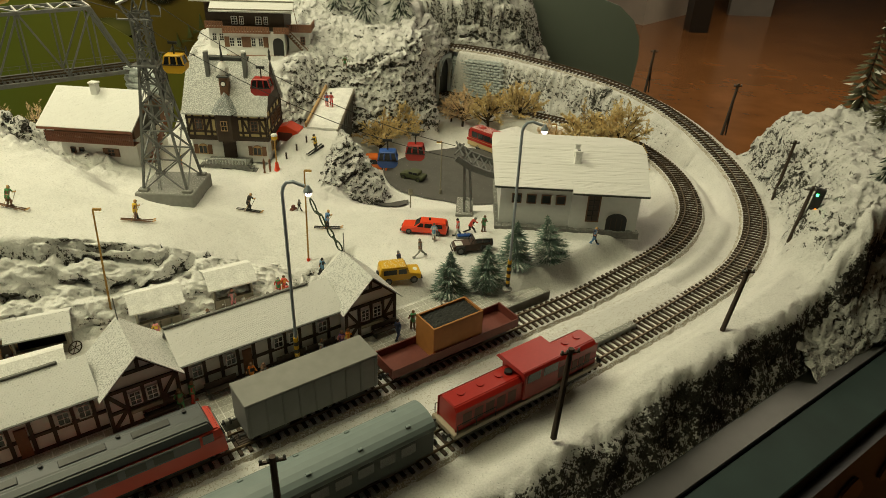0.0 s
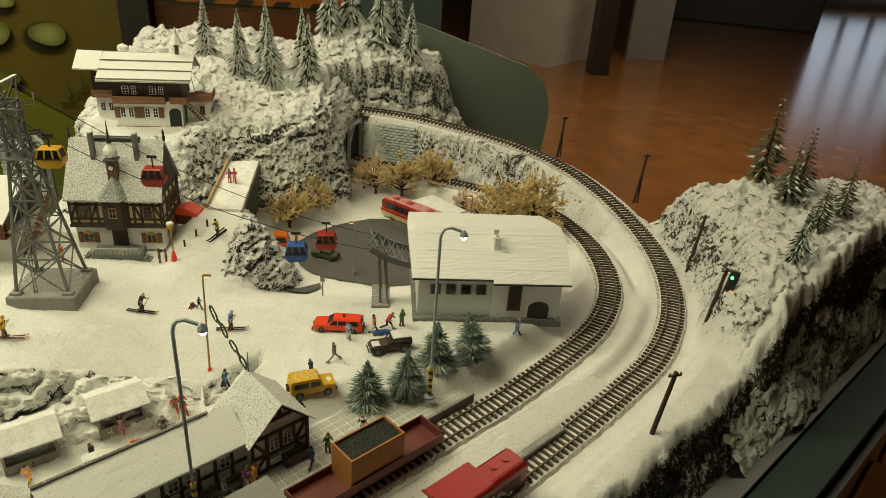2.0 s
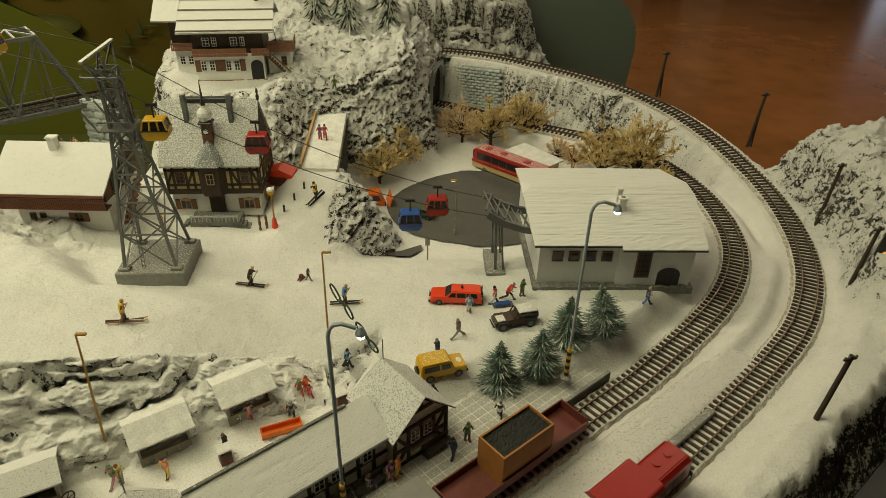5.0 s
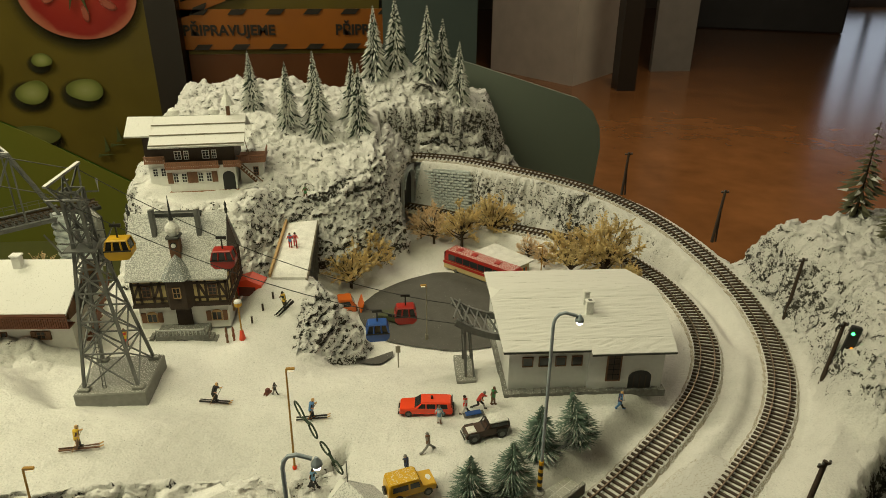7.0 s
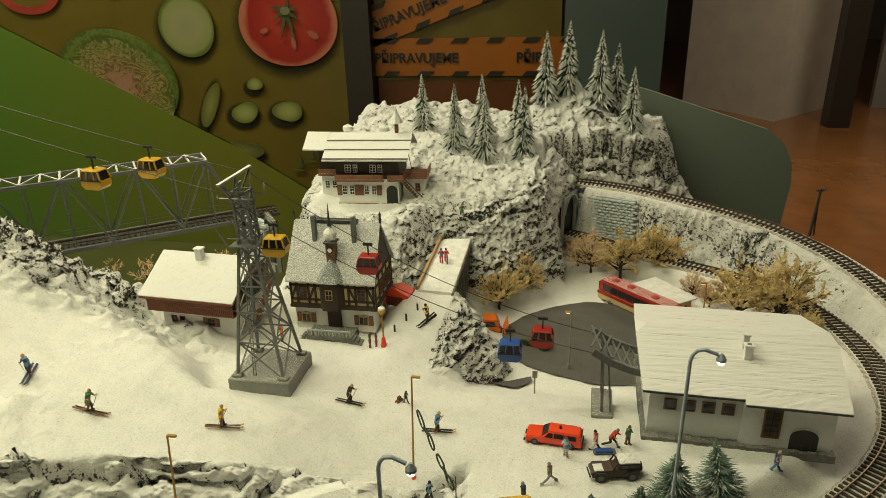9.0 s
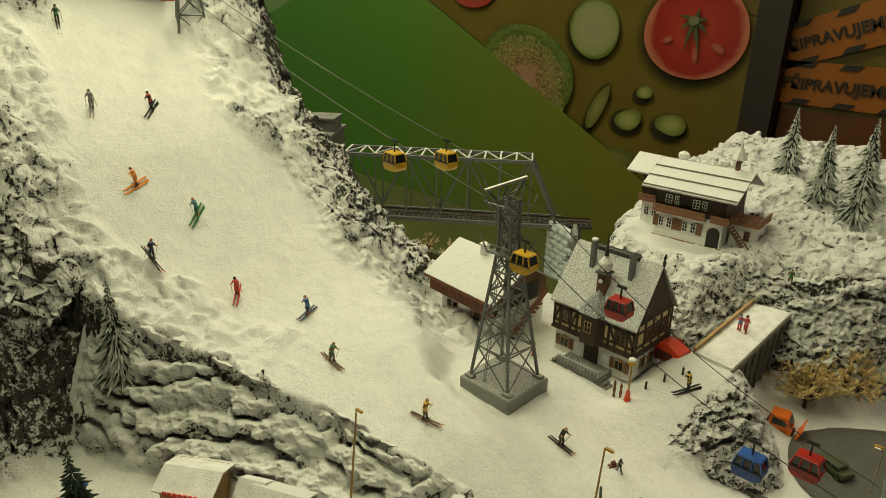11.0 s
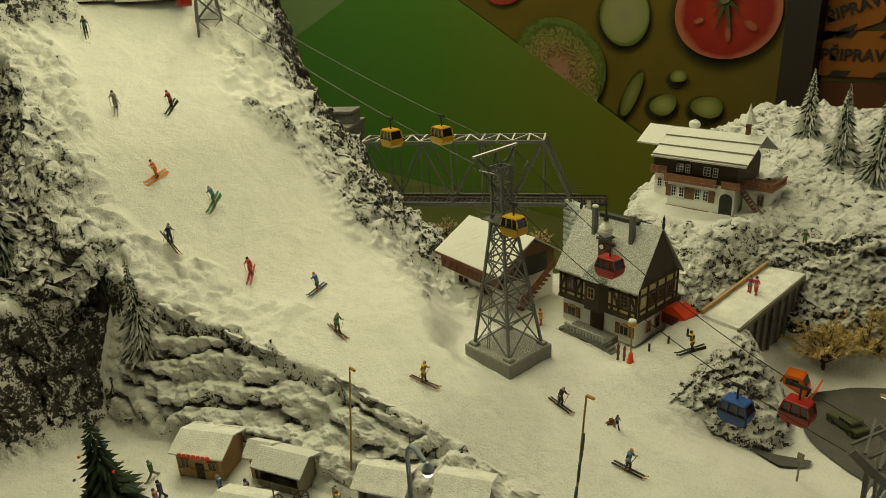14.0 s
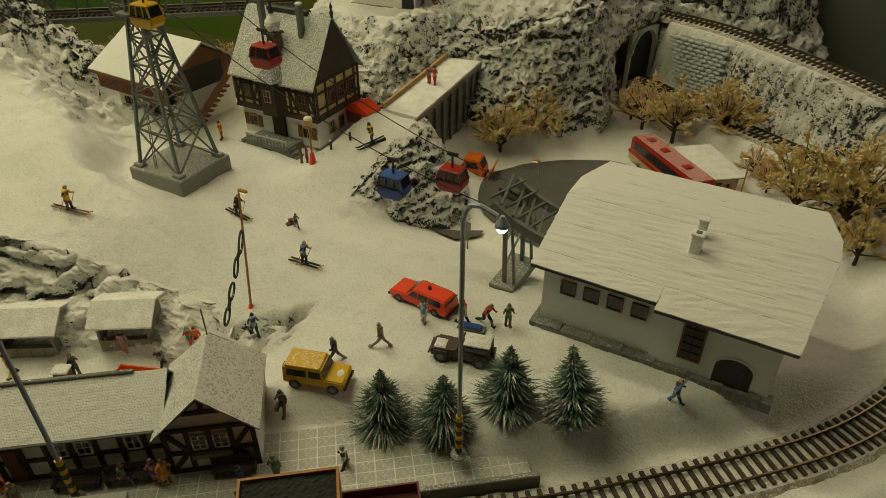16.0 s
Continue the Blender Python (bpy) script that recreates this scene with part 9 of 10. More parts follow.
def telegraph_pole(x, y, h, lean_x, lean_y, z=None, brace=False):
    z = (gz(x, y) if z is None else z) - 0.003
    p = thing("telegraph_pole", pose(x, y, z, lean_x, lean_y, 20), "dark brown wooden telegraph pole with insulators", "telegraph pole", "telegraph poles along the line")
    bm = B()
    rod(bm, (0, 0, 0), (0, 0, h), 0.0026, 9, 0.0021)
    part("pole", bm, TIMBER, p)
    bm = B()
    bar(bm, (-0.008, 0, h - 0.004), (0.008, 0, h - 0.004), 0.0016)
    part("cross_arm", bm, TIMBER, p)
    for x in (-0.007, -0.0025, 0.0025, 0.007):
        bm = B()
        lathe(bm, [(0.0006, h - 0.004), (0.0012, h - 0.002), (0.0007, h - 0.0008)], 7, x, 0)
        part("insulator", bm, GREY_METAL, p)
    if brace:
        bm = B()
        rod(bm, (0.0, 0, h * 0.75), (0.008, 0.0, 0), 0.0014, 7)
        part("brace", bm, TIMBER, p)


telegraph_pole(0.376, 1.176, 0.080, 0, 4, 0.026, True)
telegraph_pole(0.467, 0.998, 0.088, 0, 6, 0.008, True)
telegraph_pole(0.481, 0.800, 0.092, 0, 6, -0.020)
telegraph_pole(0.4325, 0.6455, 0.090, 0, 9, -0.021)
telegraph_pole(0.2760, 0.4370, 0.085, 0, 9, -0.012)
telegraph_pole(0.0965, 0.2960, 0.090, 0, 2, -0.008)
telegraph_pole(-0.094, 0.1803, 0.090, 0, 0, -0.006)


def signal():
    s = thing("colour_light_signal", pose(0.436, 0.634, -0.020, 0, 6, -25), "railway signal with lit green lamp and red-white post", "signal")
    for k in range(6):
        bm = B()
        rod(bm, (0, 0, k * 0.010), (0, 0, (k + 1) * 0.010), 0.0012, 8)
        part("post_band", bm, WHITE if k % 2 else BRIGHT_RED, s)
    wall_block("head", s, -0.0055, -0.003, 0.0055, 0.003, 0.058, 0.092, BLACK, 0.001)
    for x, z, m in ((-0.0022, 0.084, GREEN_LIGHT), (0.0022, 0.066, ORANGE_LIGHT), (0.0022, 0.084, BLACK), (-0.0022, 0.066, BLACK)):
        bm = B()
        rod(bm, (x, -0.003, z), (x, -0.0040, z), 0.0017, 10)
        part("lens", bm, m, s)


signal()


def small_sign(x, y, h, label):
    s = thing("path_post", pose(x, y, gz(x, y)), label, "post", "small wooden posts")
    bm = B()
    rod(bm, (0, 0, 0), (0, 0, h), 0.0009, 7)
    part("post", bm, GREY_WOOD, s)
    bm = B()
    box(bm, -0.003, -0.0006, h * 0.7, 0.003, 0.0006, h, bevel=0.0003)
    part("board", bm, GREY_WOOD, s)


small_sign(-0.0468, 0.7529, 0.032, "thin weathered post with a small board")
for k in range(3):
    x, y = -0.222 + 0.010 * k, 0.775 + 0.022 * k
    bo = thing("bollard", pose(x, y, gz(x, y)), "short dark wooden bollard with snow cap", "bollard", "bollards beside the house")
    bm = B()
    rod(bm, (0, 0, 0), (0, 0, 0.010), 0.0013, 7)
    part("post", bm, TIMBER, bo)
    bm = B()
    lathe(bm, [(0.0015, 0.010), (0.0013, 0.0112), (0.0004, 0.012)], 7)
    part("snow_cap", bm, WHITE, bo)
tent = thing("red_tarpaulin", pose(-0.236, 0.858, gz(-0.236, 0.858) - 0.002, 0, 0, -10), "bright red tarpaulin shelter behind the house", "shelter")
bm = B()
prism(bm, [(-0.020, 0), (-0.020, 0.017), (0.0, 0.024), (0.018, 0.016), (0.018, 0)], -0.012, 0.012)
part("cover", bm, BRIGHT_RED, tent)
wall_block("opening", tent, -0.012, -0.0128, 0.010, -0.012, 0, 0.013, BROWN_RED)
for k, (dx, m) in enumerate(((-0.004, WOOD), (0.004, RED_WOOD))):
    mp = thing("carved_post", pose(-0.2455 + dx, 0.757, gz(-0.2455, 0.757)), "carved reddish wooden post before the house", "post", "carved posts")
    bm = B()
    lathe(bm, [(0.0018, 0), (0.0012, 0.004), (0.0019, 0.009), (0.0013, 0.013), (0.0017, 0.017), (0.0005, 0.021)], 8)
    part("shaft", bm, m, mp)


def garland():
    """Chain of dark rings that hangs from the lamp post."""
    g = thing("ring_garland", pose(0, 0, 0), "dark evergreen ring garland hanging from the lamp post", "garland")
    a, b = Vector((-0.1455, 0.5595, 0.0650)), Vector((-0.1000, 0.4864, 0.0450))
    along = (b - a).normalized()
    up = (Vector((0, 0, 1)) - along * along.z).normalized()
    for i, (f0, f1, wide) in enumerate(((0.0, 0.24, 0.0045), (0.20, 0.34, 0.0012), (0.31, 0.50, 0.0045), (0.56, 0.76, 0.0042), (0.73, 0.84, 0.0012), (0.81, 1.0, 0.0042))):
        bm = B()
        p, q = a.lerp(b, f0), a.lerp(b, f1)
        m = Matrix((along, up, along.cross(up))).transposed().to_4x4()
        m.translation = (p + q) / 2
        ring_bar(bm, m @ Matrix.Rotation(0.22 if i % 2 else -0.15, 4, "Z"), (q - p).length / 2, wide, 0.0009)
        part("ring", bm, FIR_DARK, g)


garland()


# ---------------------------------------------------------------- vehicles
def wheel(parent, x, y, r, w=0.0022, rim=GREY_METAL):
    bm = B()
    rod(bm, (x, y - w / 2, r), (x, y + w / 2, r), r, 16)
    t = part("tyre", bm, BLACK, parent)
    bm = B()
    rod(bm, (x, y - w / 2 - 0.0002, r), (x, y + w / 2 + 0.0002, r), r * 0.55, 12)
    part("rim", bm, rim, t)


def profile_body(name, parent, prof, w, m, bevel=0.0008, top_in=0.0, ztop=1.0):
    """A body from a side outline of (x, z), w wide, narrowing towards the top."""
    bm = B()
    prism(bm, prof, -w / 2, w / 2)
    if top_in:
        zs = [v.co.z for v in bm.verts]
        z0 = ztop
        z1 = max(zs)
        for v in bm.verts:
            if v.co.z > z0:
                v.co.y *= 1 - top_in * (v.co.z - z0) / (z1 - z0)
    bmesh.ops.bevel(bm, geom=bm.edges[:], offset=bevel, segments=2, affect="EDGES")
    ob = part(name, bm, m, parent)
    return ob


def side_panes(parent, rects, y, name="side_window"):
    for x0, x1, z0, z1, x2, x3 in rects:
        for sy in (-1, 1):
            bm = B()
            a = [bm.verts.new((x, sy * y[0], z)) for x, z in ((x0, z0), (x1, z0))] + [bm.verts.new((x, sy * y[1], z1)) for x in (x3, x2)]
            bm.faces.new(a)
            r = bmesh.ops.extrude_face_region(bm, geom=bm.faces[:])
            bmesh.ops.translate(bm, verts=[v for v in r["geom"] if isinstance(v, bmesh.types.BMVert)], vec=(0, sy * 0.0003, 0))
            bmesh.ops.recalc_face_normals(bm, faces=bm.faces)
            part(name, bm, GLASS, parent)


def estate_car():
    c = thing("estate_car", pose(-0.0215, 0.6195, gz(-0.0215, 0.6195), 0, 0, -6), "bright red-orange estate fire car with roof beacon", "car")
    pr = [(-0.0275, 0.0028), (0.0275, 0.0028), (0.0275, 0.0090), (0.0255, 0.0160), (-0.004, 0.0164), (-0.0115, 0.0103), (-0.0268, 0.0088)]
    profile_body("body", c, pr, 0.0200, BRIGHT_RED, 0.0009, 0.22, 0.010)
    side_panes(c, [(-0.0085, -0.0005, 0.0105, 0.0150, -0.0045, -0.0005), (0.0008, 0.0098, 0.0105, 0.0150, 0.0008, 0.0098), (0.0110, 0.0225, 0.0105, 0.0150, 0.0110, 0.0215)], (0.00985, 0.0086))
    for x0, x1, z0, z1 in ((-0.0113, -0.0052, 0.0106, 0.0152), (0.0262, 0.0274, 0.0105, 0.0150)):
        bm = B()
        slab(bm, [(x0 - 0.0004, -0.0085, z0 + 0.0002), (x0 - 0.0004, 0.0085, z0 + 0.0002), (x1 - 0.0003, 0.0076, z1 + 0.0003), (x1 - 0.0003, -0.0076, z1 + 0.0003)], 0.0005)
        part("windscreen", bm, GLASS, c)
    for x in (-0.0180, 0.0170):
        for y in (-0.0092, 0.0092):
            wheel(c, x, y, 0.0036)
    bm = B()
    rod(bm, (0.006, 0, 0.0162), (0.006, 0, 0.0190), 0.0013, 10)
    part("beacon", bm, BLACK, c)
    for y in (-0.0070, 0.0070):
        bm = B()
        box(bm, -0.0283, y - 0.0018, 0.0058, -0.0272, y + 0.0018, 0.0078)
        part("headlight", bm, WHITE, c)
    for x in (-0.0282, 0.0280):
        wall_block("bumper", c, x - 0.0008, -0.0098, x + 0.0008, 0.0098, 0.0028, 0.0045, BLACK)


estate_car()


YELLOW_ROOF = mat("snow_dusted_yellow", color=(0.62, 0.36, 0.012), rough=0.4, grain=0.1, dust=0.16)


def off_roader():
    c = thing("off_road_car", pose(-0.0435, 0.508, gz(-0.0435, 0.508) + 0.0002, 0, 0, 196), "yellow boxy off-road car with snow on its roof", "car")
    pr = [(-0.0215, 0.0045), (0.0225, 0.0045), (0.0225, 0.0110), (0.0215, 0.0195), (-0.006, 0.0198), (-0.0085, 0.0120), (-0.0215, 0.0112)]
    profile_body("body", c, pr, 0.0195, YELLOW, 0.0008, 0.08, 0.012)
    bm = B()
    box(bm, -0.005, -0.0088, 0.0196, 0.0205, 0.0088, 0.0206, bevel=0.0004)
    part("snowy_roof", bm, YELLOW_ROOF, c, "yellow roof dusted with snow")
    side_panes(c, [(-0.0060, 0.0030, 0.0125, 0.0178, -0.0052, 0.0030), (0.0048, 0.0190, 0.0125, 0.0178, 0.0048, 0.0185)], (0.00975, 0.0093))
    bm = B()
    slab(bm, [(-0.0088, -0.0085, 0.0125), (-0.0088, 0.0085, 0.0125), (-0.0066, 0.0082, 0.0188), (-0.0066, -0.0082, 0.0188)], 0.0006)
    part("windscreen", bm, GLASS, c)
    bm = B()
    for k in range(3):
        rod(bm, (-0.0150, 0.000, 0.01135), (-0.0150, 0.000, 0.01155 + 0.00005 * k), 0.0040 - 0.001 * k, 14)
    part("bonnet_badge", bm, WHITE, c, "round pale badge on the bonnet")
    for x in (-0.0135, 0.0140):
        for y in (-0.0090, 0.0090):
            wheel(c, x, y, 0.0042, 0.0026)
    bm = B()
    rod(bm, (0.0228, 0, 0.0095), (0.0250, 0, 0.0095), 0.0040, 14)
    part("spare_wheel", bm, BLACK, c)
    wall_block("bumper", c, -0.0228, -0.0096, -0.0212, 0.0096, 0.0045, 0.0062, BLACK)


off_roader()


def bus():
    a, b = Vector((0.046, 1.060)), Vector((0.146, 0.962))
    mid = (a + b) / 2
    c = thing("touring_bus", pose(mid.x, mid.y, -0.0505, 0, 0, math.degrees(math.atan2((a - b).y, (a - b).x))), "red and cream touring bus with snow on its roof", "bus")
    L, W = 0.136, 0.029
    pr = [(-L / 2, 0.004), (L / 2, 0.004), (L / 2, 0.016), (L / 2 - 0.003, 0.0352), (-L / 2 + 0.001, 0.0352), (-L / 2, 0.018)]
    profile_body("body", c, [(-L / 2, 0.0035), (L / 2, 0.0035), (L / 2, 0.0170), (-L / 2, 0.0170)], W, mat("cream_paint", color=(0.55, 0.42, 0.20), rough=0.4, grain=0.08), 0.0012)
    profile_body("upper_body", c, [(-L / 2, 0.0168), (L / 2, 0.0168), (L / 2 - 0.003, 0.0352), (-L / 2 + 0.0008, 0.0352)], W - 0.0004, RED, 0.0016, 0.06, 0.018)
    bm = B()
    box(bm, -L / 2 + 0.004, -W / 2 + 0.002, 0.0348, L / 2 - 0.006, W / 2 - 0.002, 0.0358, bevel=0.0004)
    part("roof", bm, mat("snowy_red_roof", color=(0.40, 0.05, 0.035), rough=0.6, grain=0.15, dust=0.22), c, "red roof sprinkled with snow")
    for x in (-0.03, 0.015, 0.045):
        wall_block("roof_hatch", c, x - 0.005, -0.005, x + 0.005, 0.005, 0.0356, 0.0372, RED, 0.0005)
    n = 8
    for k in range(n):
        x = -L / 2 + 0.009 + k * (L - 0.018) / n
        for sy in (-1, 1):
            wall_block("side_window", c, x, sy * (W / 2 - 0.0004) - 0.0004, x + (L - 0.018) / n - 0.0012, sy * (W / 2 - 0.0004) + 0.0004, 0.0205, 0.0305, GLASS)
    wall_block("windscreen", c, L / 2 - 0.0022, -W / 2 + 0.002, L / 2 - 0.0002, W / 2 - 0.002, 0.0185, 0.0310, GLASS)
    wall_block("rear_window", c, -L / 2 - 0.0004, -W / 2 + 0.003, -L / 2 + 0.001, W / 2 - 0.003, 0.0210, 0.0300, GLASS)
    wall_block("stripe", c, -L / 2 - 0.0003, -W / 2 - 0.0003, L / 2 + 0.0003, W / 2 + 0.0003, 0.0125, 0.0165, RED)
    for x in (-0.038, 0.042):
        for y in (-0.0128, 0.0128):
            wheel(c, x, y, 0.0055, 0.003)


bus()


def kiosk():
    k = thing("bus_shelter", pose(0.135, 1.032, -0.0505, 0, 0, -53), "cream bus shelter with flat snowy roof", "shelter")
    cr = mat("pale_cream_wall", color=(0.46, 0.38, 0.22), rough=0.7, grain=0.1)
    wall_block("back_wall", k, -0.036, 0.017, 0.038, 0.019, 0, 0.026, cr)
    wall_block("end_room", k, 0.012, -0.017, 0.038, 0.017, 0, 0.026, cr)
    wall_block("side_wall", k, -0.038, -0.014, -0.036, 0.019, 0, 0.026, cr)
    for x in (-0.037, -0.012):
        wall_block("post", k, x - 0.001, -0.018, x + 0.001, -0.016, 0, 0.026, WOOD)
    wall_block("bench", k, -0.034, 0.010, 0.010, 0.016, 0.005, 0.0065, WOOD)
    wall_block("roof", k, -0.043, -0.024, 0.043, 0.024, 0.026, 0.0272, GREY_WOOD)
    snow_slab("roof_snow", [(-0.0435, -0.0245, 0.0286), (0.0435, -0.0245, 0.0286), (0.0435, 0.0245, 0.0286), (-0.0435, 0.0245, 0.0286)], 0.0014, WHITE, k, "snow on the flat roof", cells=8, rough=0.001)
    wall_block("window", k, 0.0378, -0.012, 0.0386, -0.002, 0.009, 0.020, GLASS)
    wall_block("window_frame", k, 0.0376, -0.013, 0.0382, -0.001, 0.008, 0.021, WOOD)
    for i in range(3):
        wall_block("sign_bar", k, 0.0376, 0.001 + i * 0.0046, 0.0386, 0.0042 + i * 0.0046, 0.010 + 0.002 * (i % 2), 0.018, ORANGE if i != 1 else BLACK)


kiosk()


def jeep():
    c = thing("army_jeep", pose(-0.050, 0.886, gz(-0.050, 0.886) + 0.001, 0, 0, -25), "dark olive open army car", "car")
    profile_body("body", c, [(-0.020, 0.004), (0.020, 0.004), (0.020, 0.010), (0.006, 0.0108), (-0.008, 0.0108), (-0.020, 0.0098)], 0.018, OLIVE, 0.0008)
    wall_block("cabin", c, -0.006, -0.008, 0.012, 0.008, 0.0105, 0.0160, OLIVE, 0.0012)
    side_panes(c, [(-0.004, 0.002, 0.0115, 0.0150, -0.004, 0.002), (0.004, 0.010, 0.0115, 0.0150, 0.004, 0.010)], (0.0081, 0.0081))
    for x in (-0.013, 0.013):
        for y in (-0.0085, 0.0085):
            wheel(c, x, y, 0.0042, 0.003, OLIVE)


jeep()


def loader():
    c = thing("snow_plough", pose(-0.124, 0.918, -0.0515, 0, 0, 8), "orange snow plough lorry with raised blade", "lorry")
    wall_block("bed", c, -0.040, -0.011, -0.006, 0.011, 0.008, 0.017, WOOD, 0.0006)
    wall_block("chassis", c, -0.040, -0.008, 0.022, 0.008, 0.005, 0.008, BLACK)
    profile_body("cab", c, [(-0.005, 0.006), (0.020, 0.006), (0.020, 0.014), (0.014, 0.027), (-0.005, 0.027)], 0.022, ORANGE, 0.001)
    side_panes(c, [(-0.002, 0.014, 0.016, 0.024, -0.002, 0.011)], (0.0111, 0.0111))
    bm = B()
    slab(bm, [(0.0192, -0.009, 0.0165), (0.0192, 0.009, 0.0165), (0.0153, 0.009, 0.0250), (0.0153, -0.009, 0.0250)], 0.0006)
    part("windscreen", bm, GLASS, c)
    bm = B()
    slab(bm, [(0.024, -0.015, 0.003), (0.024, 0.015, 0.003), (0.030, 0.015, 0.020), (0.030, -0.015, 0.020)], 0.0016)
    part("blade", bm, ORANGE, c)
    for x in (-0.030, -0.018, 0.010):
        for y in (-0.0095, 0.0095):
            wheel(c, x, y, 0.0052, 0.003)


loader()


DARK_BROWN = mat("dark_brown_paint", color=(0.060, 0.032, 0.022), rough=0.6, grain=0.25, scale=300)


def snow_cover(name, x0, y0, x1, y1, z, parent, seed):
    """A thin uneven layer of snow on a flat top."""
    bm = B()
    bmesh.ops.create_grid(bm, x_segments=12, y_segments=9, size=1.0)
    rng = random.Random(seed)
    for v in bm.verts:
        h = (1 - v.co.x ** 4) * (1 - v.co.y ** 4)
        v.co = Vector(((x0 + x1) / 2 + v.co.x * (x1 - x0) / 2, (y0 + y1) / 2 + v.co.y * (y1 - y0) / 2, z + 0.0004 + 0.0013 * h * rng.uniform(0.4, 1.0)))
    r = bmesh.ops.extrude_face_region(bm, geom=bm.faces[:])
    for v in [v for v in r["geom"] if isinstance(v, bmesh.types.BMVert)]:
        v.co.z = z - 0.0006
    bmesh.ops.recalc_face_normals(bm, faces=bm.faces)
    return part(name, bm, WHITE, parent, "thin layer of snow")


def army_jeep():
    c = thing("field_car", pose(0.035, 0.577, gz(0.035, 0.577), 0, 0, 12), "old dark brown field car with snow on bonnet and canvas top", "car")
    bm = B()
    prism(bm, [(-0.0225, 0.0045), (0.0205, 0.0045), (0.0215, 0.0125), (-0.0040, 0.0125), (-0.0060, 0.0118), (-0.0205, 0.0108), (-0.0230, 0.0090)], -0.0072, 0.0072)
    part("body", bm, DARK_BROWN, c)
    for y in (-0.0076, 0.0076):
        for x in (-0.0150, 0.0140):
            bm = B()
            prism(bm, [(x - 0.0062, 0.0068), (x - 0.0048, 0.0104), (x + 0.0048, 0.0104), (x + 0.0062, 0.0068), (x + 0.0052, 0.0068), (x + 0.0040, 0.0094), (x - 0.0040, 0.0094), (x - 0.0052, 0.0068)], y - 0.0014, y + 0.0014)
            part("mudguard", bm, DARK_METAL, c)
    bm = B()
    prism(bm, [(0.0000, 0.0124), (0.0212, 0.0124), (0.0208, 0.0182), (0.0170, 0.0190), (0.0020, 0.0190)], -0.0068, 0.0068)
    part("canvas_top", bm, DARK_BROWN, c, "dark brown canvas top")
    for x0, x1 in ((0.0030, 0.0095), (0.0110, 0.0190)):
        for y in (-0.0070, 0.0070):
            wall_block("side_window", c, x0, y - 0.0003, x1, y + 0.0003, 0.0136, 0.0172, GLASS)
    bm = B()
    for p, q in (((-0.0035, -0.0066, 0.0124), (0.0000, -0.0066, 0.0186)), ((-0.0035, 0.0066, 0.0124), (0.0000, 0.0066, 0.0186)), ((0.0000, -0.0066, 0.0186), (0.0000, 0.0066, 0.0186)), ((-0.0035, -0.0066, 0.0124), (-0.0035, 0.0066, 0.0124))):
        bar(bm, p, q, 0.0009)
    part("windscreen_frame", bm, BLACK, c)
    snow_cover("snow", 0.0016, -0.0070, 0.0205, 0.0070, 0.0189, c, 12)
    snow_cover("snow", -0.0205, -0.0060, -0.0120, 0.0040, 0.0110, c, 13)
    for x in (-0.0150, 0.0140):
        for y in (-0.0078, 0.0078):
            wheel(c, x, y, 0.0050, 0.0024, GREY_METAL)
    for y in (-0.0045, 0.0045):
        bm = B()
        rod(bm, (-0.0238, y, 0.0088), (-0.0222, y, 0.0088), 0.0014, 10)
        part("headlight", bm, GREY_METAL, c)
    bm = B()
    rod(bm, (0.0214, 0.0, 0.0100), (0.0238, 0.0, 0.0100), 0.0046, 16)
    part("spare_wheel", bm, BLACK, c)
    wall_block("bumper", c, -0.0250, -0.0070, -0.0238, 0.0070, 0.0046, 0.0062, DARK_METAL, 0.0003)


army_jeep()


def stretcher():
    st = thing("rescue_stretcher", pose(0.027, 0.608, gz(0.027, 0.608) + 0.0006, 0, 0, 10), "low rescue sled with a blue blanket", "sled")
    wall_block("frame", st, -0.011, -0.004, 0.011, 0.004, 0, 0.0012, GREY_METAL, 0.0004)
    wall_block("blanket", st, -0.009, -0.0032, 0.008, 0.0032, 0.0012, 0.0032, BLUE, 0.0008)


stretcher()


# ---------------------------------------------------------------- trains
def on_track(s, n, z=Z_TRACK + 0.0038):
    return pose(*tp(s, n), z, 0, 0, YAW_T)


def bogie(parent, x, wb=0.022, r=0.0055):
    bm = B()
    box(bm, x - wb * 0.75, -0.0125, 0.003, x + wb * 0.75, -0.0105, 0.0085, bevel=0.0006)
    box(bm, x - wb * 0.75, 0.0105, 0.003, x + wb * 0.75, 0.0125, 0.0085, bevel=0.0006)
    box(bm, x - 0.004, -0.0105, 0.005, x + 0.004, 0.0105, 0.008)
    b = part("bogie", bm, BLACK, parent)
    for dx in (-wb / 2, wb / 2):
        for y in (-0.0085, 0.0085):
            bm = B()
            rod(bm, (x + dx, y - 0.001, r), (x + dx, y + 0.001, r), r, 14)
            part("wheel", bm, DARK_METAL, b)


def buffers(parent, x, z=0.012):
    for sx in (-1, 1):
        for y in (-0.010, 0.010):
            bm = B()
            rod(bm, (sx * x, y, z), (sx * (x + 0.005), y, z), 0.0010, 8)
            rod(bm, (sx * (x + 0.005), y, z), (sx * (x + 0.006), y, z), 0.0028, 10)
            part("buffer", bm, BLACK, parent)


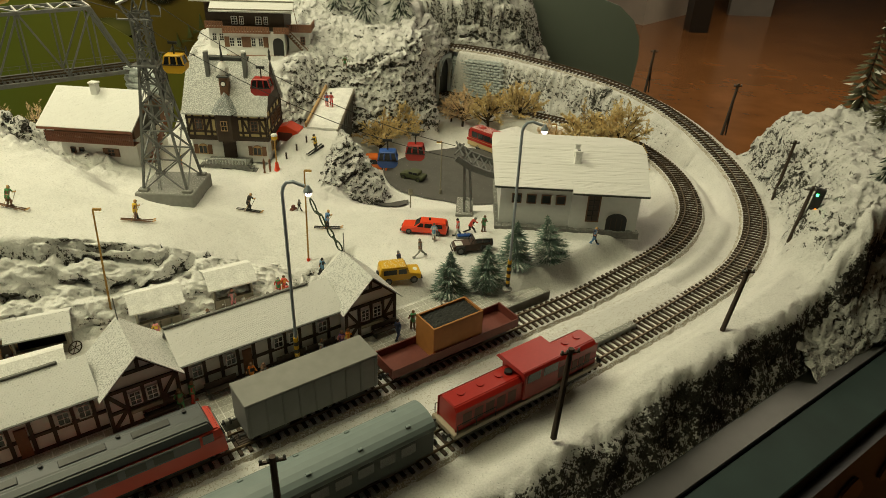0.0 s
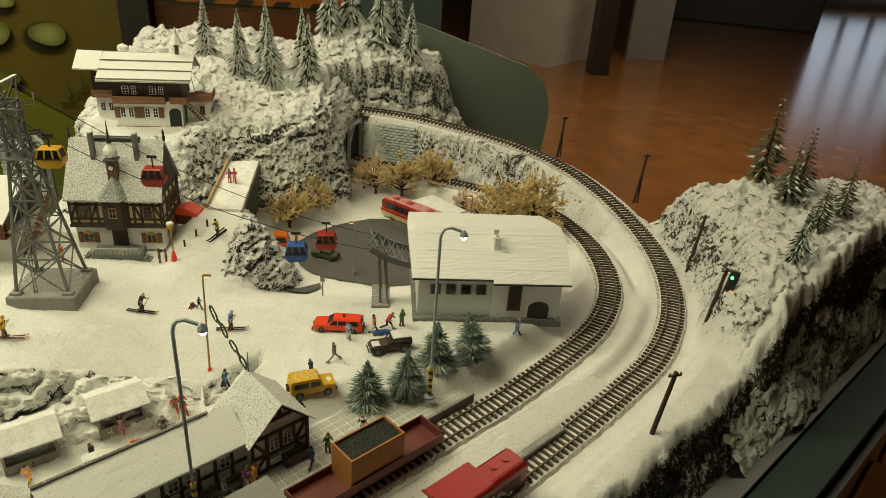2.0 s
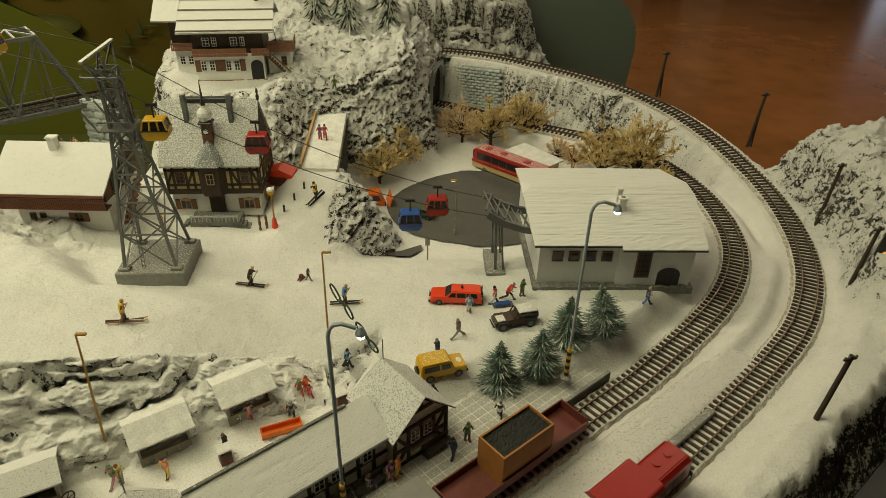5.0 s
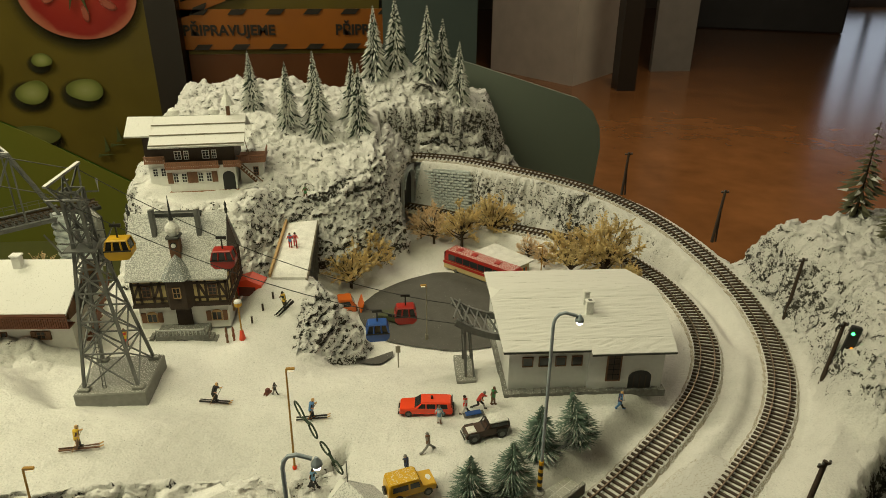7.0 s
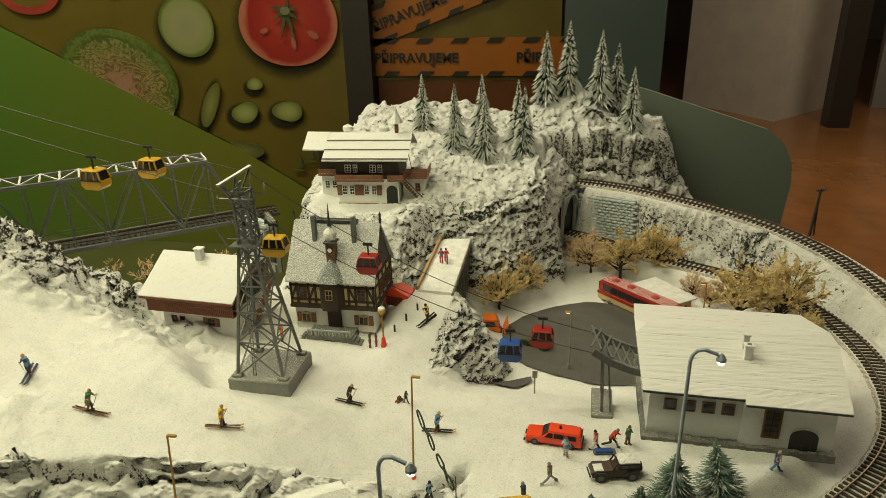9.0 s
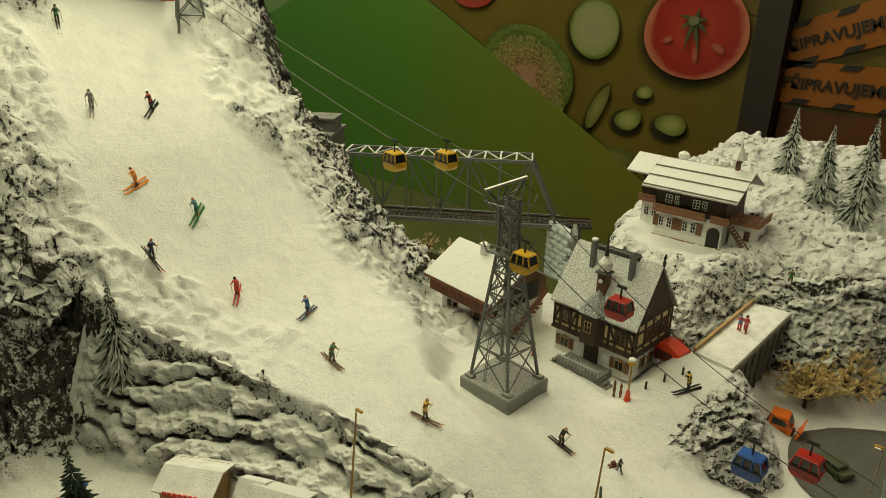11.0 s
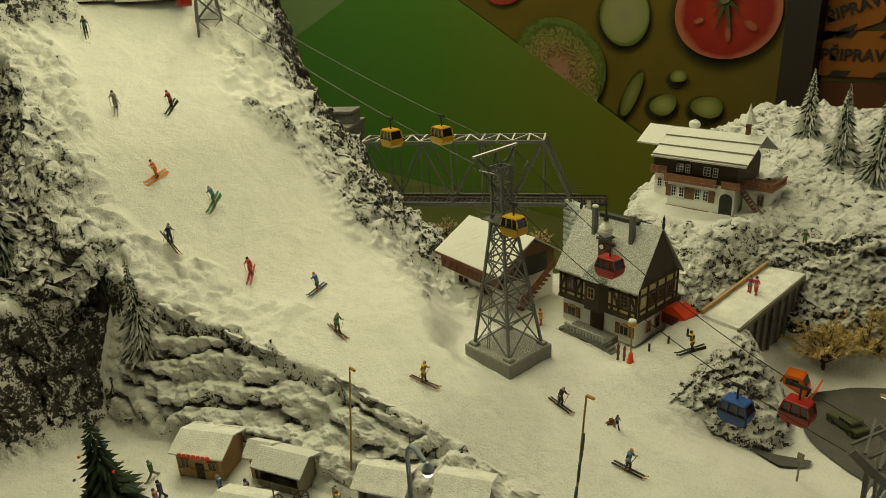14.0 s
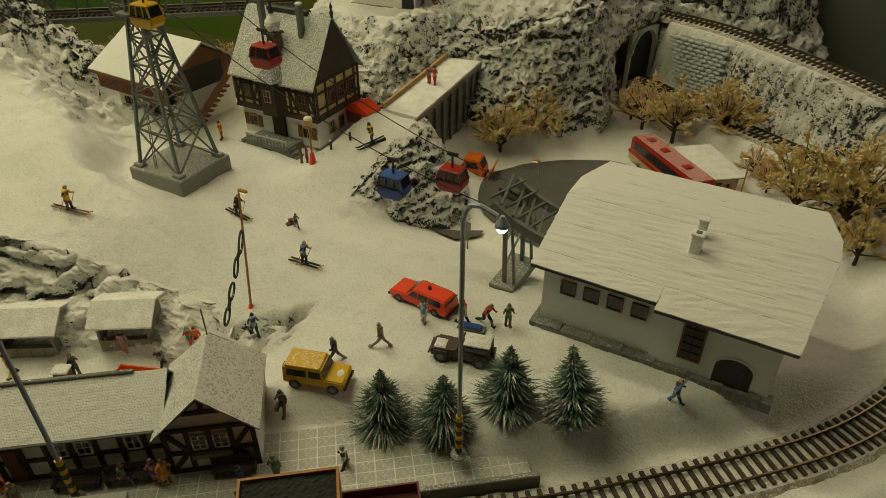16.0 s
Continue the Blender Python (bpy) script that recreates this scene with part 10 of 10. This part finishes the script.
def red_shunter():
    c = thing("red_locomotive", on_track(-0.3000, -0.0895), "red diesel shunting locomotive with raised cab", "locomotive", "trains")
    wall_block("frame", c, -0.082, -0.0155, 0.082, 0.0155, 0.010, 0.0145, mat("pale_sill", color=(0.33, 0.28, 0.20), rough=0.5, grain=0.1), 0.0006)
    wall_block("underframe", c, -0.045, -0.012, 0.045, 0.012, 0.004, 0.010, BLACK)
    for nm, x0, x1 in (("long_hood", -0.078, -0.008), ("short_hood", 0.026, 0.078)):
        bm = B()
        z1 = 0.0375 if x0 < 0 else 0.0395
        prism(bm, [(-0.0125, 0.0145), (0.0125, 0.0145), (0.0125, z1 - 0.004), (0.0085, z1), (-0.0085, z1), (-0.0125, z1 - 0.004)], x0, x1)
        bm.transform(Matrix.Rotation(math.radians(-90), 4, "Z") @ Matrix.Diagonal((1, 1, 1, 1)))
        for v in bm.verts:
            v.co = Vector((v.co.x, v.co.y, v.co.z))
        bmesh.ops.bevel(bm, geom=bm.edges[:], offset=0.0008, segments=2, affect="EDGES")
        h = part(nm, bm, RED, c)
        for k in range(3):
            xx = x0 + (x1 - x0) * (0.2 + 0.28 * k)
            bm = B()
            rod(bm, (xx, 0.002, z1 - 0.0002), (xx, 0.002, z1 + 0.0010), 0.0034, 12)
            part("hatch", bm, RED, h)
        for k in range(5):
            xx = x0 + 0.006 + k * (x1 - x0 - 0.012) / 5
            for sy in (-1, 1):
                wall_block("grille", h, xx, sy * 0.0126 - 0.0002, xx + (x1 - x0) / 8, sy * 0.0126 + 0.0002, 0.018, 0.030, BROWN_RED)
    bm = B()
    box(bm, -0.010, -0.0150, 0.0145, 0.030, 0.0150, 0.0440, bevel=0.001)
    cab = part("cab", bm, RED, c)
    bm = B()
    prism(bm, [(-0.0175, 0.0430), (0.0175, 0.0430), (0.0150, 0.0462), (-0.0150, 0.0462)], -0.014, 0.034)
    bm.transform(Matrix.Rotation(math.radians(-90), 4, "Z"))
    bmesh.ops.bevel(bm, geom=bm.edges[:], offset=0.0006, segments=2, affect="EDGES")
    part("cab_roof", bm, RED, c)
    for x0, x1 in ((-0.007, 0.007), (0.011, 0.027)):
        for sy in (-1, 1):
            wall_block("window", cab, x0, sy * 0.0150 - 0.0003, x1, sy * 0.0150 + 0.0003, 0.032, 0.041, GLASS)
    for x in (-0.0101, 0.0301):
        for y in (-0.0085, 0.0085):
            wall_block("window", cab, x - 0.0003, y - 0.004, x + 0.0003, y + 0.004, 0.0385, 0.0428, GLASS)
    bm = B()
    rod(bm, (-0.016, 0, 0.037), (-0.016, 0, 0.040), 0.0035, 12)
    part("exhaust", bm, BLACK, c)
    for x in (-0.055, 0.055):
        bogie(c, x)
    buffers(c, 0.082)
    for sx in (-1, 1):
        for sy in (-1, 1):
            bm = B()
            for x in (0.079, 0.060, 0.040):
                rod(bm, (sx * x, sy * 0.0152, 0.0145), (sx * x, sy * 0.0152, 0.024), 0.0004, 5)
            rod(bm, (sx * 0.079, sy * 0.0152, 0.024), (sx * 0.040, sy * 0.0152, 0.024), 0.0004, 5)
            part("handrail", bm, BLACK, c)


def round_roof(name, parent, x0, x1, w, z, h, m, seg=10):
    bm = B()
    prism(bm, [(w / 2 * math.cos(math.pi * i / seg), z + h * math.sin(math.pi * i / seg)) for i in range(seg + 1)], x0, x1)
    bm.transform(Matrix.Rotation(math.radians(-90), 4, "Z"))
    for v in bm.verts:
        v.co = Vector((v.co.x, v.co.y, v.co.z))
    return part(name, bm, m, parent)


def coach(m, L):
    c = thing("passenger_coach", m, "dark green coach with rounded blue-grey roof", "coach", "trains")
    wall_block("body", c, -L / 2, -0.0165, L / 2, 0.0165, 0.010, 0.034, COACH_GREEN, 0.001)
    round_roof("roof", c, -L / 2 - 0.001, L / 2 + 0.001, 0.0345, 0.0335, 0.0105, ROOF_GREY)
    n = int(L / 0.020)
    for k in range(n):
        x = -L / 2 + 0.012 + k * (L - 0.024) / n
        for sy in (-1, 1):
            wall_block("window", c, x, sy * 0.0165 - 0.0003, x + 0.013, sy * 0.0165 + 0.0003, 0.021, 0.030, GLASS)
    for k in range(6):
        for sy in (-1, 1):
            bm = B()
            x = -L / 2 + 0.02 + k * (L - 0.04) / 5
            box(bm, x - 0.002, sy * 0.010 - 0.0012, 0.0410, x + 0.002, sy * 0.010 + 0.0012, 0.0432, bevel=0.0004)
            part("roof_vent", bm, ROOF_GREY, c)
    for x in (-L / 2 + 0.03, L / 2 - 0.03):
        bogie(c, x)
    wall_block("end_door", c, L / 2 - 0.0002, -0.005, L / 2 + 0.0012, 0.005, 0.012, 0.033, BLACK)
    buffers(c, L / 2)


def line_loco():
    c = thing("red_grey_locomotive", on_track(-0.6230, 0.0), "red and grey diesel main-line locomotive", "locomotive", "trains")
    L = 0.186
    side = [(-0.0165, 0.009), (0.0165, 0.009), (0.0168, 0.026), (0.0148, 0.0335), (-0.0148, 0.0335), (-0.0168, 0.026)]
    top = [(-0.0150, 0.0328), (0.0150, 0.0328), (0.0125, 0.0405), (0.0060, 0.0432), (-0.0060, 0.0432), (-0.0125, 0.0405)]
    for nm, out, m, ends in (("body", side, mat("traffic_red", color=(0.50, 0.045, 0.025), rough=0.35, grain=0.08, scale=60), 0.0), ("roof", top, LOCO_GREY, 0.004)):
        bm = B()
        prism(bm, out, -L / 2 + ends, L / 2 - ends)
        bm.transform(Matrix.Rotation(math.radians(-90), 4, "Z"))
        for v in bm.verts:
            f = max(0, (v.co.z - 0.022) / 0.02)
            v.co.x -= math.copysign(0.007 * f, v.co.x)
        bmesh.ops.bevel(bm, geom=bm.edges[:], offset=0.0012, segments=2, affect="EDGES")
        part(nm, bm, m, c)
    for sy in (-1, 1):
        wall_block("grey_band", c, -L / 2 + 0.020, sy * 0.0163 - 0.0006, L / 2 - 0.020, sy * 0.0163 + 0.0006, 0.0230, 0.0325, LOCO_GREY)
        for k in range(6):
            x = -0.055 + k * 0.019
            wall_block("vent", c, x, sy * 0.0168 - 0.0003, x + 0.014, sy * 0.0168 + 0.0003, 0.0245, 0.0310, DARK_METAL)
        for sx in (-1, 1):
            wall_block("cab_window", c, sx * (L / 2 - 0.014) - 0.004, sy * 0.0164 - 0.0005, sx * (L / 2 - 0.014) + 0.004, sy * 0.0164 + 0.0005, 0.0245, 0.0318, GLASS)
    for sx in (-1, 1):
        bm = B()
        slab(bm, [(sx * (L / 2 - 0.0002), -0.0125, 0.0240), (sx * (L / 2 - 0.0002), 0.0125, 0.0240), (sx * (L / 2 - 0.0050), 0.0115, 0.0330), (sx * (L / 2 - 0.0050), -0.0115, 0.0330)], 0.0008)
        part("windscreen", bm, GLASS, c)
        for y in (-0.0100, 0.0100):
            bm = B()
            rod(bm, (sx * (L / 2 - 0.001), y, 0.0165), (sx * (L / 2 + 0.0012), y, 0.0165), 0.0020, 10)
            part("headlight", bm, WHITE, c)
        wall_block("front_stripe", c, sx * L / 2 - 0.0006, -0.0150, sx * L / 2 + 0.0006, 0.0150, 0.0200, 0.0222, WHITE)
    for x, w in ((-0.05, 0.022), (0.0, 0.030), (0.045, 0.026)):
        wall_block("roof_grille", c, x - w / 2, -0.0035, x + w / 2, 0.0035, 0.0430, 0.0440, DARK_METAL, 0.0004)
    for x in (-0.070, -0.025, 0.024, 0.070):
        bm = B()
        rod(bm, (x, 0.004, 0.042), (x, 0.004, 0.0450), 0.0016, 8)
        part("roof_vent", bm, BLACK, c)
    wall_block("tank", c, -0.030, -0.0130, 0.030, 0.0130, 0.003, 0.0100, BLACK, 0.0008)
    for x in (-0.060, 0.060):
        bogie(c, x, 0.026)
    buffers(c, L / 2)


def covered_van():
    c = thing("covered_wagon", on_track(-0.4560, 0.0), "plain grey covered goods wagon", "wagon", "trains")
    wall_block("body", c, -0.058, -0.0160, 0.058, 0.0160, 0.010, 0.0425, mat("dull_grey_paint", color=(0.20, 0.205, 0.20), rough=0.55, grain=0.12, scale=100), 0.0008)
    wall_block("roof", c, -0.0585, -0.0163, 0.0585, 0.0163, 0.0425, 0.0440, mat("pale_grey_roof", color=(0.22, 0.22, 0.20), rough=0.6, grain=0.15, scale=100), 0.0005)
    for k in range(9):
        for sy in (-1, 1):
            wall_block("rib", c, -0.056 + k * 0.0138, sy * 0.0163 - 0.0005, -0.0548 + k * 0.0138, sy * 0.0163 + 0.0003, 0.011, 0.0415, mat("container_rib", color=(0.17, 0.175, 0.17), rough=0.55) if k + sy == -1 else bpy.data.materials["container_rib"])
    for x in (-0.035, 0.035):
        bogie(c, x, 0.016)
    buffers(c, 0.058)


def box_wagon():
    c = thing("flat_wagon", on_track(-0.3110, 0.0), "oxide-red low wagon with an ochre coal box", "wagon", "trains")
    wall_block("floor_plate", c, -0.073, -0.0160, 0.073, 0.0160, 0.0085, 0.0110, BROWN_RED, 0.0005)
    for sy in (-1, 1):
        wall_block("side_board", c, -0.073, sy * 0.0156 - 0.0006, 0.073, sy * 0.0156 + 0.0006, 0.0110, 0.0185, BROWN_RED)
    for sx in (-1, 1):
        wall_block("end_board", c, sx * 0.0726 - 0.0006, -0.0150, sx * 0.0726 + 0.0006, 0.0150, 0.0110, 0.0205, BROWN_RED)
    wd = mat("ochre_box_boards", color=(0.36, 0.15, 0.035), rough=0.6, grain=0.15, scale=150)
    bx = thing_part("coal_box", c)
    for sy in (-1, 1):
        wall_block("box_side", bx, -0.028, sy * 0.0135 - 0.0008, 0.028, sy * 0.0135 + 0.0008, 0.0112, 0.0440, wd)
    for sx in (-1, 1):
        wall_block("box_end", bx, sx * 0.0272 - 0.0008, -0.0127, sx * 0.0272 + 0.0008, 0.0127, 0.0112, 0.0440, wd)
    bm = B()
    bmesh.ops.create_grid(bm, x_segments=24, y_segments=14, size=1, matrix=Matrix.Translation((0, 0, 0.0410)) @ Matrix.Diagonal((0.0264, 0.0127, 1, 1)))
    rng = random.Random(6)
    for v in bm.verts:
        v.co.z += rng.uniform(0, 0.0012)
    part("coal", bm, COAL, bx)
    for x in (-0.048, 0.048):
        bogie(c, x, 0.018)
    buffers(c, 0.073)


red_shunter()
x, y = tp(-0.5220, -0.0895)
coach(pose(x, y, Z_TRACK + 0.0038, 0, 0, YAW_T), 0.240)
line_loco()
covered_van()
box_wagon()


# ---------------------------------------------------------------- cable way
HEAD = (Vector((-0.357, 0.648, 0.240)), Vector((-0.347, 0.698, 0.246)))
LOW = (Vector((0.012, 0.660, 0.080)), Vector((0.012, 0.702, 0.080)))
TOP = (Vector((-0.955, 0.600, 0.448)), Vector((-0.975, 0.645, 0.448)))


def on_cable(a, b, f, sag):
    p = a.lerp(b, f)
    return p - Vector((0, 0, sag * 4 * f * (1 - f)))


for k in range(2):
    for a, b, sag, lb in ((HEAD[k], LOW[k], 0.022, "thin dark cable from the pylon down to the valley station"), (HEAD[k], TOP[k], 0.012, "thin dark cable from the pylon up to the top station")):
        bm = B()
        pts = [on_cable(a, b, i / 24, sag) for i in range(25)]
        tube(bm, pts, 0.00045, 5)
        tagged(link("cable", bm, DARK_METAL), lb, "cable", "cable way ropes")


def gondola(p, yaw, m, colour):
    g = thing("gondola", pose(p.x, p.y, p.z, 0, 0, yaw) @ Matrix.Scale(0.84, 4), f"{colour} cable car gondola with dark roof and windows", "gondola", "cable car gondolas")
    bm = B()
    bar(bm, (0, 0, 0.001), (0, 0, -0.014), 0.0016)
    box(bm, -0.006, -0.0012, -0.001, 0.006, 0.0012, 0.0022)
    part("hanger", bm, BLACK, g)
    bm = B()
    box(bm, -0.0118, -0.0084, -0.0168, 0.0118, 0.0084, -0.0140, bevel=0.0012)
    part("roof", bm, m, g)
    bm = B()
    prism(bm, [(-0.0100, -0.0380), (0.0100, -0.0380), (0.0145, -0.0330), (0.0145, -0.0262), (-0.0145, -0.0262), (-0.0145, -0.0330)], -0.0095, 0.0095)
    bmesh.ops.bevel(bm, geom=bm.edges[:], offset=0.0008, segments=2, affect="EDGES")
    part("cabin", bm, m, g)
    for f in (-1, -0.36, 0.36, 1):
        for y in (-1, 1):
            bm = B()
            bar(bm, (f * 0.0138, y * 0.0091, -0.0264), (f * 0.0112, y * 0.0080, -0.0160), 0.0015)
            part("post", bm, m, g)
    bm = B()
    prism(bm, [(-0.0136, -0.0266), (0.0136, -0.0266), (0.0110, -0.0164), (-0.0110, -0.0164)], -0.0086, 0.0086)
    for v in bm.verts:
        v.co.y *= 1.0 - 8.0 * (v.co.z + 0.0266)
    part("window", bm, GLASS, g)
    for y in (-0.0099, 0.0099):
        wall_block("sill", g, -0.0146, y - 0.0005, 0.0146, y + 0.0005, -0.0272, -0.0258, BLACK)


gondola(on_cable(HEAD[0], TOP[0], 0.21, 0.012), -5, YELLOW, "yellow")
gondola(on_cable(HEAD[1], TOP[1], 0.17, 0.012), -5, YELLOW, "yellow")
gondola(on_cable(HEAD[0], LOW[0], 0.14, 0.022), 2, YELLOW, "yellow")
gondola(on_cable(HEAD[1], LOW[1], 0.34, 0.022), 0, RED, "red")
gondola(on_cable(HEAD[0], LOW[0], 0.78, 0.022), 2, BLUE, "blue")
gondola(on_cable(HEAD[1], LOW[1], 0.86, 0.022), 0, RED, "red")
gondola(on_cable(HEAD[0], TOP[0], 0.955, 0.012), -5, RED, "red")
gondola(on_cable(HEAD[1], TOP[1], 0.975, 0.012) + Vector((0, 0, 0.02)), -5, BLUE, "blue")
